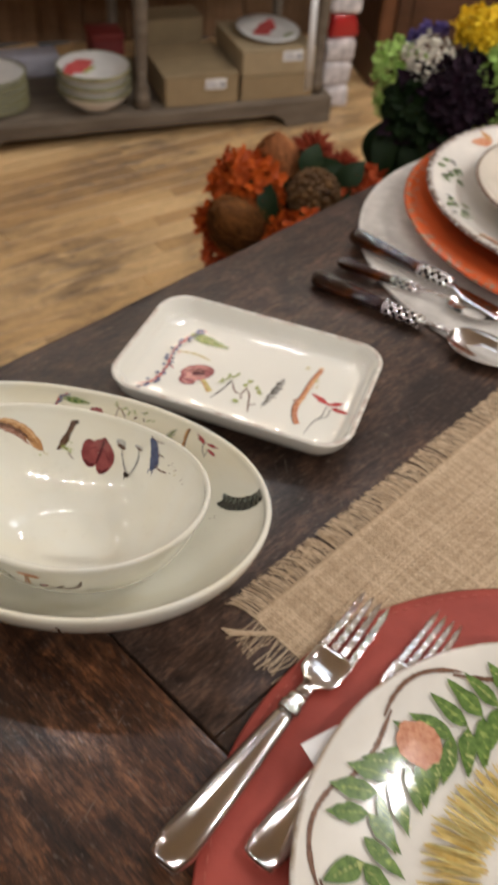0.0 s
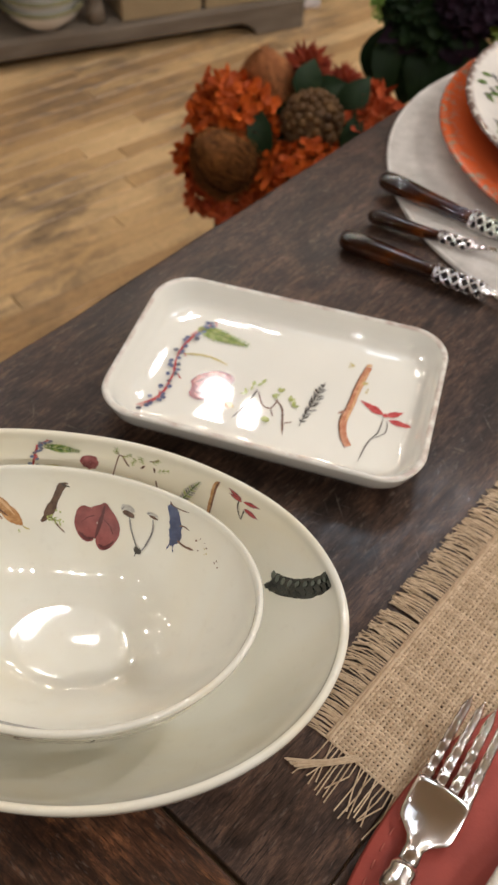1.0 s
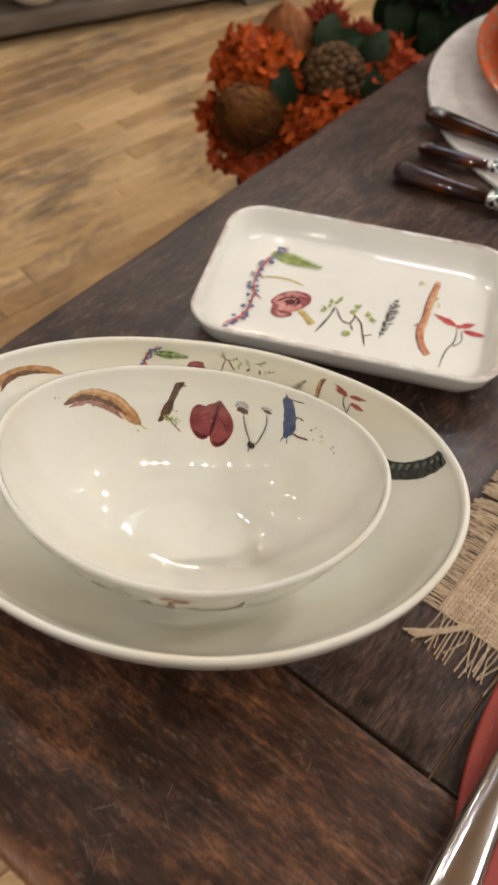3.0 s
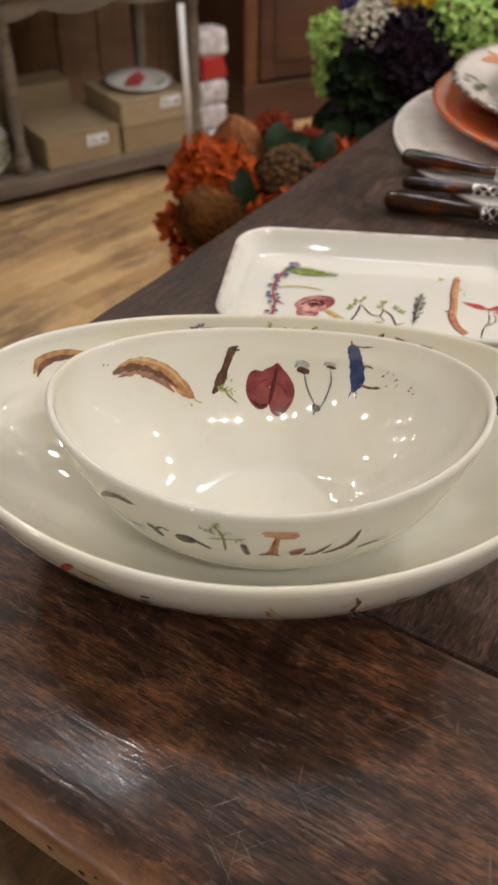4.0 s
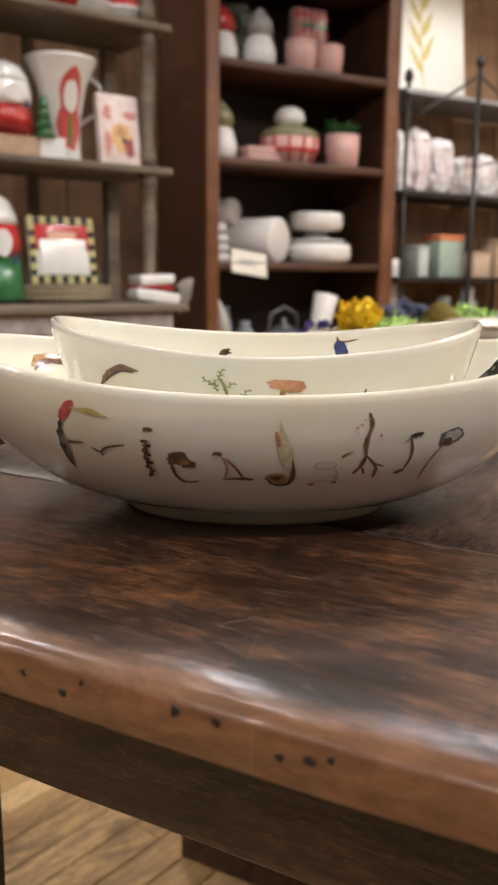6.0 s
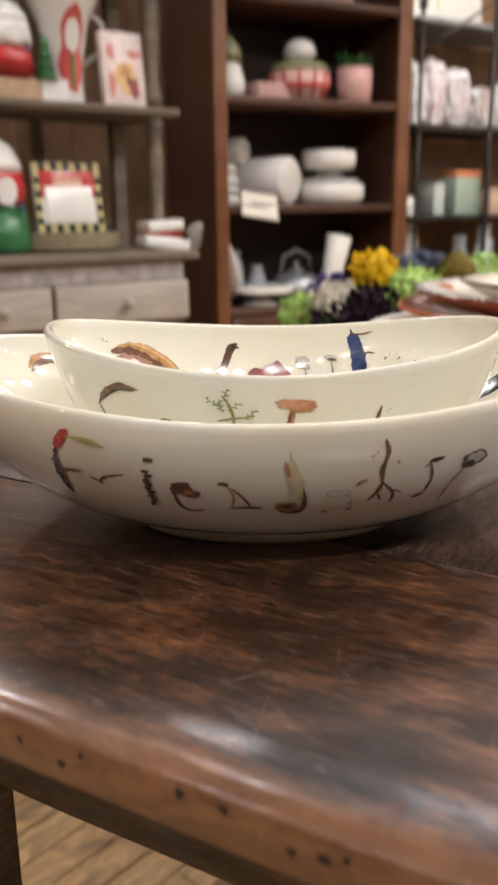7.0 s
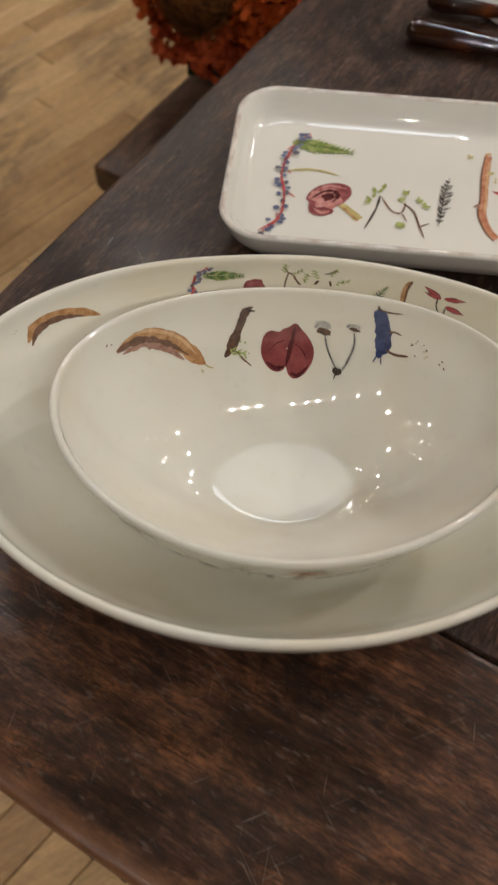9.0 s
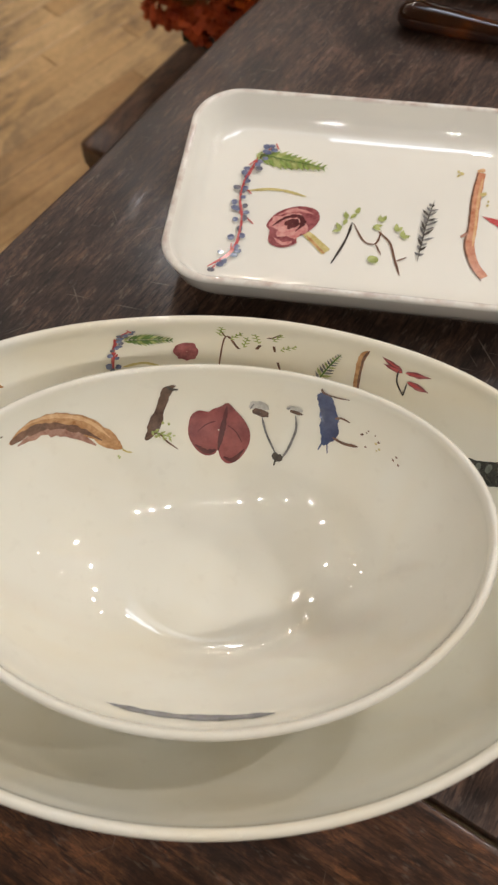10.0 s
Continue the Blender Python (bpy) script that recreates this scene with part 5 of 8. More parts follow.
    m.stroke([(0.0527, 0.705), (0.0538, 0.580), (0.0519, 0.474)], 0.0011, "brown").blob(0.0545, 0.722, 0.0026, 0.0014, "dark", 15, 0.2).stroke([(0.0482, 0.438), (0.0520, 0.468)], 0.0019, "brown").stroke([(0.0505, 0.68), (0.0530, 0.71)], 0.0010, "grey").done("printed_letter", b, "letter I of a small mushroom")
    m = letter(40)
    m.stroke([(0.0656, 0.63), (0.0610, 0.501), (0.0585, 0.355)], 0.0009, "dusk").blob(0.0680, 0.672, 0.0044, 0.0058, "fir", -15, 0.15).blob(0.0684, 0.680, 0.0030, 0.0042, "ash", -15, 0.2).blob(0.0668, 0.645, 0.0018, 0.0022, "bark", -15, 0.2)
    m.done("printed_letter", b, "letter P of a seed head")


def family_tray():
    t = tray_thing
    z = TRAY_FLOOR + 0.0003

    def flat(x0, x1, y0, y1, seed):
        cx, cy = (x0 + x1) / 2, (y0 + y1) / 2

        def place(x, y, up):
            inset = min(0.0977 - abs(cx + x), 0.0653 - abs(cy + y))
            return Vector((cx + x, cy + y, z + up + 0.032 * max(0.0, 0.0253 - inset) + 0.08 * max(0.0, 0.019 - inset)))

        return Motif(place, x1 - x0, y1 - y0, seed)

    m = flat(-0.0765, -0.0535, -0.0446, 0.041, 51)
    berries(m, [(-0.42, -0.5), (-0.05, -0.36), (0.0, -0.14), (-0.12, 0.02), (-0.10, 0.16), (0.10, 0.36), (0.40, 0.49)], 0.0018, n=36)
    m.stroke([(-0.42, -0.5), (-0.05, -0.36), (0.0, -0.14), (-0.12, 0.02)], 0.0008, "red").stroke([(-0.12, 0.02), (-0.10, 0.16), (0.10, 0.36)], 0.0007, "red").stroke([(-0.5, -0.52), (-0.05, -0.40)], 0.0011, "red").done("printed_letter", t, "letter F of blue berries")
    m = flat(-0.066, -0.028, 0.018, 0.040, 52)
    m.leaf(-0.45, 0.15, 0.036, 0.0100, -9, "moss", 0.6)
    fern(m, -0.45, 0.15, 0.038, -9, "green", 0.30).done("printed_fern", t, "green fern frond")
    m = flat(-0.0650, -0.0355, 0.0045, 0.0105, 53)
    m.stroke([(-0.5, -0.1), (-0.1, 0.3), (0.2, 0.2), (0.5, -0.2)], 0.0017, "straw").done("printed_stem", t)
    m = flat(-0.0530, -0.0210, -0.031, 0.0000, 54)
    m.stroke([(0.10, -0.05), (0.28, -0.22), (0.46, -0.42)], [0.0040, 0.0046, 0.0050], "straw", 0.1, False).stroke([(0.14, -0.12), (0.44, -0.46)], 0.0012, "tan")
    m.poly([(-0.49, 0.03), (-0.35, 0.31), (-0.05, 0.48), (0.23, 0.44), (0.30, 0.22), (0.17, -0.03), (0.0, -0.19), (0.0, -0.31), (-0.21, -0.42), (-0.41, -0.34), (-0.43, -0.09)], "wine")
    m.blob(-0.12, 0.05, 0.0090, 0.0080, "pink", 20, 0.2).blob(-0.10, 0.10, 0.0040, 0.0030, "fold", 30, 0.25).stroke([(-0.40, 0.0), (-0.22, 0.20), (-0.02, 0.26), (0.06, 0.12), (-0.04, -0.06)], [0.0012, 0.0020, 0.0022, 0.0026, 0.0010], "fold", 0.3).stroke([(-0.34, 0.24), (-0.08, 0.39), (0.20, 0.34)], [0.0010, 0.0022, 0.0010], "pink", 0.3).stroke([(-0.34, -0.24), (-0.20, -0.34), (-0.06, -0.28)], [0.0010, 0.0024, 0.0010], "pink", 0.3)
    m.done("printed_letter", t, "letter A of a red mushroom")
    m = flat(-0.020, 0.016, -0.0385, 0.000, 55)
    twig(m, [(-0.48, -0.42), (-0.32, 0.0), (-0.26, 0.30)], 0.0011, "dark").stroke([(-0.24, 0.28), (-0.08, 0.0), (0.08, -0.02), (0.14, 0.20)], 0.0010, "brown").stroke([(0.10, 0.18), (0.26, 0.02), (0.34, -0.24), (0.42, -0.50)], 0.0012, "brown").stroke([(0.36, -0.28), (0.50, -0.20)], 0.0008, "brown").stroke([(0.08, -0.04), (0.16, -0.20)], 0.0008, "brown")
    for x, y in ((-0.34, 0.34), (-0.22, 0.44), (0.02, 0.24), (0.12, 0.34), (0.34, 0.20), (0.42, 0.10), (-0.40, 0.14)):
        m.leaf(x, y, 0.0052, 0.0026, m.rnd.uniform(0, 180), "moss").leaf(x, y, 0.0045, 0.0022, m.rnd.uniform(0, 360), "moss")
    m.blob(0.06, -0.30, 0.0026, 0.0023, "moss").done("printed_letter", t, "letter M of budding twigs")
    m = flat(0.0185, 0.0300, -0.0300, 0.0110, 56)
    for i in range(11):
        u = i / 10
        for s in (-1, 1):
            m.leaf(-0.25 + 0.42 * u, -0.38 + 0.78 * u, 0.0066 * (0.45 + math.sin(math.pi * u) * 0.6) * m.rnd.uniform(0.7, 1.1), 0.0014, 76 + s * m.rnd.uniform(25, 55), "grey" if (i + s) % 3 else "dark")
    m.stroke([(-0.3, -0.5), (0.0, 0.1), (0.3, 0.5)], 0.0006, "dark").done("printed_letter", t, "letter I of a grey feather")
    m = flat(0.0385, 0.0530, -0.0345, 0.0370, 57)
    m.stroke([(0.34, 0.46), (0.16, 0.22), (0.06, -0.06), (-0.04, -0.24), (0.14, -0.40), (0.46, -0.50)], [0.0044, 0.0048, 0.0044, 0.0048, 0.0046, 0.0040], "cap", 0.08, False).stroke([(0.22, 0.46), (0.02, 0.22), (-0.08, -0.06), (-0.20, -0.24), (0.02, -0.42), (0.36, -0.53)], 0.0010, "brown").stroke([(0.38, 0.40), (0.24, 0.20), (0.14, -0.08), (0.06, -0.24)], 0.0013, "peach").stroke([(-0.08, -0.12), (-0.34, -0.17)], 0.0016, "dusk").stroke([(0.20, 0.47), (0.46, 0.49)], 0.0022, "peach")
    m.specks(-0.30, 0.44, 0.2, 0.04, 4, 0.0012, "straw").specks(0.50, 0.22, 0.15, 0.08, 4, 0.0012, "straw").done("printed_letter", t, "letter L of a brown stick")
    m = flat(0.0505, 0.0850, -0.0440, 0.0080, 58)
    m.leaf(0.0, 0.28, 0.0180, 0.0052, 155, "red").leaf(0.05, 0.28, 0.0110, 0.0046, 30, "red").leaf(0.10, 0.22, 0.0160, 0.0046, -8, "red").blob(0.03, 0.28, 0.0018, 0.0016, "red")
    m.stroke([(0.0, 0.26), (-0.02, 0.0), (-0.12, -0.14), (-0.18, -0.30), (-0.22, -0.5)], 0.0007, "dark").stroke([(0.08, 0.2), (0.10, 0.02), (-0.08, -0.12)], 0.0006, "dark").done("printed_letter", t, "letter Y of red winged seeds")


love()
family_bowl()
gratitude()
friendship()
family_tray()


def radial(profile_z, cx=0.0, cy=0.0):
    return lambda x, y, up: Vector((cx + x, cy + y, profile_z(math.hypot(cx + x, cy + y)) + min(up, 0.0012)))


def plate_height(r, h, thick=0.004):
    prof = [(0.0, thick - 0.0004), (0.60 * r, thick), (0.67 * r, 0.14 * h + thick), (0.76 * r, 0.40 * h + thick), (0.88 * r, 0.70 * h + thick), (r - 0.0035, h + 0.0032)]

    def z(q):
        for (a, za), (b, zb) in zip(prof, prof[1:]):
            if q <= b:
                return za + (zb - za) * (q - a) / (b - a) + 0.0007
        return h + 0.0036

    return z


def leaf_of(m, x, y, length, width, angle, c):
    """A brushed leaf: a dark edge and a lighter blade."""
    m.leaf(x, y, length, width, angle, "deepgreen").leaf(x, y, 0.90 * length, 0.55 * width, angle + 4, c)


def wreath():
    zz = plate_height(0.145, 0.0170)
    m = Motif(radial(zz), 0.29, 0.29, 61)
    rnd = random.Random(5)
    for i in range(58):
        a = 2 * math.pi * i / 58
        r = 0.106 + 0.005 * math.sin(5 * a)
        for s in (-1, 1):
            if rnd.random() < 0.94:
                leaf_of(m, r * math.cos(a) / 0.29, r * math.sin(a) / 0.29, rnd.uniform(0.022, 0.030), rnd.uniform(0.0080, 0.0115), math.degrees(a) + 90 + s * rnd.uniform(40, 66), "moss" if rnd.random() < 0.35 else "green")
    m.done("leaf_wreath", near_plate, "painted green leaf wreath")
    for i in range(16):
        a = 2 * math.pi * i / 16
        side = 1 if i % 2 else -1
        pts = []
        for k in range(9):
            q = 0.130 + 0.0075 * side * math.sin(math.pi * k / 8)
            pts.append((q * math.cos(a + 0.055 * k) / 0.29, q * math.sin(a + 0.055 * k) / 0.29))
        m = Motif(radial(zz), 0.29, 0.29, 162 + i)
        m.stroke(pts, 0.0026, "brown", 0.25)
        m.done("painted_twig", near_plate, "painted brown twig")
        if i % 3 == 0:
            m = Motif(radial(lambda q: zz(q) + 0.0014), 0.29, 0.29, 182 + i)
            m.blob(0.108 * math.cos(a) / 0.29, 0.108 * math.sin(a) / 0.29, 0.013, 0.012, "cap", 0, 0.1)
            m.done("painted_fruit", near_plate, "painted rust-brown fruit")
    m = Motif(radial(zz), 0.29, 0.29, 63)
    for i in range(420):
        a = 2 * math.pi * i / 420 + rnd.uniform(-0.02, 0.02)
        r0, r1 = 0.047 + rnd.uniform(0, 0.006), 0.076 + rnd.uniform(-0.004, 0.006)
        b = a + rnd.uniform(0.02, 0.12)
        m.stroke([(r0 * math.cos(a) / 0.29, r0 * math.sin(a) / 0.29), (r1 * math.cos(b) / 0.29, r1 * math.sin(b) / 0.29)], 0.0015, "gold" if i % 3 else "straw", 0.3)
    m.done("gold_ring", near_plate, "brushed golden ring in the middle")
    zz = plate_height(0.172, 0.0270)
    for i in range(12):
        m = Motif(radial(zz), 0.34, 0.34, 64 + i)
        a = 2 * math.pi * i / 12 + 2.2
        x, y = 0.148 * math.cos(a) / 0.34, 0.148 * math.sin(a) / 0.34
        if i % 3 == 0:
            m.leaf(x, y, 0.030, 0.012, math.degrees(a) + 80, "cap").leaf(x, y, 0.018, 0.008, math.degrees(a) + 20, "tan")
            m.done("painted_leaf", far_plate, "painted tan leaf")
        else:
            for k in range(11):
                b = a + 0.026 * k
                q = 0.146 + 0.008 * math.sin(1.3 * k + i)
                m.leaf(q * math.cos(b) / 0.34, q * math.sin(b) / 0.34, 0.012, 0.005, math.degrees(b) + (40 if k % 2 else 140), "deepgreen" if k % 3 else "grey")
            m.done("painted_sprig", far_plate, "painted green sprig")


wreath()

# ---------------------------------------------------------------- bouquets


def leafy(name, a, b, rough=0.5, scale=60, bump=0.2):
    m = Mat(name, rough, Specular_IOR_Level=0.2)
    isl = m.island()
    m.colour(m.mix(0.5, m.ramp(isl, [(0.0, a), (1.0, b)]), m.ramp(m.noise(scale, 4), [(0.3, a), (0.7, b)])))
    m.bump(m.noise(scale * 3, 3), bump, 0.001)
    return m


orange_petal = leafy("orange_petal", (0.21, 0.023, 0.004), (0.60, 0.115, 0.012), 0.6)
rust_petal = leafy("rust_petal", (0.22, 0.024, 0.008), (0.52, 0.095, 0.02), 0.65)
rust_bristle = leafy("rust_bristle", (0.15, 0.045, 0.014), (0.58, 0.23, 0.085), 0.7)
red_spike = leafy("dark_red_spike", (0.13, 0.016, 0.010), (0.32, 0.055, 0.02), 0.7)
brown_bristle = leafy("brown_bristle", (0.07, 0.024, 0.006), (0.36, 0.140, 0.036), 0.7)
cone_brown = leafy("cone_brown", (0.030, 0.013, 0.005), (0.13, 0.066, 0.022), 0.6)
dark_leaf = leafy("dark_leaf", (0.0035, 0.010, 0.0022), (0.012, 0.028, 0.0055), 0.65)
lime_petal = leafy("lime_petal", (0.21, 0.38, 0.06), (0.56, 0.73, 0.25), 0.6)
white_petal = leafy("cream_petal", (0.50, 0.45, 0.36), (0.80, 0.76, 0.66), 0.6)
yellow_petal = leafy("yellow_petal", (0.60, 0.36, 0.010), (0.90, 0.66, 0.03), 0.6)
blue_thistle = leafy("blue_thistle", (0.06, 0.07, 0.12), (0.22, 0.24, 0.33), 0.6)
purple_leaf = leafy("purple_kale", (0.006, 0.003, 0.006), (0.026, 0.009, 0.020), 0.7)
bristle_core = leafy("bristle_core", (0.030, 0.012, 0.004), (0.075, 0.032, 0.010), 0.8)
olive_bristle = leafy("olive_bristle", (0.10, 0.075, 0.015), (0.34, 0.25, 0.06), 0.7)
violet_petal = leafy("violet_petal", (0.05, 0.035, 0.14), (0.16, 0.12, 0.34), 0.6)


def sphere_dirs(n, rnd, up=None, cap=-1.0):
    out = []
    g = math.pi * (3 - math.sqrt(5))
    for i in range(n):
        z = 1 - (i + 0.5) / n * (1 - cap)
        r = math.sqrt(max(0, 1 - z * z))
        v = Vector((r * math.cos(g * i), r * math.sin(g * i), z)) + Vector((rnd.gauss(0, 0.05), rnd.gauss(0, 0.05), rnd.gauss(0, 0.05)))
        out.append(v.normalized())
    if up is not None:
        q = Vector((0, 0, 1)).rotation_difference(Vector(up))
        out = [q @ v for v in out]
    return out


def petal_mesh(verts, faces, p, n, size, rnd, cup=0.25, slim=0.8):
    """A small cupped petal of four faces, facing along n."""
    a = n.orthogonal().normalized()
    a = Matrix.Rotation(rnd.uniform(0, 6.28), 3, n) @ a
    b = n.cross(a)
    o = len(verts)
    w = size * slim
    pts = [p, p + 0.55 * size * a + 0.5 * w * b + cup * size * n, p + 0.6 * size * a + 0.05 * size * n, p + 0.55 * size * a - 0.5 * w * b + cup * size * n, p + 1.1 * size * a + 0.28 * w * b + (cup + 0.1) * size * n, p + 1.1 * size * a - 0.28 * w * b + (cup + 0.1) * size * n]
    verts += [tuple(q) for q in pts]
    faces += [(o, o + 2, o + 1), (o, o + 3, o + 2), (o + 1, o + 2, o + 4), (o + 2, o + 3, o + 5), (o + 2, o + 5, o + 4)]


def pydata(name, verts, faces, material, parent, label="", smooth=True):
    me = bpy.data.meshes.new(name)
    me.from_pydata(verts, [], faces)
    me.materials.append(material.m)
    if smooth:
        me.shade_smooth()
    ob = new(name, me)
    ob.parent = parent
    if label:
        ob["label"] = label
    return ob


def hydrangea(name, parent, c, r, material, seed, n=260, petal=0.0085, up=(0, -0.5, 0.8), label="", flat=0.85):
    rnd = random.Random(seed)
    verts, faces = [], []
    for v in sphere_dirs(n, rnd, up, -0.55):
        v = (v + Vector((rnd.gauss(0, 0.12), rnd.gauss(0, 0.12), rnd.gauss(0, 0.12)))).normalized()
        bump = 1 + 0.30 * noise.noise(v * 2.6 + Vector((seed, 0, 0)))
        p = Vector(c) + Vector((v.x, v.y, v.z * flat)) * r * bump * rnd.uniform(0.78, 1.0)
        for _ in range(3):
            nn = (v + Vector((rnd.gauss(0, 0.35), rnd.gauss(0, 0.35), rnd.gauss(0, 0.35)))).normalized()
            petal_mesh(verts, faces, p, nn, petal * rnd.uniform(0.7, 1.3), rnd)
    return pydata(name, verts, faces, material, parent, label, False)


def protea(name, parent, c, r, axis, material, seed, n=1300, label=""):
    """A dome of fine bristles that bend towards its tip."""
    rnd = random.Random(seed)
    verts, faces = [], []
    ax = Vector(axis).normalized()
    for v in sphere_dirs(n, rnd, ax, -0.6):
        tan = (ax - v * v.dot(ax) + Vector((rnd.gauss(0, 0.08), rnd.gauss(0, 0.08), rnd.gauss(0, 0.08)))).normalized()
        p0 = Vector(c) + (v + ax * max(0.0, v.dot(ax)) * 0.30) * r * 0.84
        side = tan.cross(v).normalized()
        w = r * rnd.uniform(0.014, 0.026)
        p1 = p0 + (tan * 0.9 + v * rnd.uniform(0.30, 0.75)).normalized() * r * 0.26
        p2 = p1 + (tan * 0.8 + v * 0.10).normalized() * r * 0.20
        o = len(verts)
        verts += [tuple(p0 + side * w), tuple(p0 - side * w), tuple(p1 + side * w * 0.9 + v * 0.01 * r), tuple(p1 - side * w * 0.9), tuple(p2)]
        faces += [(o, o + 1, o + 3, o + 2), (o + 2, o + 3, o + 4)]
    ob = pydata(name, verts, faces, material, parent, label, False)
    core = bmesh.new()
    bmesh.ops.create_icosphere(core, subdivisions=3, radius=r * 0.84)
    for v in core.verts:
        v.co += ax * max(0.0, v.co.dot(ax)) * 0.30
    bmesh.ops.translate(core, verts=core.verts, vec=Vector(c))
    part("core", core, bristle_core, ob)
    return ob


def cone(name, parent, c, r, axis, material, seed, label=""):
    rnd = random.Random(seed)
    bm = bmesh.new()
    for v in sphere_dirs(120, rnd, axis, -0.7):
        own = bmesh.new()
        bmesh.ops.create_icosphere(own, subdivisions=1, radius=r * 0.165)
        q = Vector((0, 0, 1)).rotation_difference(v).to_matrix().to_4x4()
        join(bm, own, Matrix.Translation(Vector(c) + v * r * 0.92) @ q @ Matrix.Diagonal((1, 1, 0.8, 1)))
    own = bmesh.new()
    bmesh.ops.create_icosphere(own, subdivisions=3, radius=r * 0.9)
    join(bm, own, Matrix.Translation(c))
    return part(name, bm, material, parent, label)


def big_leaf(parent, base, tip, width, material, bend=0.2, nrm=(0, -0.4, 0.9)):
    a, b = Vector(base), Vector(tip)
    d = b - a
    s = d.cross(Vector(nrm)).normalized()
    up = s.cross(d).normalized()
    rows = []
    for i in range(9):
        u = i / 8
        w = width / 2 * max(0.04, math.sin(math.pi * u ** 0.8))
        mid = a + d * u + up * bend * d.length * math.sin(math.pi * u)
        rows.append([mid - s * w + up * w * 0.35, mid - s * w * 0.5 + up * w * 0.1, mid, mid + s * w * 0.5 + up * w * 0.1, mid + s * w + up * w * 0.35])
    return part("leaf", rings(rows, loop=False), material, parent)


def spiky(name, parent, c, r, axis, material, seed, n=160, label=""):
    """A head of pointed florets."""
    rnd = random.Random(seed)
    verts, faces = [], []
    for v in sphere_dirs(n, rnd, axis, -0.3):
        d = (v + Vector((rnd.gauss(0, 0.15), rnd.gauss(0, 0.15), rnd.gauss(0, 0.15)))).normalized()
        a = d.orthogonal().normalized() * r * 0.09
        b = d.cross(a)
        p0, p1 = Vector(c) + d * r * 0.3, Vector(c) + d * r * rnd.uniform(0.8, 1.15)
        o = len(verts)
        verts += [tuple(p0 + a), tuple(p0 - 0.5 * a + 0.87 * b), tuple(p0 - 0.5 * a - 0.87 * b), tuple((p0 + p1) / 2 + 1.1 * a), tuple((p0 + p1) / 2 - 0.55 * a + b), tuple((p0 + p1) / 2 - 0.55 * a - b), tuple(p1)]
        faces += [(o, o + 1, o + 4, o + 3), (o + 1, o + 2, o + 5, o + 4), (o + 2, o, o + 3, o + 5), (o + 3, o + 4, o + 6), (o + 4, o + 5, o + 6), (o + 5, o + 3, o + 6)]
    return pydata(name, verts, faces, material, parent, label, False)


def vase(parent, r, h, c, material):
    return part("vase", lathe([(0.55 * r, 0), (0.62 * r, 0.01), (0.8 * r, 0.4 * h), (r, h), (r * 0.94, h), (0.72 * r, 0.4 * h), (0.5 * r, 0.02)], 32), material, parent, m=Matrix.Translation(c))


vase_clay = plain("dark_pot", (0.045, 0.032, 0.024), 0.5)


def facing(origin, eye):
    """Axes of a bunch as seen from an eye: right, up and towards it."""
    o, e = Vector(origin), Vector(eye)
    back = (e - o).normalized()
    right = Vector((0, 0, 1)).cross(back).normalized()
    return o, right, back.cross(right), back


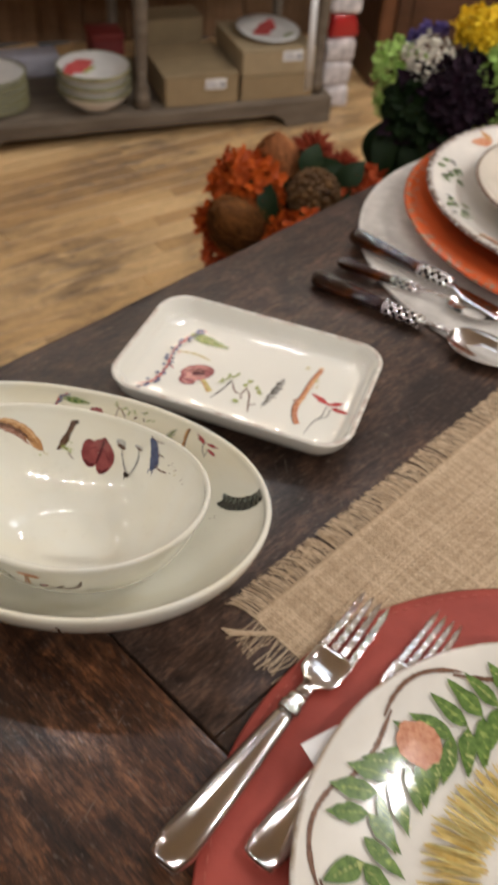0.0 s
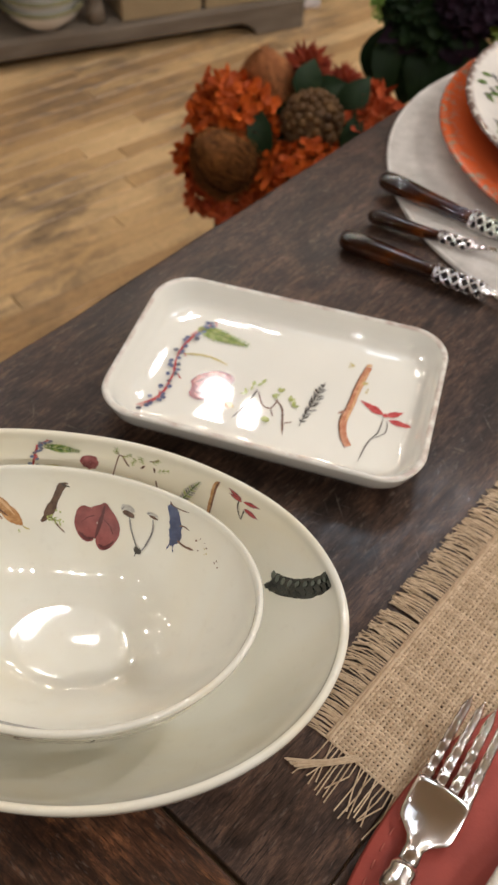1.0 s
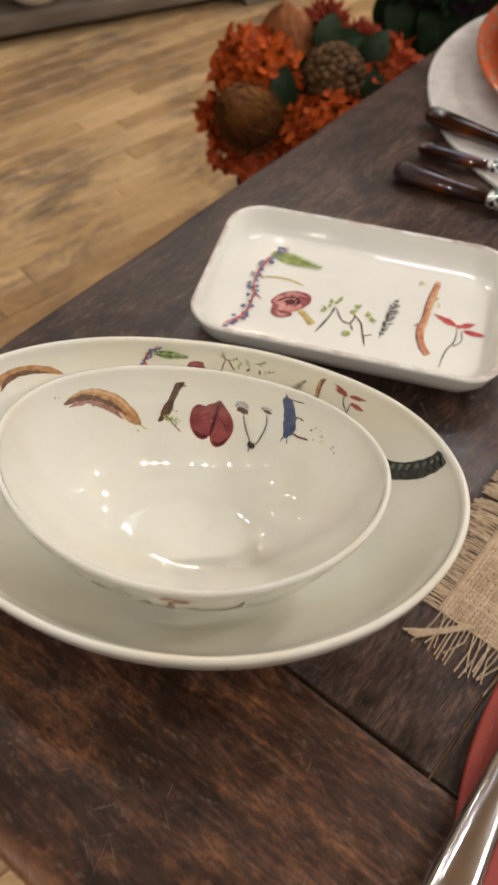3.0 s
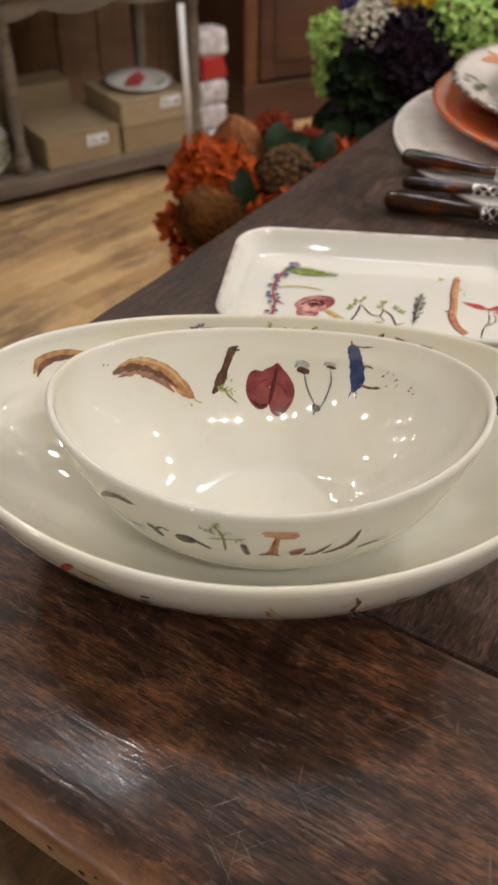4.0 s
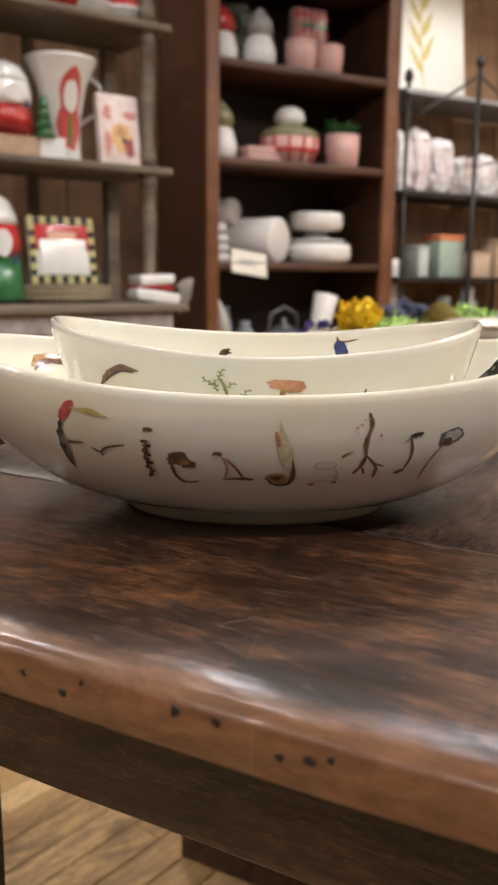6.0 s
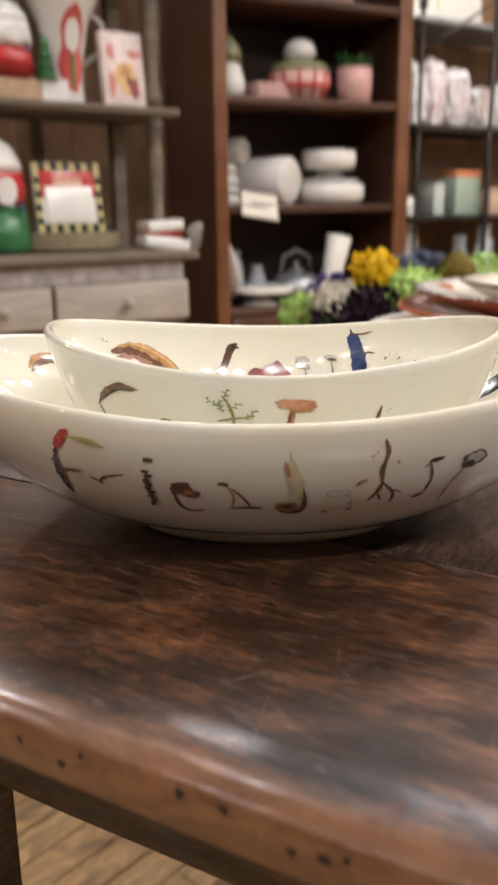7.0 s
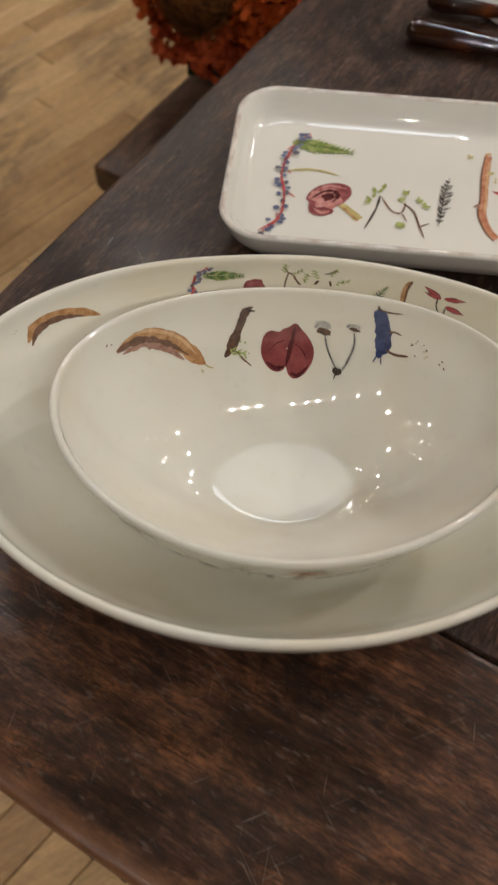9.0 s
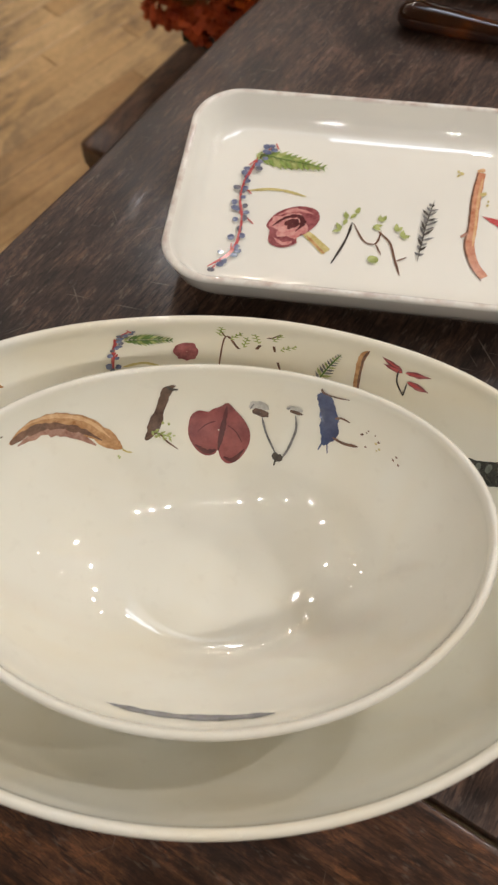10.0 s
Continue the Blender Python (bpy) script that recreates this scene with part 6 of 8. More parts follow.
def orange_bouquet():
    o, rt, up, bk = facing((0.050, 1.185, 0.580), (-0.011, 0.2, 1.154))
    b = thing("orange_bouquet", Matrix.Translation((0.050, 1.185, 0.435)), "bouquet of orange and rust artificial flowers on the bench", "bouquet")
    base = Vector((0.050, 1.185, 0.435))

    def at(x, y, z=0.0):
        return o + rt * x + up * y + bk * z - base

    vase(b, 0.06, 0.10, (0, 0, 0), vase_clay)
    protea("protea", b, at(-0.072, -0.036, 0.045), 0.043, at(-0.55, 0.35, 0.6) - at(0, 0, 0), brown_bristle, 2, label="brown pincushion flower head")
    protea("protea", b, at(-0.034, 0.054, -0.01), 0.037, at(-0.1, 0.8, 0.3) - at(0, 0, 0), rust_bristle, 3, label="rust brown pincushion flower head")
    cone("seed_cone", b, at(0.026, 0.018, 0.030), 0.039, tuple(bk), cone_brown, 4, "bumpy brown seed cone")
    hydrangea("hydrangea", b, at(0.022, -0.048, 0.036), 0.054, orange_petal, 5, 330, 0.0145, up=tuple(bk), label="rust orange hydrangea head")
    hydrangea("hydrangea", b, at(-0.072, 0.022, 0.020), 0.046, orange_petal, 6, 260, 0.0150, up=tuple(bk), label="orange hydrangea head")
    hydrangea("hydrangea", b, at(-0.048, -0.082, 0.008), 0.040, rust_petal, 7, 180, 0.0140, up=tuple(bk), label="rust orange hydrangea head")
    hydrangea("hydrangea", b, at(-0.114, -0.034, -0.01), 0.026, orange_petal, 8, 90, 0.0120, up=tuple(bk))
    hydrangea("hydrangea", b, at(0.096, 0.024, -0.005), 0.042, rust_petal, 9, 210, 0.0130, up=tuple(bk), label="rust orange hydrangea head")
    hydrangea("hydrangea", b, at(-0.098, -0.075, -0.01), 0.026, rust_petal, 10, 100, 0.0120, up=tuple(bk))
    hydrangea("hydrangea", b, at(0.112, -0.012, -0.03), 0.038, orange_petal, 11, 150, 0.0130, up=tuple(bk))
    spiky("celosia", b, at(0.016, 0.078, -0.02), 0.036, at(0, 0.9, 0.3) - at(0, 0, 0), red_spike, 12, label="dark red plume flower")
    spiky("celosia", b, at(0.060, 0.060, -0.02), 0.032, at(0.3, 0.8, 0.3) - at(0, 0, 0), red_spike, 13)
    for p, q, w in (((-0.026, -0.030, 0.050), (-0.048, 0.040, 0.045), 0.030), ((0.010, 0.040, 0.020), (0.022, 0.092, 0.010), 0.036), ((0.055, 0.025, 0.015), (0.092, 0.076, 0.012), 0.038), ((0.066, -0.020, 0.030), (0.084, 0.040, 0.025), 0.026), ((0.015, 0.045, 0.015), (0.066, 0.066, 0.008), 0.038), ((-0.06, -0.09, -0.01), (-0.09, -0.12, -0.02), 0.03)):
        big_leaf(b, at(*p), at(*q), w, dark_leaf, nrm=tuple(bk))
    # one lumpy near-black ball closes the gaps behind the heads
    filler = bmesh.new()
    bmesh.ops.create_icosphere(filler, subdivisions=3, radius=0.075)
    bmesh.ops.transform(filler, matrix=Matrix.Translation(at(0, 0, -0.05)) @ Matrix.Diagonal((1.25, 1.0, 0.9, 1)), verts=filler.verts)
    part("filler", worn(filler, 0.012, 30, 1, 0.012), dark_leaf, b, "near-black green lump behind the flower heads")


def green_bouquet():
    o, rt, up, bk = facing((0.285, 1.375, 0.705), (-0.141, 0.115, 0.956))
    base = Vector((0.30, 1.40, 0.435))
    b = thing("green_bouquet", Matrix.Translation(base), "bouquet of lime, white, yellow and purple artificial flowers", "bouquet")

    def at(x, y, z=0.0):
        return o + rt * x + up * y + bk * z - base

    vase(b, 0.050, 0.13, (0, 0, 0), vase_clay)
    hydrangea("hydrangea", b, at(-0.100, 0.010, 0.0), 0.040, lime_petal, 21, 200, up=tuple(bk), label="lime green hydrangea head")
    hydrangea("hydrangea", b, at(-0.098, -0.045, -0.02), 0.034, lime_petal, 22, 160, up=tuple(bk))
    hydrangea("hydrangea", b, at(-0.052, 0.032, 0.030), 0.038, white_petal, 23, 190, 0.006, up=tuple(bk), label="cream white flower cluster")
    hydrangea("chrysanthemum", b, at(0.008, 0.082, 0.010), 0.034, yellow_petal, 24, 230, 0.008, up=(0, 0, 1), label="yellow chrysanthemum head")
    hydrangea("hydrangea", b, at(0.076, 0.036, 0.015), 0.055, lime_petal, 25, 320, up=tuple(bk), label="lime green hydrangea head")
    hydrangea("hydrangea", b, at(0.060, -0.030, 0.0), 0.045, lime_petal, 26, 220, up=tuple(bk))
    hydrangea("hydrangea", b, at(0.190, 0.070, -0.03), 0.048, lime_petal, 27, 220, up=tuple(bk))
    protea("protea", b, at(0.138, 0.068, 0.0), 0.034, (0, 0, 1), olive_bristle, 28, 1100, "olive pincushion flower head")
    hydrangea("chrysanthemum", b, at(0.158, 0.048, 0.02), 0.022, yellow_petal, 29, 120, 0.007, up=tuple(bk))
    for k, (x, y, z) in enumerate(((0.050, 0.094, -0.03), (0.082, 0.104, -0.04), (0.108, 0.100, -0.06), (0.070, 0.080, -0.01))):
        spiky("blue_thistle", b, at(x, y, z), 0.022, (0, 0, 1), blue_thistle, 30 + k, 110, "grey-blue thistle head" if k == 0 else "")
    for k, (x, y) in enumerate(((-0.086, 0.052), (-0.072, 0.066), (-0.050, 0.070))):
        hydrangea("violet_sprig", b, at(x, y, 0.0), 0.010, violet_petal, 40 + k, 50, 0.005, up=(0, 0, 1))
    hydrangea("cockscomb", b, at(0.004, -0.004, 0.030), 0.056, purple_leaf, 51, 420, 0.016, up=tuple(bk), label="near-black purple ruffled flower head")
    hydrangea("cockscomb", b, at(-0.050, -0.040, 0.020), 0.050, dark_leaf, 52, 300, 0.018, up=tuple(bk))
    rnd = random.Random(8)
    for k in range(24):
        a = rnd.uniform(0, 6.28)
        r = rnd.uniform(0.0, 0.05)
        p = at(-0.030 + r * math.cos(a), -0.035 + r * math.sin(a), 0.02)
        q = at(-0.030 + (r + 0.045) * math.cos(a), -0.045 + (r + 0.045) * math.sin(a), 0.035 + rnd.uniform(-0.02, 0.03))
        big_leaf(b, p, q, rnd.uniform(0.035, 0.055), purple_leaf if k % 3 else dark_leaf, nrm=tuple(bk))
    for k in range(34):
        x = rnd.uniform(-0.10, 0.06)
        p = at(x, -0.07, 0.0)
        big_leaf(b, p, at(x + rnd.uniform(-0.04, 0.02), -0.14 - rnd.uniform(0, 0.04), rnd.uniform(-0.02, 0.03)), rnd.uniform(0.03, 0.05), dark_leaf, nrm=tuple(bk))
    # a solid near-black lump behind this bunch, as in the orange one
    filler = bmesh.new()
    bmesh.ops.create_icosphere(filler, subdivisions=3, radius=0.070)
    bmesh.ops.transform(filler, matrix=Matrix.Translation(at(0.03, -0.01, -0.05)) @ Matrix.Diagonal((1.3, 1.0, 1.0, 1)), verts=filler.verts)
    part("filler", worn(filler, 0.014, 30, 2, 0.014), dark_leaf, b, "near-black green lump behind the flower heads")


orange_bouquet()
green_bouquet()

# ---------------------------------------------------------------- hutch and what it holds
HW = 1.24


def at_hutch(x, y, z, rz=0):
    return HUTCH @ Matrix.Translation((x, y, z)) @ Matrix.Rotation(radians(rz), 4, "Z")


def scallop(x0, x1, z_top, depth, waves, y0, y1):
    """A hanging apron with a waved lower edge."""
    n = 48
    pts = [(x1, z_top), (x0, z_top)]
    for i in range(n + 1):
        u = i / n
        pts.append((x0 + (x1 - x0) * u, z_top - depth * (0.45 + 0.55 * abs(math.sin(math.pi * waves * u)) ** 0.7)))
    bm = bmesh.new()
    a = [bm.verts.new((x, y0, z)) for x, z in pts]
    b = [bm.verts.new((x, y1, z)) for x, z in pts]
    bm.faces.new(a[::-1])
    bm.faces.new(b)
    for i in range(len(pts)):
        j = (i + 1) % len(pts)
        bm.faces.new((a[i], a[j], b[j], b[i]))
    bmesh.ops.recalc_face_normals(bm, faces=bm.faces)
    return bm


def hutch():
    h = thing("hutch", HUTCH, "weathered grey wooden hutch with drawers and open shelves", "hutch")
    # plinth with bracket feet
    pts = [(0, 0.0), (0, 0.085), (-HW, 0.085), (-HW, 0.0), (-HW + 0.15, 0.0), (-HW + 0.165, 0.022), (-HW + 0.20, 0.040), (-0.20, 0.040), (-0.165, 0.022), (-0.15, 0.0)]
    bm = bmesh.new()
    a = [bm.verts.new((x, 0.0, z)) for x, z in pts]
    b = [bm.verts.new((x, 0.03, z)) for x, z in pts]
    bm.faces.new(a)
    bm.faces.new(b[::-1])
    for i in range(len(pts)):
        j = (i + 1) % len(pts)
        bm.faces.new((a[i], b[i], b[j], a[j]))
    bmesh.ops.recalc_face_normals(bm, faces=bm.faces)
    bmesh.ops.bevel(bm, geom=bm.edges[:], offset=0.003, segments=1, affect="EDGES")
    part("plinth", bm, grey_wood, h, smooth=False)
    part("plinth", box(-0.03, 0.0, 0.03, 0.42, 0, 0.085, 0.003), grey_wood, h, smooth=False)
    part("plinth", box(-HW, -HW + 0.03, 0.03, 0.42, 0, 0.085, 0.003), grey_wood, h, smooth=False)
    part("lower_shelf", box(-HW + 0.005, -0.005, 0.004, 0.42, 0.072, 0.092, 0.003), grey_wood, h, smooth=False)
    for x in (-0.051, -0.622, -HW + 0.051):
        for y in (0.035, 0.385):
            part("leg", turned_leg(0.445, 0.024), grey_wood, h, m=Matrix.Translation((x, y, 0.092)))
    part("drawer_case", box(-HW + 0.015, -0.012, 0.012, 0.41, 0.535, 0.735, 0.003), grey_wood, h, smooth=False)
    for x0, x1 in ((-0.455, -0.006), (-HW + 0.006, -0.785), (-0.772, -0.468)):
        d = part("drawer", box(x0, x1, -0.012, 0.02, 0.553, 0.672, 0.006, 3), pale_wood, h, "pale worn drawer front")
        part("knob", lathe([(0.008, 0), (0.007, 0.012), (0.015, 0.018), (0.017, 0.026), (0.013, 0.033), (0.004, 0.036)], 16), pale_wood, d, m=Matrix.Translation(((x0 + x1) / 2, -0.012, 0.613)) @ Matrix.Rotation(radians(90), 4, "X"))
    part("frieze", box(-HW + 0.02, -0.015, 0.004, 0.03, 0.675, 0.733, 0.002), plain("old_paint_frieze", (0.33, 0.29, 0.27), 0.7, vary=0.35, scale=22), h, smooth=False)
    part("apron", scallop(-HW + 0.08, -0.08, 0.537, 0.045, 5, 0.014, 0.034), grey_wood, h, smooth=False)
    part("desk_top", box(-HW - 0.03, 0.030, -0.025, 0.43, 0.735, 0.762, 0.007, 3), grey_wood, h)
    for z in (1.19, 1.62, 2.04):
        part("shelf", box(-HW - 0.02, 0.043, 0.09, 0.43, z - 0.024, z, 0.006, 2), grey_wood, h)
    levels = [(0.762, 1.166), (1.19, 1.596), (1.62, 2.016)]
    for z0, z1 in levels:
        for x in (-0.030, -HW + 0.030):
            part("post", turned_leg(z1 - z0, 0.027), grey_wood, h, m=Matrix.Translation((x, 0.13, z0)))
            part("post", box(x - 0.022, x + 0.022, 0.375, 0.415, z0, z1, 0.003), grey_wood, h, smooth=False)
    for x in (-0.30, -0.62, -0.94):
        part("back_slat", box(x - 0.02, x + 0.02, 0.418, 0.43, 0.762, 2.016), grey_wood, h, smooth=False)
    part("back_rail", box(-HW, 0, 0.405, 0.43, 0.80, 0.86), grey_wood, h, smooth=False)


hutch()

kraft = plain("kraft_card", (0.27, 0.195, 0.105), 0.75, vary=0.12, scale=15, bump=0.1)
kraft2 = plain("pale_kraft_card", (0.33, 0.25, 0.145), 0.75, vary=0.12, scale=15)
paper = plain("white_paper", (0.72, 0.70, 0.68), 0.7, vary=0.06)
print_bar = plain("grey_print", (0.22, 0.22, 0.24), 0.7)
red_glaze = plain("red_glaze", (0.42, 0.025, 0.025), 0.18, vary=0.2, scale=20, Coat_Weight=0.4)
white_glaze = plain("white_glaze", (0.70, 0.68, 0.64), 0.2, vary=0.08, scale=15, Coat_Weight=0.3)
green_glaze = plain("green_glaze", (0.04, 0.15, 0.055), 0.2, vary=0.25, scale=20)
pink_glaze = plain("pink_glaze", (0.60, 0.36, 0.32), 0.3, vary=0.12, scale=20)
black_glaze = plain("black_glaze", (0.016, 0.026, 0.018), 0.25)
gold_paint = plain("yellow_paint", (0.42, 0.36, 0.15), 0.35)
peach = plain("peach_glaze", (0.62, 0.36, 0.24), 0.3)
moss_glaze = plain("moss_rim", (0.20, 0.19, 0.10), 0.35, vary=0.3)
wicker = plain("wicker", (0.24, 0.19, 0.115), 0.8, vary=0.45, scale=120, bump=0.6)


def card_box(m, w, d, h, label, tag=True, tone=None):
    b = thing("cardboard_box", m, label, "box", "boxes on the low shelf")
    body = part("body", box(-w / 2, w / 2, 0, d, 0, h, 0.003, 1), tone or kraft, b, smooth=False)
    part("lid_flap", box(-w / 2 - 0.001, w / 2 + 0.001, -0.001, d / 2 - 0.001, h, h + 0.003), tone or kraft, b, smooth=False)
    part("lid_flap", box(-w / 2 - 0.001, w / 2 + 0.001, d / 2 + 0.001, d, h, h + 0.003), tone or kraft, b, smooth=False)
    if tag:
        s = part("sticker", box(0.01, 0.075, -0.0035, -0.0005, 0.55 * h, 0.55 * h + 0.030), paper, b, "white printed price sticker", smooth=False)
        for k in range(3):
            part("print_line", box(0.014, 0.05 - 0.006 * k, -0.0042, -0.0034, 0.55 * h + 0.006 + 0.008 * k, 0.55 * h + 0.009 + 0.008 * k), print_bar, s, smooth=False)
        part("barcode", box(0.055, 0.070, -0.0042, -0.0034, 0.55 * h + 0.006, 0.55 * h + 0.020), print_bar, s, smooth=False)
    return b


Z0 = 0.092
card_box(at_hutch(-0.440, 0.008, Z0), 0.232, 0.26, 0.088, "flat brown cardboard box with a white sticker")
card_box(at_hutch(-0.192, 0.008, Z0), 0.240, 0.26, 0.072, "brown cardboard box under another box", tag=False)
card_box(at_hutch(-0.192, 0.010, Z0 + 0.0755), 0.240, 0.26, 0.070, "brown cardboard box with a sticker, stacked on another", tone=kraft2)
card_box(at_hutch(-0.445, 0.30, Z0 + 0.0), 0.20, 0.11, 0.15, "brown cardboard box at the back of the shelf", tag=False)


def painted_dish(m, r, label, name="round_platter"):
    d = thing(name, m, label, "platter")
    part("body", lathe([(0.5 * r, 0), (0.6 * r, 0.003), (r, 0.018), (r, 0.021), (0.62 * r, 0.008), (0.02, 0.007)], 40), white_glaze, d)
    mo = Motif(radial(lambda q: 0.0080 + (0.013 * max(0.0, (q - 0.62 * r) / (0.38 * r))) + 0.0006), 2 * r, 2 * r, 3)
    mo.blob(0.05, 0.12, 0.55 * r, 0.26 * r, "red", 25, 0.2).blob(-0.12, 0.0, 0.3 * r, 0.16 * r, "red", -30, 0.2).blob(0.2, -0.25, 0.2 * r, 0.1 * r, "moss", 0, 0.3).done("painted_patch", d, "painted red and green shapes")
    return d


painted_dish(at_hutch(-0.187, 0.135, Z0 + 0.150, 20) @ Matrix.Rotation(radians(4), 4, "X"), 0.10, "white platter painted with red shapes, on stacked boxes")


def stacked_bowl(m, r, label, red):
    b = thing("soup_bowl", m, label, "bowl", "bowls stacked on the low shelf")
    part("body", lathe([(0.45 * r, 0), (0.5 * r, 0.0), (0.55 * r, 0.006), (0.85 * r, 0.03), (r, 0.062), (r, 0.066), (0.96 * r, 0.064), (0.8 * r, 0.034), (0.5 * r, 0.011), (0.02, 0.010)], 44), white_glaze, b)
    part("rim_band", lathe([(r + 0.0008, 0.055), (r + 0.0012, 0.062), (r + 0.0004, 0.0672), (0.965 * r, 0.0652)], 44, (False, False)), moss_glaze, b, "dark green painted rim band")
    if red:
        mo = Motif(lambda x, y, up: Vector((x, 0.75 * r * math.cos(min(1.4, abs(x) / r)) - 0.012 + 0.45 * y, 0.034 + 0.9 * y + 0.0 * x)), 1.2 * r, 0.05, 3)
        mo.blob(-0.1, 0.1, 0.5 * r, 0.018, "red", 0, 0.2).blob(0.25, -0.25, 0.25 * r, 0.008, "moss", 0, 0.3).done("painted_patch", b, "painted red patch inside")
    return b


for k in range(3):
    stacked_bowl(at_hutch(-0.755, 0.075, Z0 + 0.028 * k, 12 * k), 0.108, "white soup bowl with a dark rim, in a stack" if k < 2 else "white soup bowl with a red painted inside, top of a stack", k == 2)


def stacked_plate(m, r, label):
    p = thing("side_plate", m, label, "plate", "plates stacked on the low shelf")
    part("body", lathe([(0.55 * r, 0), (0.62 * r, 0.0), (0.9 * r, 0.010), (r, 0.014), (r, 0.0165), (0.9 * r, 0.0135), (0.6 * r, 0.004), (0.02, 0.0035)], 36), white_glaze, p)
    part("rim_band", lathe([(r + 0.0008, 0.0125), (r + 0.001, 0.0172), (0.94 * r, 0.0160)], 36, (False, False)), moss_glaze, p, "mossy brown rim band")
    return p


for k in range(9):
    stacked_plate(at_hutch(-1.05 + random.uniform(-0.003, 0.003), 0.13 + random.uniform(-0.003, 0.003), Z0 + 0.0105 * k), 0.105, "side plate with a mossy rim, in a stack")
bar = thing("tissue_stack", at_hutch(-0.93, 0.30, Z0), "folded pale grey tissue paper stack", "paper")
part("paper_block", worn(box(-0.12, 0.12, 0, 0.08, 0, 0.07, 0.01, 2), 0.004, 30), plain("lilac_tissue", (0.38, 0.37, 0.42), 0.8), bar)
rb = thing("red_box", at_hutch(-0.66, 0.28, Z0), "dark red cardboard gift box", "box")
part("body", box(-0.05, 0.05, 0, 0.10, 0, 0.12, 0.004), plain("dark_red_card", (0.16, 0.02, 0.018), 0.6), rb)
part("lid", box(-0.052, 0.052, -0.002, 0.102, 0.105, 0.125, 0.003), plain("red_lid_card", (0.20, 0.025, 0.02), 0.6), rb)
ws = thing("paper_strip", at_hutch(-0.088, 0.006, 0.092) @ Matrix.Rotation(radians(-1.5), 4, "Y"), "narrow white paper strip hanging on the leg", "paper strip")
part("strip", worn(box(-0.011, 0.011, 0, 0.0015, 0.02, 0.39), 0.003, 18), paper, ws)


# plaque on its woven stand, on the desk top
def plaque():
    p = thing("square_plate", at_hutch(-0.33, 0.13, 0.822) @ Matrix.Rotation(radians(-8), 4, "X"), "square plate with a checked border, red arc and white face", "plate")
    s = 0.108
    part("body", prism(rounded(s, 0.006, 0.004, 4), 0, 0.20, 0.002), white_glaze, p)
    part("red_arc", box(-0.088, 0.088, -0.0085, -0.0058, 0.10, 0.180, 0.001), red_glaze, p, "red painted arc")
    part("peach_patch", box(-0.046, 0.046, -0.0105, -0.0082, 0.128, 0.158, 0.006), peach, p)
    part("white_patch", worn(prism([(-0.072, -0.0112), (0.072, -0.0112), (0.078, -0.0085), (-0.078, -0.0085)], 0.026, 0.134, 0.003), 0.004, 30, 2.0, 0.003), white_glaze, p, "white painted patch")
    n = 11
    for i in range(n):
        x = -s + (i + 0.5) * 2 * s / n
        for z in (0.012, 0.190):
            part("check", box(x - s / n * 0.92, x + s / n * 0.92, -0.009, -0.0055, z - 0.012, z + 0.012), black_glaze if i % 2 else gold_paint, p, smooth=False)
    for i in range(1, 9):
        z = 0.012 + i * 0.0198
        for x in (-s + 0.010, s - 0.010):
            part("check", box(x - 0.010, x + 0.010, -0.009, -0.0055, z - 0.0096, z + 0.0096), black_glaze if i % 2 else gold_paint, p, smooth=False)


plaque()
st = thing("woven_tray", at_hutch(-0.31, 0.20, 0.762), "oval woven wicker tray on the desk top", "tray")
part("body", lathe([(0.13, 0), (0.15, 0.004), (0.16, 0.03), (0.158, 0.055), (0.148, 0.055), (0.142, 0.012), (0.02, 0.010)], 40), wicker, st, m=Matrix.Diagonal((1.0, 0.75, 1, 1)))
for k in range(3):
    part("braid", lathe([(0.161, 0.012 + 0.016 * k), (0.166, 0.018 + 0.016 * k), (0.161, 0.024 + 0.016 * k)], 40, (False, False)), wicker, st, m=Matrix.Diagonal((1.0, 0.75, 1, 1)))


def gift():
    g = thing("napkin_bundle", at_hutch(-0.035, 0.06, 0.762, -8), "white and red folded napkin bundle on the desk corner", "napkins")
    for k, (mat, z) in enumerate(((white_glaze, 0.0), (red_glaze, 0.042), (white_glaze, 0.056))):
        bm = worn(box(-0.075 + 0.008 * k, 0.075 - 0.006 * k, 0, 0.11, z, z + (0.040 if k == 0 else 0.013 if k == 1 else 0.034), 0.008, 3), 0.006, 22, k * 3.0, 0.006)
        part("fold", bm, mat, g, m=Matrix.Rotation(radians(8 - 6 * k), 4, "Y"))
    part("clasp", box(0.052, 0.072, -0.004, 0.004, 0.03, 0.05, 0.003), black_glaze, g)


gift()


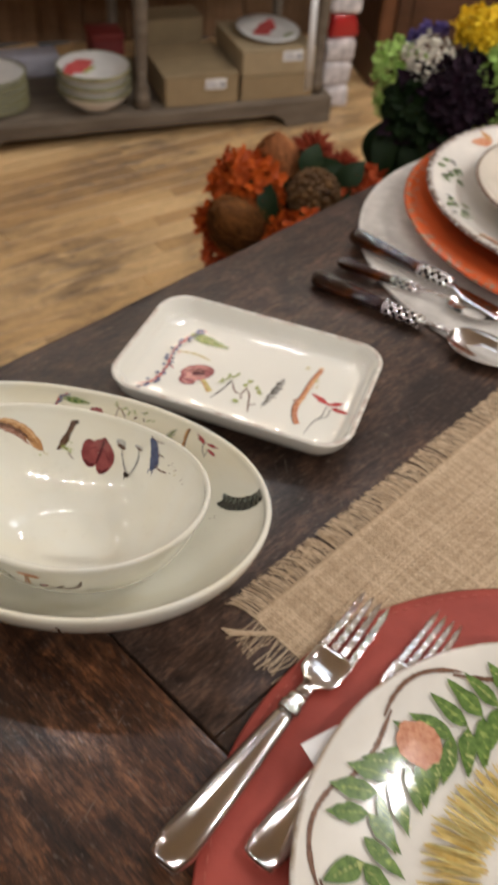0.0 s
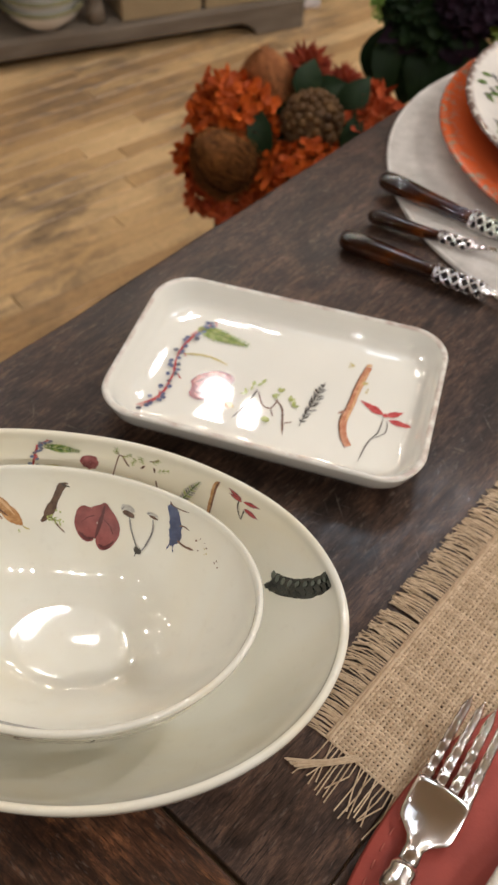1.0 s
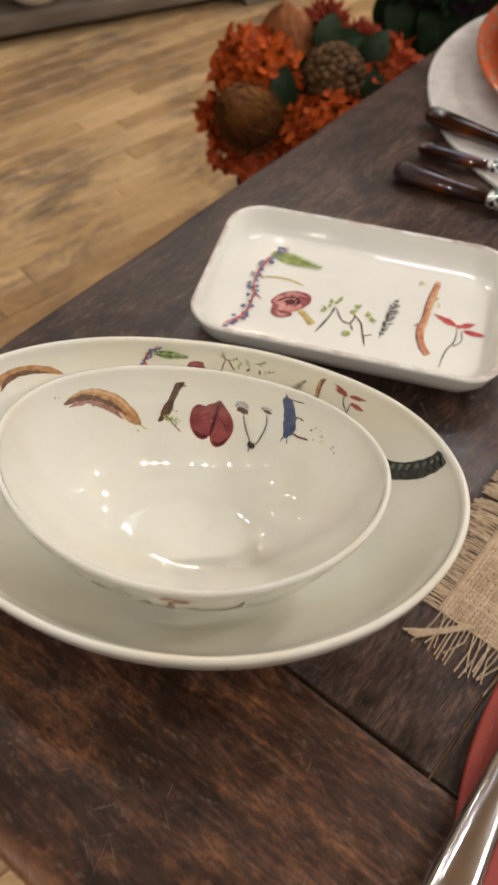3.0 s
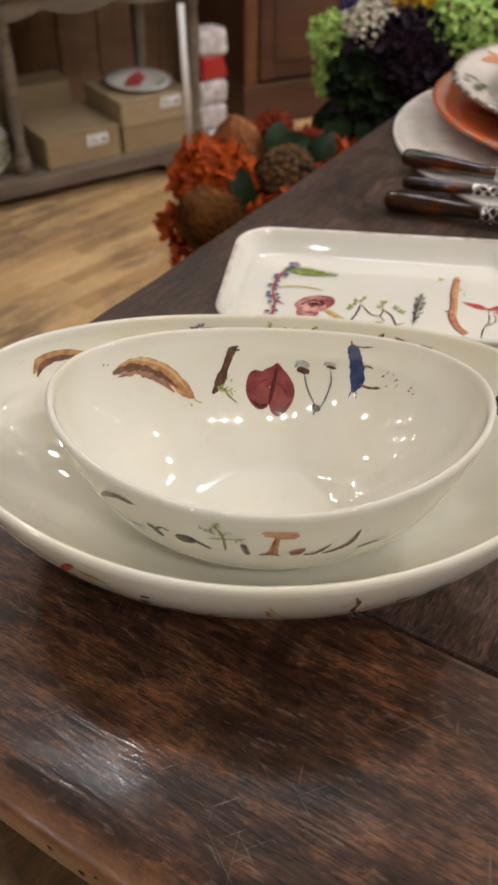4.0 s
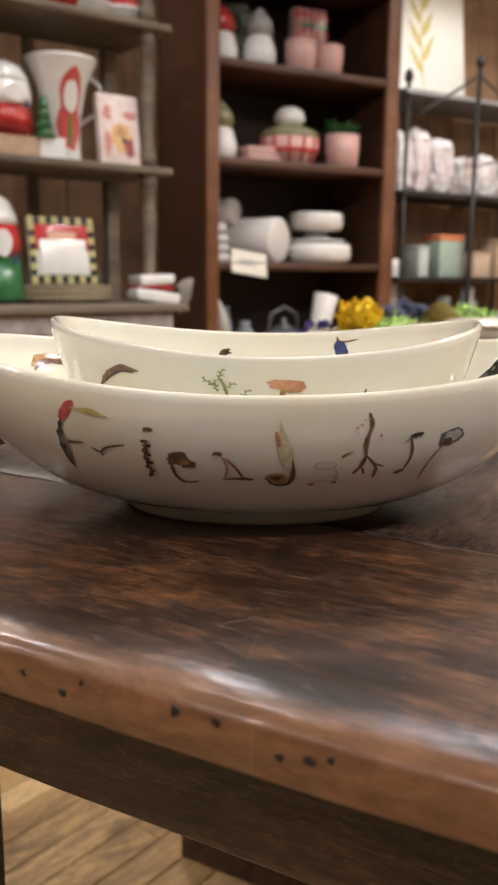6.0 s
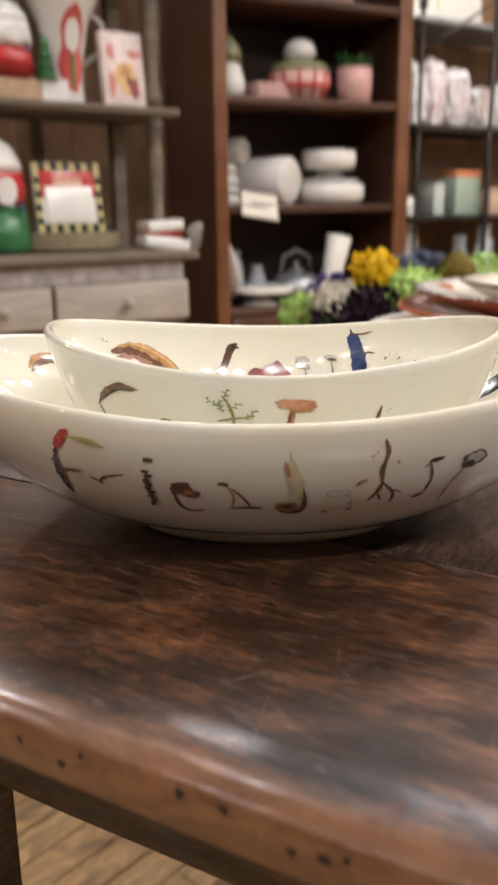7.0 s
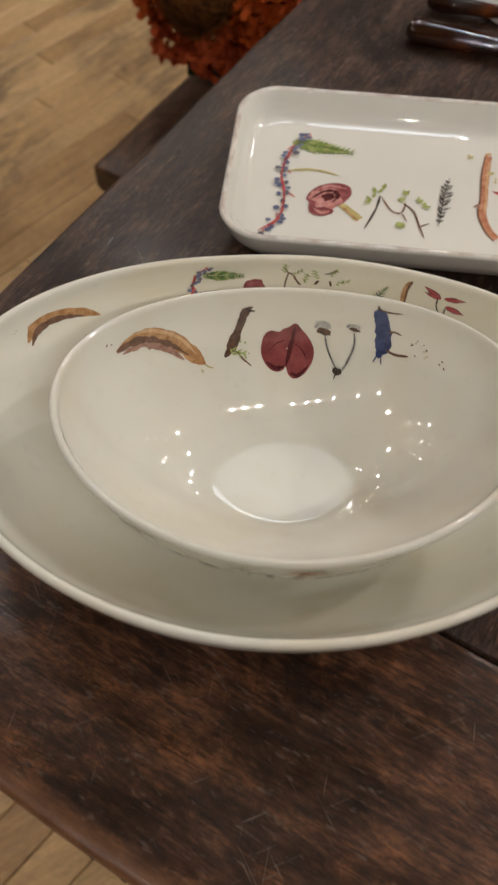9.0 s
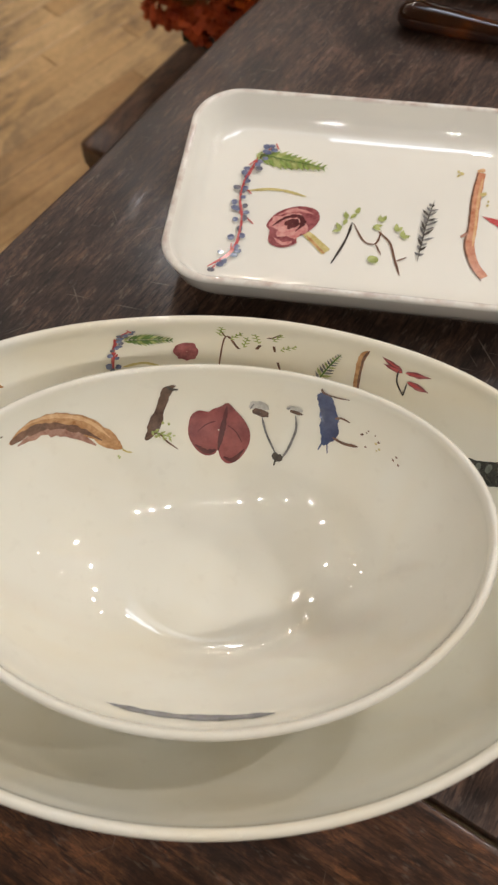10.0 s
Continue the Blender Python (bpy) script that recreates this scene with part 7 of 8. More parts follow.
def flared_vase(m, r, h, label):
    """A cream vase that widens to its mouth, with plain painted shapes on its face."""
    p = thing("flared_vase", m, label, "vase", "red and white crockery on the hutch")
    prof = [(0.60, 0.0), (0.64, 0.03), (0.60, 0.20), (0.66, 0.45), (0.86, 0.75), (1.22, 0.97), (1.26, 1.0)]

    def wide(z):
        for (ra, za), (rb, zb) in zip(prof, prof[1:]):
            if z / h <= zb:
                return r * (ra + (rb - ra) * (z / h - za) / (zb - za))
        return r * prof[-1][0]

    part("body", lathe([(r * a, h * b) for a, b in prof] + [(1.18 * r, h), (0.80 * r, 0.75 * h), (0.58 * r, 0.4 * h), (0.02, 0.02)], 36), white_glaze, p)
    part("handle", tube([(1.05 * r, 0, 0.88 * h), (1.50 * r, 0, 0.80 * h), (1.42 * r, 0, 0.55 * h), (0.70 * r, 0, 0.40 * h)], 0.07 * r, 10), white_glaze, p)

    def face(off):
        def at(x, y, up):
            z = 0.5 * h + y
            q = wide(z) + off + up
            return Vector((q * math.sin(x / q), -q * math.cos(x / q), z))
        return at

    mo = Motif(face(0.0012), 1.5 * r, h, 5)
    mo.blob(0.0, 0.14, 0.40 * r, 0.26 * h, "red", 0, 0.08).blob(0.0, -0.16, 0.46 * r, 0.22 * h, "red", 0, 0.1)
    mo.done("painted_patch", p, "painted red arched shape")
    mo = Motif(face(0.0030), 1.5 * r, h, 6)
    mo.blob(0.0, 0.12, 0.27 * r, 0.15 * h, "white", 0, 0.06).done("painted_patch", p, "painted white oval")
    mo = Motif(face(0.0030), 1.5 * r, h, 7)
    mo.stroke([(0.0, -0.04), (0.0, -0.22), (0.02, -0.36)], 0.16 * r, "deepgreen", 0.2).done("painted_patch", p, "painted dark green stripe")
    return p


def lidded_jar(m, r, h, label, low, low_h, mid):
    """A round jar in three glazes: a skirt, a belly and a domed lid."""
    p = thing("lidded_jar", m, label, "jar", "red and white crockery on the hutch")
    part("skirt", lathe([(0.78 * r, 0), (0.96 * r, 0.012), (r, 0.05 * h), (0.86 * r, low_h * h), (0.80 * r, low_h * h)], 32), low, p)
    part("belly", lathe([(0.84 * r, low_h * h - 0.002), (0.92 * r, low_h * h + 0.10 * h), (0.84 * r, 0.70 * h), (0.62 * r, 0.72 * h)], 32), mid, p)
    part("lid", lathe([(0.82 * r, 0.70 * h), (0.80 * r, 0.78 * h), (0.56 * r, 0.92 * h), (0.16 * r, h), (0.01 * r, 1.01 * h)], 32), white_glaze, p, "domed white lid")
    mo = Motif(lambda x, y, up: Vector((0.94 * r * math.sin(x / r), -0.94 * r * math.cos(x / r) - 0.004 - up, 0.52 * h + y)), 1.4 * r, 0.4 * h, 3)
    mo.blob(0.0, 0.05, 0.34 * r, 0.12 * h, "white", 0, 0.08).blob(0.34, -0.3, 0.10 * r, 0.05 * h, "blue", 0, 0.2)
    mo.done("painted_patch", p, "painted white and blue shapes")
    return p


flared_vase(at_hutch(-0.290, 0.20, 1.19), 0.088, 0.300, "cream flared vase painted with a red arched shape")
lidded_jar(at_hutch(-0.470, 0.20, 1.248), 0.085, 0.215, "white domed jar with a red glazed base on a riser", red_glaze, 0.40, white_glaze)
lidded_jar(at_hutch(-0.530, 0.20, 0.762), 0.095, 0.330, "tall jar with a green skirt and red belly", green_glaze, 0.42, red_glaze)
rs = thing("wooden_riser", at_hutch(-0.50, 0.13, 1.19), "pale wooden riser with a price card", "riser")
part("body", box(-0.26, 0.185, 0, 0.14, 0, 0.058, 0.003), plain("pale_pine", (0.45, 0.30, 0.19), 0.6, vary=0.2), rs)
part("price_card", box(0.105, 0.185, -0.004, -0.001, 0.0, 0.062), paper, rs, "white price card", smooth=False)
tree = thing("tree_figure", at_hutch(-0.375, 0.14, 1.25), "small green glazed tree ornament", "ornament")
for k in range(4):
    part("tier", lathe([(0.034 - 0.007 * k, 0.026 * k), (0.010, 0.026 * k + 0.036)], 12), green_glaze, tree)
cd = thing("greeting_card_box", at_hutch(-0.125, 0.125, 1.19) @ Matrix.Rotation(radians(-7), 4, "X"), "upright card box with a pink and tan picture", "card box")
part("body", box(-0.07, 0.07, 0, 0.03, 0, 0.215, 0.002), plain("pale_card", (0.66, 0.54, 0.50), 0.35, vary=0.2, scale=40), cd)
mo = Motif(lambda x, y, up: Vector((x, -0.0008 - up, 0.10 + y)), 0.13, 0.18, 9)
mo.blob(0.06, -0.10, 0.038, 0.046, "peach", 0, 0.25).blob(0.02, 0.0, 0.020, 0.018, "tan", 0, 0.3).blob(0.24, -0.26, 0.018, 0.030, "wine", 0, 0.2).blob(0.10, -0.14, 0.008, 0.010, "dark", 0, 0.2).blob(-0.34, -0.2, 0.012, 0.040, "pink", 0, 0.3).blob(-0.30, 0.30, 0.016, 0.020, "pink", 0, 0.3).blob(0.30, 0.30, 0.026, 0.014, "pink", 0, 0.3)
mo.done("picture", cd, "soft peach and pink shapes")
for k, (x, mat) in enumerate(((-0.19, white_glaze), (-0.30, red_glaze), (-0.07, white_glaze))):
    dsh = thing("serving_dish", at_hutch(x, 0.22, 1.62), "red and white serving dish on the upper shelf", "dish", "red and white crockery on the hutch")
    part("body", lathe([(0.05, 0), (0.055, 0.005), (0.085, 0.04), (0.088, 0.046), (0.082, 0.045), (0.05, 0.012), (0.01, 0.010)], 28), mat, dsh)
    part("lid", lathe([(0.084, 0.047), (0.06, 0.075), (0.012, 0.09), (0.014, 0.105), (0.004, 0.11)], 28), red_glaze if k != 1 else white_glaze, dsh)
bl = thing("glass_jar", at_hutch(0.0, 0.20, 1.19), "small teal glass jar on the shelf end", "jar")
part("body", lathe([(0.02, 0), (0.024, 0.004), (0.024, 0.045), (0.016, 0.055), (0.016, 0.062)], 20), plain("teal_glass", (0.15, 0.36, 0.36), 0.1), bl)
dark_bin = thing("fabric_bundle", at_hutch(0.06, 0.10, 0.0), "white and red printed fabric bundle on the floor", "fabric")
for k in range(5):
    part("fold", worn(box(-0.05, 0.055, 0.0, 0.10, 0.075 * k, 0.075 * k + 0.073, 0.016, 3), 0.012, 18, k * 2.0, 0.008), red_glaze if k == 3 else plain("fabric_print", (0.58, 0.53, 0.52), 0.85, vary=0.4, scale=40), dark_bin)

# ---------------------------------------------------------------- bookcase and what it holds
CW, CD = 0.825, 0.42
SHELVES = (0.530, 0.900, 1.268, 1.600, 1.935)


def at_case(x, y, z, rz=0):
    return CASE @ Matrix.Translation((x, y, z)) @ Matrix.Rotation(radians(rz), 4, "Z")


def bookcase():
    c = thing("bookcase", CASE, "tall dark mahogany bookcase with open shelves", "bookcase")
    for x0, x1 in ((0.0, 0.024), (CW - 0.024, CW)):
        part("side_panel", box(x0, x1, 0.02, CD, 0.0, 2.25), red_wood, c, smooth=False)
    for x0, x1 in ((-0.004, 0.046), (CW - 0.056, CW + 0.004)):
        part("stile", box(x0, x1, -0.004, 0.02, 0.0, 2.25, 0.003), stile_wood, c)
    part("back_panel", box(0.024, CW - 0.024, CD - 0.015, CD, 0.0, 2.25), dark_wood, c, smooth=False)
    for z in SHELVES:
        part("shelf", box(0.024, CW - 0.024, 0.004, CD - 0.015, z - 0.028, z, 0.004, 2), red_wood, c)
    part("cornice", box(-0.03, CW + 0.03, -0.03, CD, 2.25, 2.33, 0.008, 2), red_wood, c)
    part("plinth", box(-0.012, CW + 0.012, -0.014, CD, 0.0, 0.14, 0.004), red_wood, c, smooth=False)
    for x0, x1 in ((0.05, 0.405), (0.412, CW - 0.06)):
        d = part("door", box(x0, x1, -0.002, 0.018, 0.15, 0.495, 0.002), red_wood, c, smooth=False)
        part("door_panel", box(x0 + 0.055, x1 - 0.055, -0.008, 0.0, 0.205, 0.44, 0.006, 2), red_wood, d)
        for a, b in ((x0, x0 + 0.05), (x1 - 0.05, x1)):
            part("rail", box(a, b, -0.010, -0.001, 0.15, 0.495, 0.003), red_wood, d)
    return c


stile_wood = wood("mahogany_stile", (0.075, 0.027, 0.012), (0.17, 0.067, 0.030), (0.26, 0.115, 0.055), rough=(0.3, 0.45), grain=(40, 40, 3))
bookcase()
wool = plain("white_knit", (0.62, 0.58, 0.55), 0.9, vary=0.12, scale=140, bump=0.6)
linen = plain("cream_linen", (0.66, 0.61, 0.52), 0.85, vary=0.1, scale=90, bump=0.3)
galvanised = plain("galvanised_metal", (0.30, 0.31, 0.32), 0.4, 0.7, vary=0.25, scale=12)
grey_glaze = plain("grey_glaze", (0.30, 0.29, 0.28), 0.3, vary=0.2)


def roll(m, r, length, label):
    t = thing("rolled_towel", m, label, "towel")
    bm = lathe([(0.004, 0), (0.9 * r, 0.0), (r, 0.008), (r, length - 0.008), (0.9 * r, length), (0.004, length)], 28)
    part("roll", worn(bm, 0.004, 25, r * 50, 0.002), wool, t, m=Matrix.Rotation(radians(90), 4, "X"))
    pts = [(0.85 * r * (1 - k / 26) * math.cos(0.55 * k), -length - 0.001, 0.85 * r * (1 - k / 26) * math.sin(0.55 * k)) for k in range(24)]
    part("spiral_edge", tube(pts, 0.0022, 5), linen, t)


Z3 = SHELVES[1]
roll(at_case(0.240, 0.30, Z3 + 0.086, 28), 0.086, 0.24, "rolled white knitted towel lying on the shelf")
roll(at_case(0.130, 0.34, Z3 + 0.195, 34), 0.050, 0.16, "smaller rolled white towel on top of others")
bun = thing("towel_heap", at_case(0.105, 0.13, Z3), "heap of folded white towels", "towel")
for k in range(4):
    part("fold", worn(box(-0.058 + 0.008 * k, 0.058 - 0.004 * k, 0, 0.16, 0.036 * k, 0.036 * k + 0.035, 0.014, 3), 0.012, 20, 2.0 * k, 0.008), wool, bun)
tg = thing("price_card", at_case(0.165, -0.012, Z3 - 0.045) @ Matrix.Rotation(radians(-22), 4, "X") @ Matrix.Rotation(radians(9), 4, "Y"), "cream price card hanging over the shelf edge", "price card")
part("card", box(-0.070, 0.075, 0, 0.0015, 0, 0.092), linen, tg, smooth=False)
part("print_line", box(-0.04, 0.04, -0.001, 0.0, 0.05, 0.056), print_bar, tg, smooth=False)
part("print_line", box(-0.03, 0.03, -0.001, 0.0, 0.036, 0.040), print_bar, tg, smooth=False)


def soft_dish(m, r, h, label, name="round_dish", mat=None):
    d = thing(name, m, label, "dish", "white dishes in the bookcase")
    part("body", lathe([(0.7 * r, 0), (0.92 * r, 0.006), (r, 0.4 * h), (0.98 * r, 0.9 * h), (0.94 * r, h), (0.88 * r, h), (0.9 * r, 0.45 * h), (0.7 * r, 0.012), (0.02, 0.010)], 36), mat or white_glaze, d)
    return d


soft_dish(at_case(0.562, 0.14, Z3), 0.135, 0.078, "low round white dish under another dish")
upper = soft_dish(at_case(0.552, 0.14, Z3 + 0.094), 0.108, 0.100, "round white footed dish stacked on a white plate")
for child in list(upper.children):
    child.matrix_basis = Matrix.Translation((0, 0, 0.034)) @ Matrix.Diagonal((1, 1, 0.70, 1))
part("foot", lathe([(0.055, 0), (0.06, 0.004), (0.045, 0.016), (0.045, 0.030), (0.06, 0.037)], 28), grey_glaze, upper, "narrow grey foot")
lp = thing("white_plate", at_case(0.552, 0.14, Z3 + 0.080), "flat white plate between two dishes", "plate")
part("body", lathe([(0.06, 0), (0.115, 0.006), (0.118, 0.013), (0.112, 0.014), (0.06, 0.007), (0.01, 0.006)], 36), white_glaze, lp)
Z2 = SHELVES[2]


def mug(m, r, h, mat, label, leaf=False):
    g = thing("cup", m, label, "cup", "pink and white cups")
    part("body", lathe([(0.82 * r, 0), (0.9 * r, 0.004), (r, 0.5 * h), (r, h), (0.94 * r, h), (0.93 * r, 0.5 * h), (0.8 * r, 0.012), (0.02, 0.010)], 30), mat, g)
    if leaf:
        rnd = random.Random(4)
        for k in range(14):
            a = 6.28 * k / 14
            part("leaf", _leaf_bm(Vector((0.4 * r * math.cos(a), 0.4 * r * math.sin(a), h - 0.01)), Vector((1.1 * r * math.cos(a), 1.1 * r * math.sin(a), h + 0.03 + 0.035 * rnd.random())), 0.03), green_glaze, g)
    return g


def _leaf_bm(a, b, width):
    d = b - a
    s = d.cross(Vector((0, 0, 1))).normalized()
    rows = []
    for i in range(6):
        u = i / 5
        w = width / 2 * max(0.05, math.sin(math.pi * u ** 0.8))
        rows.append([a + d * u - s * w, a + d * u + Vector((0, 0, 0.004)), a + d * u + s * w])
    return rings(rows, loop=False)


mug(at_case(0.630, 0.09, Z2), 0.068, 0.125, pink_glaze, "pale pink cup with a green plant", True)


def figurine(m, s, label, hat):
    f = thing("ornament", m, label, "ornament", "ornaments in the bookcase")
    part("base", lathe([(0.05 * s, 0), (0.058 * s, 0.02 * s), (0.06 * s, 0.05 * s), (0.045 * s, 0.10 * s), (0.02 * s, 0.12 * s)], 24), white_glaze, f)
    part("top", lathe([(0.012 * s, 0.10 * s), (0.048 * s, 0.115 * s), (0.045 * s, 0.15 * s), (0.02 * s, 0.185 * s), (0.004 * s, 0.20 * s)], 24), hat, f)
    return f


figurine(at_case(0.105, 0.11, Z2), 1.05, "white glazed ornament with a moss green top", moss_glaze)
tc = thing("covered_dish", at_case(0.405, 0.12, Z2), "covered dish with red checks and a white knob", "dish")
part("body", lathe([(0.07, 0), (0.085, 0.006), (0.108, 0.05), (0.112, 0.098), (0.105, 0.098), (0.08, 0.012), (0.01, 0.01)], 36), pink_glaze, tc)
for k in range(12):
    a = 6.28 * k / 12
    part("stripe", tube([(0.088 * math.cos(a), 0.088 * math.sin(a), 0.008), (0.1095 * math.cos(a), 0.1095 * math.sin(a), 0.05), (0.1135 * math.cos(a), 0.1135 * math.sin(a), 0.096)], 0.005, 6), red_glaze, tc)
part("rim_band", lathe([(0.113, 0.042), (0.1145, 0.048), (0.113, 0.054)], 36, (False, False)), red_glaze, tc)
part("lid", lathe([(0.112, 0.098), (0.116, 0.104), (0.10, 0.125), (0.05, 0.145), (0.02, 0.15)], 36), moss_glaze, tc)
part("knob", worn(lathe([(0.04, 0.14), (0.062, 0.165), (0.05, 0.20), (0.02, 0.215)], 20), 0.008, 30, 2.0, 0.006), white_glaze, tc)
sd = thing("soap_box", at_case(0.265, 0.06, Z2), "pale pink flat box beside a covered dish", "box")
part("body", box(-0.065, 0.075, 0, 0.09, 0, 0.05, 0.006), pink_glaze, sd)
part("lid", box(-0.068, 0.078, -0.003, 0.093, 0.034, 0.053, 0.005), pink_glaze, sd)
Z1 = SHELVES[3]
figurine(at_case(0.115, 0.12, Z1), 1.0, "red glazed ornament with a round head", red_glaze)
figurine(at_case(0.265, 0.11, Z1), 1.05, "white glazed ornament with a grey top", grey_glaze)
pk = thing("wreath", at_case(0.25, 0.26, Z1 + 0.10), "grey-green round wreath leaning on the back", "wreath")
hydrangea("foliage", pk, (0, 0, 0.03), 0.13, leafy("grey_sage", (0.10, 0.12, 0.08), (0.30, 0.31, 0.24)), 77, 420, 0.016, (0, -1, 0.2))
mug(at_case(0.430, 0.09, Z1), 0.060, 0.115, pink_glaze, "pale pink cup on the upper shelf")
mug(at_case(0.560, 0.10, Z1), 0.058, 0.110, pink_glaze, "pale pink cup with a dark check behind")
bg = thing("gift_bag", at_case(0.545, 0.20, Z1), "red and white checked gift bag", "bag")
part("bag", worn(box(-0.075, 0.075, 0, 0.05, 0, 0.27, 0.006), 0.004, 15), pink_glaze, bg)
for k in range(5):
    part("check_stripe", box(-0.074 + 0.032 * k, -0.060 + 0.032 * k, -0.0045, -0.003, 0.004, 0.262), red_glaze, bg, smooth=False)
for k in range(7):
    part("check_stripe", box(-0.073, 0.073, -0.0060, -0.0046, 0.02 + 0.036 * k, 0.032 + 0.036 * k), green_glaze if k % 2 else red_glaze, bg, smooth=False)
# lower open shelf
Z4 = SHELVES[0]
cp = thing("platter", at_case(0.075, 0.16, Z4) @ Matrix.Rotation(radians(14), 4, "Z") @ Matrix.Rotation(radians(72), 4, "Y"), "white platter standing on edge against the side", "platter")
part("body", lathe([(0.09, 0), (0.10, 0.004), (0.155, 0.016), (0.155, 0.021), (0.10, 0.010), (0.01, 0.008)], 40), white_glaze, cp, m=Matrix.Translation((-0.165, 0, 0)))
cs = thing("cake_stand", at_case(0.225, 0.10, Z4), "white cake stand with a fluted rim", "cake stand")
part("foot", lathe([(0.07, 0), (0.072, 0.006), (0.03, 0.02), (0.018, 0.03), (0.018, 0.05)], 30), white_glaze, cs)
part("plate", lathe([(0.02, 0.05), (0.10, 0.056), (0.125, 0.070), (0.125, 0.075), (0.09, 0.064), (0.01, 0.062)], 40), white_glaze, cs)
part("scallop", lathe([(0.125, 0.05), (0.129, 0.065), (0.125, 0.075)], 40, (False, False), lambda a: 1 + 0.02 * math.sin(20 * a)), white_glaze, cs)
for x, y, r, h in ((0.185, 0.22, 0.032, 0.20), (0.285, 0.24, 0.045, 0.14)):
    jr = thing("glass_vase", at_case(x, y, Z4), "pale blue-grey glass vase at the back", "vase", "glass vases")
    part("body", lathe([(0.7 * r, 0), (r, 0.3 * h), (0.8 * r, 0.7 * h), (0.45 * r, 0.88 * h), (0.6 * r, h), (0.5 * r, h), (0.35 * r, 0.87 * h), (0.7 * r, 0.68 * h), (0.85 * r, 0.3 * h), (0.5 * r, 0.02)], 28), plain("smoky_glass", (0.32, 0.34, 0.36), 0.12, vary=0.15), jr)
pt = thing("tea_kettle", at_case(0.420, 0.16, Z4), "dull grey metal kettle", "kettle")
part("body", lathe([(0.08, 0), (0.10, 0.02), (0.105, 0.06), (0.08, 0.10), (0.03, 0.115)], 32), galvanised, pt)
part("lid", lathe([(0.035, 0.113), (0.03, 0.125), (0.008, 0.13), (0.012, 0.145), (0.004, 0.155)], 24), galvanised, pt)
part("spout", tube([(0.09, 0, 0.05), (0.14, 0, 0.075), (0.16, 0, 0.115)], [0.018, 0.012, 0.009], 12), galvanised, pt)
part("handle", tube([(-0.07, 0, 0.09), (-0.06, 0, 0.17), (0.0, 0, 0.20), (0.06, 0, 0.17), (0.07, 0, 0.09)], 0.006, 8), galvanised, pt)
wb = thing("paper_scroll", at_case(0.515, 0.05, Z4 + 0.09) @ Matrix.Rotation(radians(12), 4, "Y"), "white tapered vase leaning towards the shelf edge", "vase")
part("body", lathe([(0.036, -0.09), (0.038, 0.0), (0.050, 0.16), (0.046, 0.165), (0.03, 0.0)], 24), white_glaze, wb)
soft_dish(at_case(0.600, 0.14, Z4), 0.075, 0.07, "small grey dish on the lower shelf", "round_dish", grey_glaze)

# ---------------------------------------------------------------- wire rack beside the bookcase
RACK = Matrix.Translation((1.22, 3.62, 0)) @ Matrix.Rotation(radians(20), 4, "Z")


def at_rack(x, y, z, rz=0):
    return RACK @ Matrix.Translation((x, y, z)) @ Matrix.Rotation(radians(rz), 4, "Z")


def rack():
    iron = plain("dark_iron", (0.035, 0.03, 0.027), 0.5, 0.6)
    r = thing("metal_rack", RACK, "dark iron display rack with wire braces and thin shelves", "rack")
    for x in (0.02, 0.92):
        for y in (0.0, 0.30):
            p = part("post", tube([(x, y, 0.0), (x, y, 1.66)], 0.009, 10), iron, r)
            part("finial", lathe([(0.006, 1.65), (0.018, 1.665), (0.020, 1.68), (0.012, 1.70), (0.003, 1.71)], 12), iron, p, m=Matrix.Translation((x, y, 0)))
    mid = part("post", tube([(0.40, -0.03, 0.0), (0.40, -0.03, 1.76)], 0.011, 10), iron, r)
    part("finial", lathe([(0.006, 1.75), (0.018, 1.765), (0.020, 1.78), (0.012, 1.80), (0.003, 1.81)], 12), iron, mid, m=Matrix.Translation((0.40, -0.03, 0)))
    for z in (0.36, 0.85, 1.215, 1.63):
        part("shelf", box(-0.01, 0.95, -0.02, 0.32, z - 0.02, z, 0.003), iron if z < 1.5 else galvanised, r, smooth=False)
    for a, b in (((0.02, 0.0, 1.50), (0.40, -0.03, 1.72)), ((0.40, -0.03, 1.72), (0.92, 0.0, 1.50))):
        part("brace", tube([a, b], 0.006, 8), iron, r)


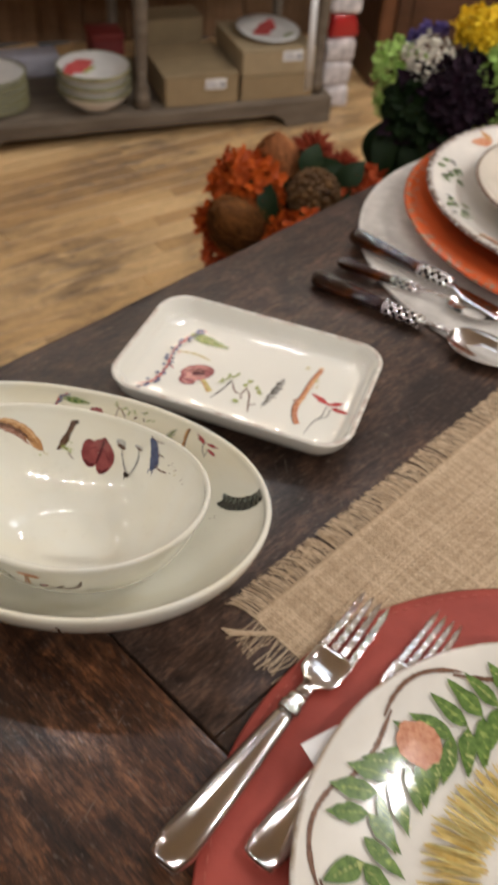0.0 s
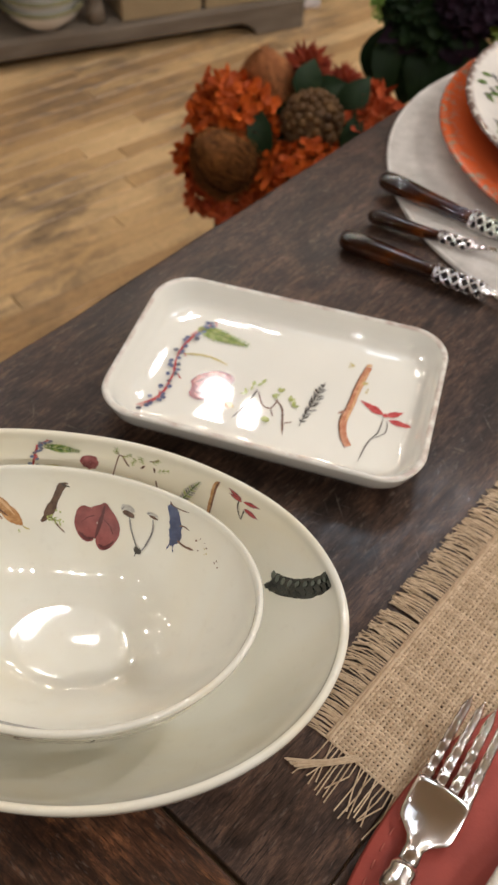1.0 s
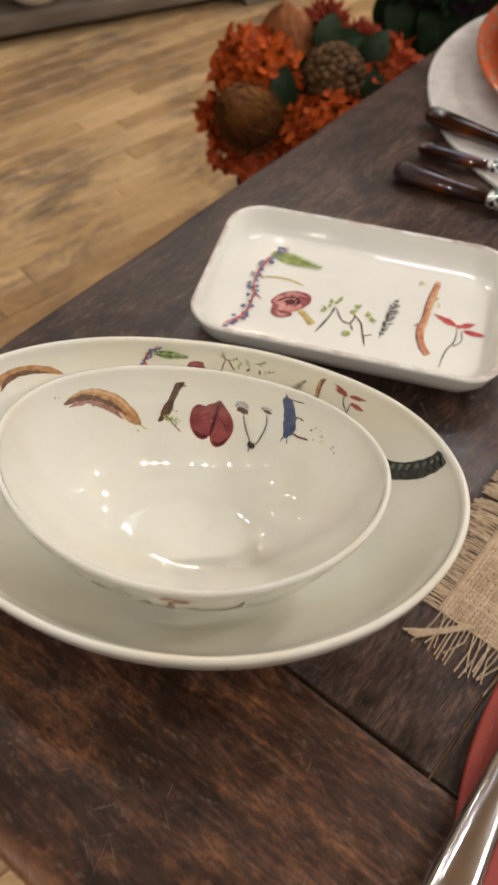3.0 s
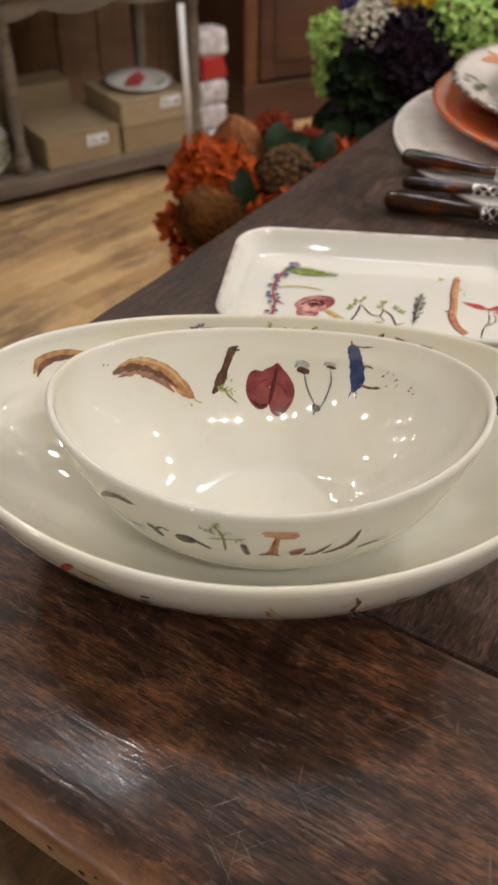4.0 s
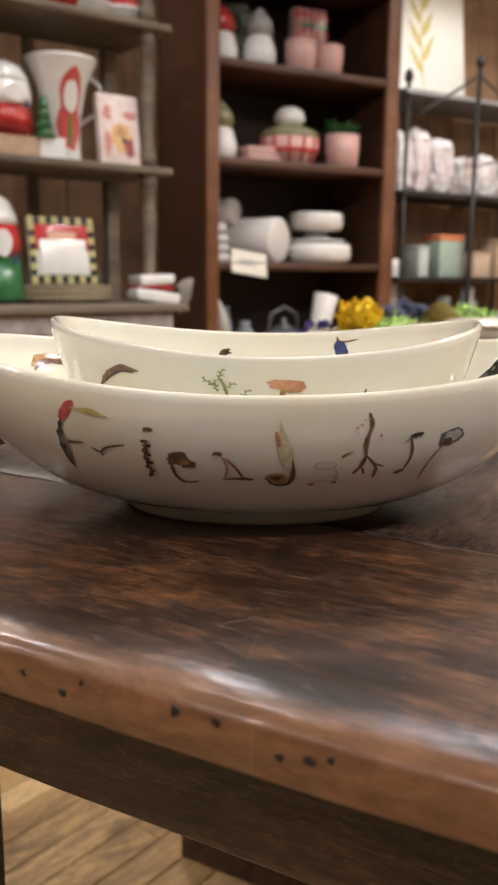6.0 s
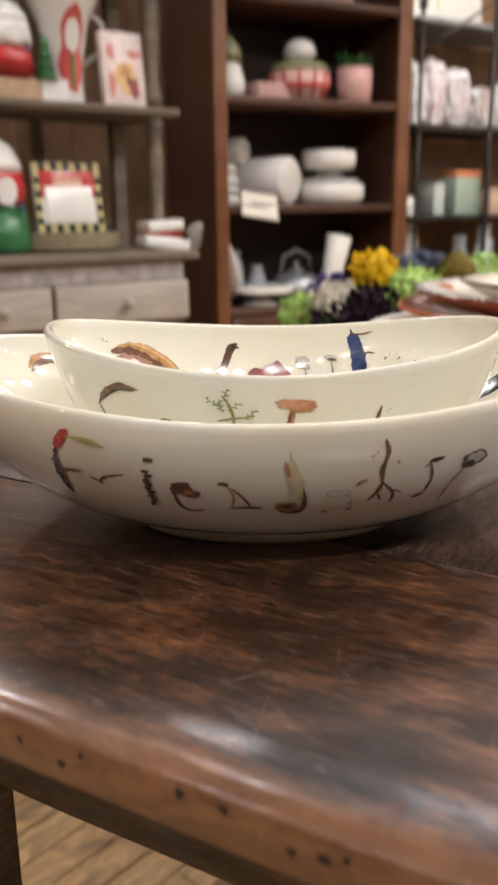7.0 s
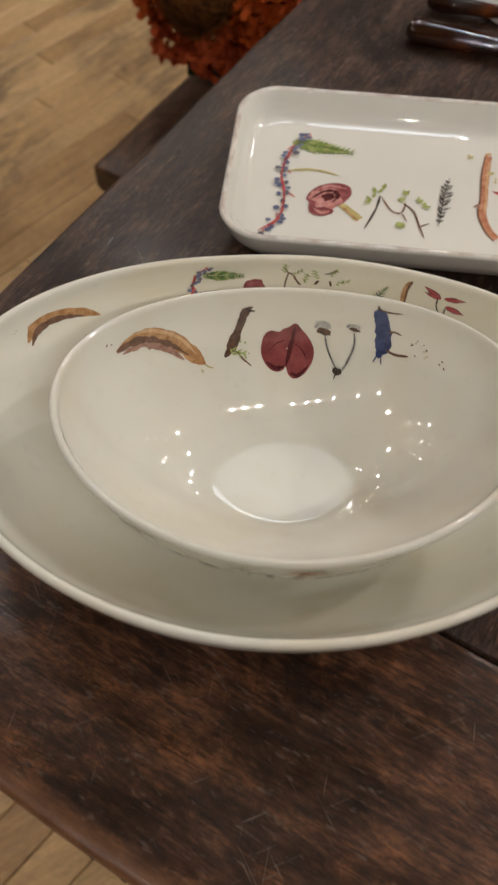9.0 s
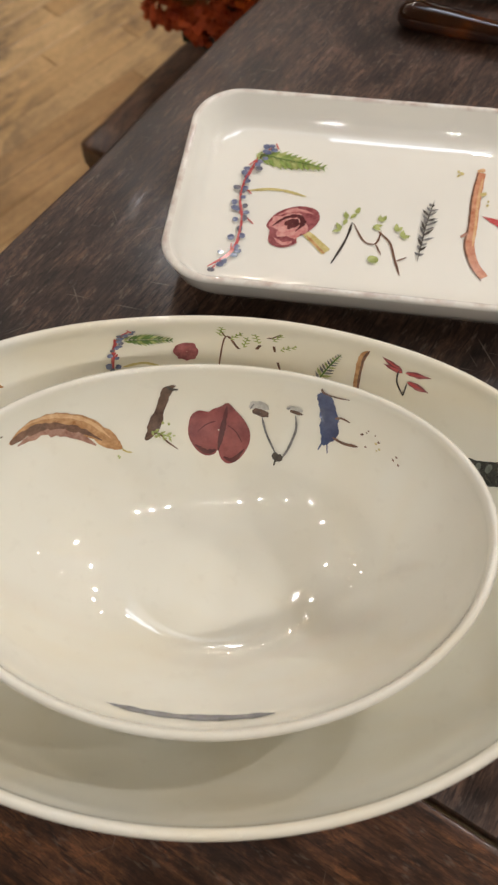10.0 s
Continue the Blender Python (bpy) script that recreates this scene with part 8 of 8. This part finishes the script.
rack()
bag_wrap = Mat("printed_wrap", 0.22, Coat_Weight=0.5, Coat_Roughness=0.1)
bag_wrap.colour(bag_wrap.mix(0.6, bag_wrap.ramp(bag_wrap.random(), [(0.0, (0.72, 0.70, 0.70)), (0.55, (0.66, 0.62, 0.62)), (1.0, (0.62, 0.42, 0.40))]), bag_wrap.ramp(bag_wrap.noise(16, 4), [(0.40, (0.46, 0.34, 0.33)), (0.50, (0.72, 0.70, 0.69)), (0.68, (0.76, 0.74, 0.73))])))
for k, (x, w, h, mat) in enumerate(((0.06, 0.11, 0.26, wool), (0.175, 0.12, 0.28, linen), (0.305, 0.13, 0.25, wool), (0.44, 0.14, 0.18, pink_glaze), (0.58, 0.13, 0.20, wool), (0.72, 0.14, 0.17, pink_glaze))):
    t = thing("wrapped_textile", at_rack(x, 0.02, 1.215, 6 - 4 * k), "white and pink textile in a clear crinkled bag", "textile", "textiles on the rack")
    lump = bmesh.new()
    bmesh.ops.create_icosphere(lump, subdivisions=5, radius=1.0)
    for v in lump.verts:
        q = noise.noise_vector(Vector((v.co.x * 2.5, v.co.y * 2.5, v.co.z * 1.1)) + Vector((k, 0, 0))) * 0.30 + noise.noise_vector(Vector((v.co.x * 7.0, v.co.y * 7.0, v.co.z * 2.4)) + Vector((k, 0, 5))) * 0.16
        sq = max(abs(v.co.x), abs(v.co.z), 1e-3)
        p = Vector((v.co.x / sq ** 0.6, v.co.y, v.co.z / sq ** 0.6)) + Vector((q.x, q.y, 0.35 * q.z))
        v.co = Vector((p.x * w * 0.46, 0.10 + 0.07 * p.y, h * 0.5 + h * 0.5 * max(-1.0, min(1.08, p.z))))
    bag = part("bag", lump, bag_wrap, t)
    part("tie", tube([(-0.3 * w, 0.04, 0.80 * h), (0.0, 0.02, 0.84 * h), (0.3 * w, 0.04, 0.80 * h)], 0.004, 6), mat, bag, "soft ribbon tie")
for k, (x, w, h, c, lab) in enumerate(((0.19, 0.06, 0.14, (0.42, 0.46, 0.42), "small pale green box on the rack"), (0.36, 0.15, 0.19, (0.30, 0.38, 0.31), "sage green box with an orange band"), (0.56, 0.11, 0.12, (0.50, 0.36, 0.26), "tan paper bag on the rack"), (0.72, 0.13, 0.18, (0.42, 0.30, 0.20), "brown paper box on the rack"))):
    t = thing("gift_box", at_rack(x, 0.04, 0.85), lab, "box", "boxes on the rack")
    part("body", box(-w / 2, w / 2, 0, 0.12, 0, h, 0.004), plain("box_card", c, 0.6, vary=0.15), t)
    part("band", box(-w / 2 - 0.001, w / 2 + 0.001, -0.001, 0.121, 0.86 * h, h + 0.001, 0.002), plain("box_band", (0.55, 0.18, 0.08) if k == 1 else tuple(0.8 * v for v in c), 0.6), t)
milky = plain("milky_glass", (0.42, 0.47, 0.52), 0.12, vary=0.2, scale=9)
for x, y, h in ((0.40, 0.12, 0.40), (0.49, 0.06, 0.45), (0.60, 0.14, 0.38), (0.70, 0.08, 0.33)):
    gj = thing("glass_vase", at_rack(x, y, 0.36), "tall pale blue-grey glass vase on the lower rack shelf", "vase", "vases on the rack")
    part("body", lathe([(0.0, 0.0), (0.036, 0.0), (0.040, 0.008), (0.046, 0.35 * h), (0.044, 0.70 * h), (0.030, 0.86 * h), (0.032, 0.96 * h), (0.036, h), (0.033, h), (0.028, 0.95 * h), (0.026, 0.86 * h)], 24), milky, gj)
board = thing("tall_board", at_rack(0.055, 0.03, 0.36, 4) @ Matrix.Rotation(radians(-4), 4, "X"), "tall narrow whitewashed board leaning on the rack", "board")
part("face", worn(box(-0.040, 0.040, 0, 0.022, 0, 0.57, 0.004), 0.002, 20), plain("whitewash", (0.58, 0.55, 0.52), 0.7, vary=0.25, scale=30), board)
part("molding", box(-0.026, 0.026, -0.004, 0.002, 0.03, 0.54, 0.002), plain("whitewash_grey", (0.42, 0.40, 0.38), 0.7, vary=0.25, scale=24), board, "greyer recessed panel")
art = thing("canvas_print", at_rack(0.26, 0.20, 1.632) @ Matrix.Rotation(radians(-6), 4, "X"), "white canvas with a tan leafy stem, leaning on the wall", "picture")
part("canvas", box(-0.20, 0.29, 0, 0.025, 0, 0.75, 0.003), plain("canvas_white", (0.68, 0.66, 0.60), 0.8, vary=0.06, scale=60), art)
mo = Motif(lambda x, y, up: Vector((x, -0.001 - up, 0.34 + y)), 0.36, 0.60, 5)
mo.stroke([(0.08, -0.46), (0.06, 0.0), (0.12, 0.46)], 0.010, "straw")
for k in range(9):
    mo.leaf(0.07, -0.36 + 0.09 * k, 0.15, 0.035, 60 if k % 2 else 122, "straw")
mo.done("painted_stem", art, "tan painted leafy stem")

# ---------------------------------------------------------------- ceiling fixtures
lamp_metal = plain("lamp_metal", (0.05, 0.05, 0.05), 0.4, 0.6)
glow = bpy.data.materials.new("bulb_glow")
glow.use_nodes = True
glow.node_tree.nodes["Principled BSDF"].inputs["Emission Color"].default_value = (1.0, 0.92, 0.82, 1)
glow.node_tree.nodes["Principled BSDF"].inputs["Emission Strength"].default_value = 70.0


def bulb_string(points):
    """A row of small bulbs on a cable under the ceiling."""
    s = thing("bulb_string", Matrix.Identity(4), "row of small warm glowing bulbs hung high in the shop", "light string", "bulb rows")
    part("cable", tube([(x, y, z + 0.03) for x, y, z in points], 0.005, 6), lamp_metal, s)
    for x, y, z in points:
        bm = bmesh.new()
        bmesh.ops.create_icosphere(bm, subdivisions=2, radius=0.030)
        part("bulb", bm, glow, s, m=Matrix.Translation((x, y, z)))


bulb_string([(-1.3 + 0.22 * i, 2.95 + 0.08 * i, CEIL - 0.05) for i in range(10)])
bulb_string([(3.2 + 0.10 * (i % 3), 0.2 + 0.22 * i, 2.70 - 0.34 * (i % 5)) for i in range(16)])
bulb_string([(-3.3 + 0.06 * i, 0.3 + 0.30 * i, 2.7 - 0.25 * (i % 3)) for i in range(9)])
track = thing("light_track", Matrix.Identity(4), "black ceiling track that carries a row of spotlights", "light track")
part("rail", box(-3.2, 2.6, -1.42, -1.38, CEIL - 0.025, CEIL - 0.001), lamp_metal, track, smooth=False)
# a head over every lamp, the added fill lamps included
for x, y in [p[:2] for p in SPOTS] + BACK_SPOTS + [RACK_FILL]:
    f = thing("ceiling_spot", Matrix.Translation((x, y, CEIL)), "black spotlight head added over a ceiling lamp", "spotlight", "ceiling spotlights")
    part("stem", tube([(0, 0, -0.12), (0, 0, 0)], 0.008, 8), lamp_metal, f)
    part("shade", lathe([(0.03, -0.115), (0.05, -0.13), (0.055, -0.19), (0.051, -0.19), (0.045, -0.13), (0.02, -0.12)], 18), lamp_metal, f)
for x, y, sx, sy, bright in PANELS:
    f = thing("ceiling_panel_light", Matrix.Translation((x, y, CEIL)) @ PANEL_TURN, "cool white ceiling light panel in a thin frame", "ceiling light", "ceiling light panels")
    for a, b in (((-sx / 2 - 0.02, -sx / 2), (-sy / 2 - 0.02, sy / 2 + 0.02)), ((sx / 2, sx / 2 + 0.02), (-sy / 2 - 0.02, sy / 2 + 0.02)), ((-sx / 2, sx / 2), (-sy / 2 - 0.02, -sy / 2)), ((-sx / 2, sx / 2), (sy / 2, sy / 2 + 0.02))):
        part("frame_bar", box(*a, *b, -0.05, -0.001), lamp_metal, f, smooth=False)

# ---------------------------------------------------------------- boards of the wall and the floor, piece by piece
wall_board = wood("wall_board", (0.11, 0.055, 0.026), (0.22, 0.125, 0.065), (0.33, 0.205, 0.115), rough=(0.5, 0.7), grain=(40, 40, 2.5))
for i in range(56):
    x = -4 + i * 0.152
    me = mesh_of("board", box(0, 0.149, 0, 0.012, 0, CEIL - 0.01, 0.003, 1)) if i == 0 else me
    if i == 0:
        me.materials.append(wall_board.m)
    piece("board", me, wall_north, Matrix.Translation((x, 3.3275, 0.004)))


def floor_strips():
    rnd = random.Random(11)
    w = 0.0572
    meshes = {}
    for L in (0.5, 0.7, 0.9, 1.15, 1.4):
        me = mesh_of("floor_strip", box(0.0010, L - 0.0010, 0.0008, w - 0.0008, -0.009, 0.0, 0.0016, 1))
        me.materials.append(oak_floor.m)
        meshes[L] = me
    near = 0
    turn = ROOM.inverted() @ BOARDS
    across = turn.to_3x3() @ Vector((1, 0, 0))
    for j in range(-110, 115):
        v = j * w
        o = turn @ Vector((0, v + w / 2, 0))
        spans = []
        for p, d, lo, hi in ((o.x, across.x, -3.995, 4.495), (o.y, across.y, -3.495, 3.32)):
            spans.append(sorted(((lo - p) / d, (hi - p) / d)))
        first, last = max(s[0] for s in spans), min(s[1] for s in spans)
        u = first - rnd.uniform(0.0, 0.8)
        while u < last:
            L = rnd.choice((0.5, 0.7, 0.9, 1.15, 1.4))
            a, b = max(u, first), min(u + L, last)
            mid = BOARDS @ Vector((u + L / 2, v, 0))
            if b - a > 0.02:
                z = rnd.uniform(-0.0006, 0.0)
                if near < 300 and b - a > L - 1e-6 and -1.25 < mid.x < 1.0 and 0.85 < mid.y < 3.3:
                    piece("floor_strip", meshes[L], floor_frame, turn @ Matrix.Translation((u, v, z)))
                    near += 1
                else:
                    rows.append((turn @ Matrix.Translation((a, v, z)), b - a))
            u += L
    return w


rows = []
floor_frame = floor
STRIP = floor_strips()
verts, faces = [], []
for m, L in rows:
    o = len(verts)
    a, b, c, d = 0.0008, L - 0.0008, 0.0008, STRIP - 0.0008
    verts += [tuple(m @ Vector(p)) for p in ((a, c, -0.009), (b, c, -0.009), (b, d, -0.009), (a, d, -0.009), (a, c, -0.001), (b, c, -0.001), (b, d, -0.001), (a, d, -0.001), (a + 0.001, c + 0.001, 0), (b - 0.001, c + 0.001, 0), (b - 0.001, d - 0.001, 0), (a + 0.001, d - 0.001, 0))]
    for k in (0, 4):
        faces += [(o + k + i, o + k + (i + 1) % 4, o + k + 4 + (i + 1) % 4, o + k + 4 + i) for i in range(4)]
    faces.append((o + 8, o + 9, o + 10, o + 11))
far_strip = strip_floor("maple_strip_far", False)
far = pydata("far_strips", verts, faces, far_strip, floor, "further strips of the maple floor", False)
far["kind"] = "stuff"
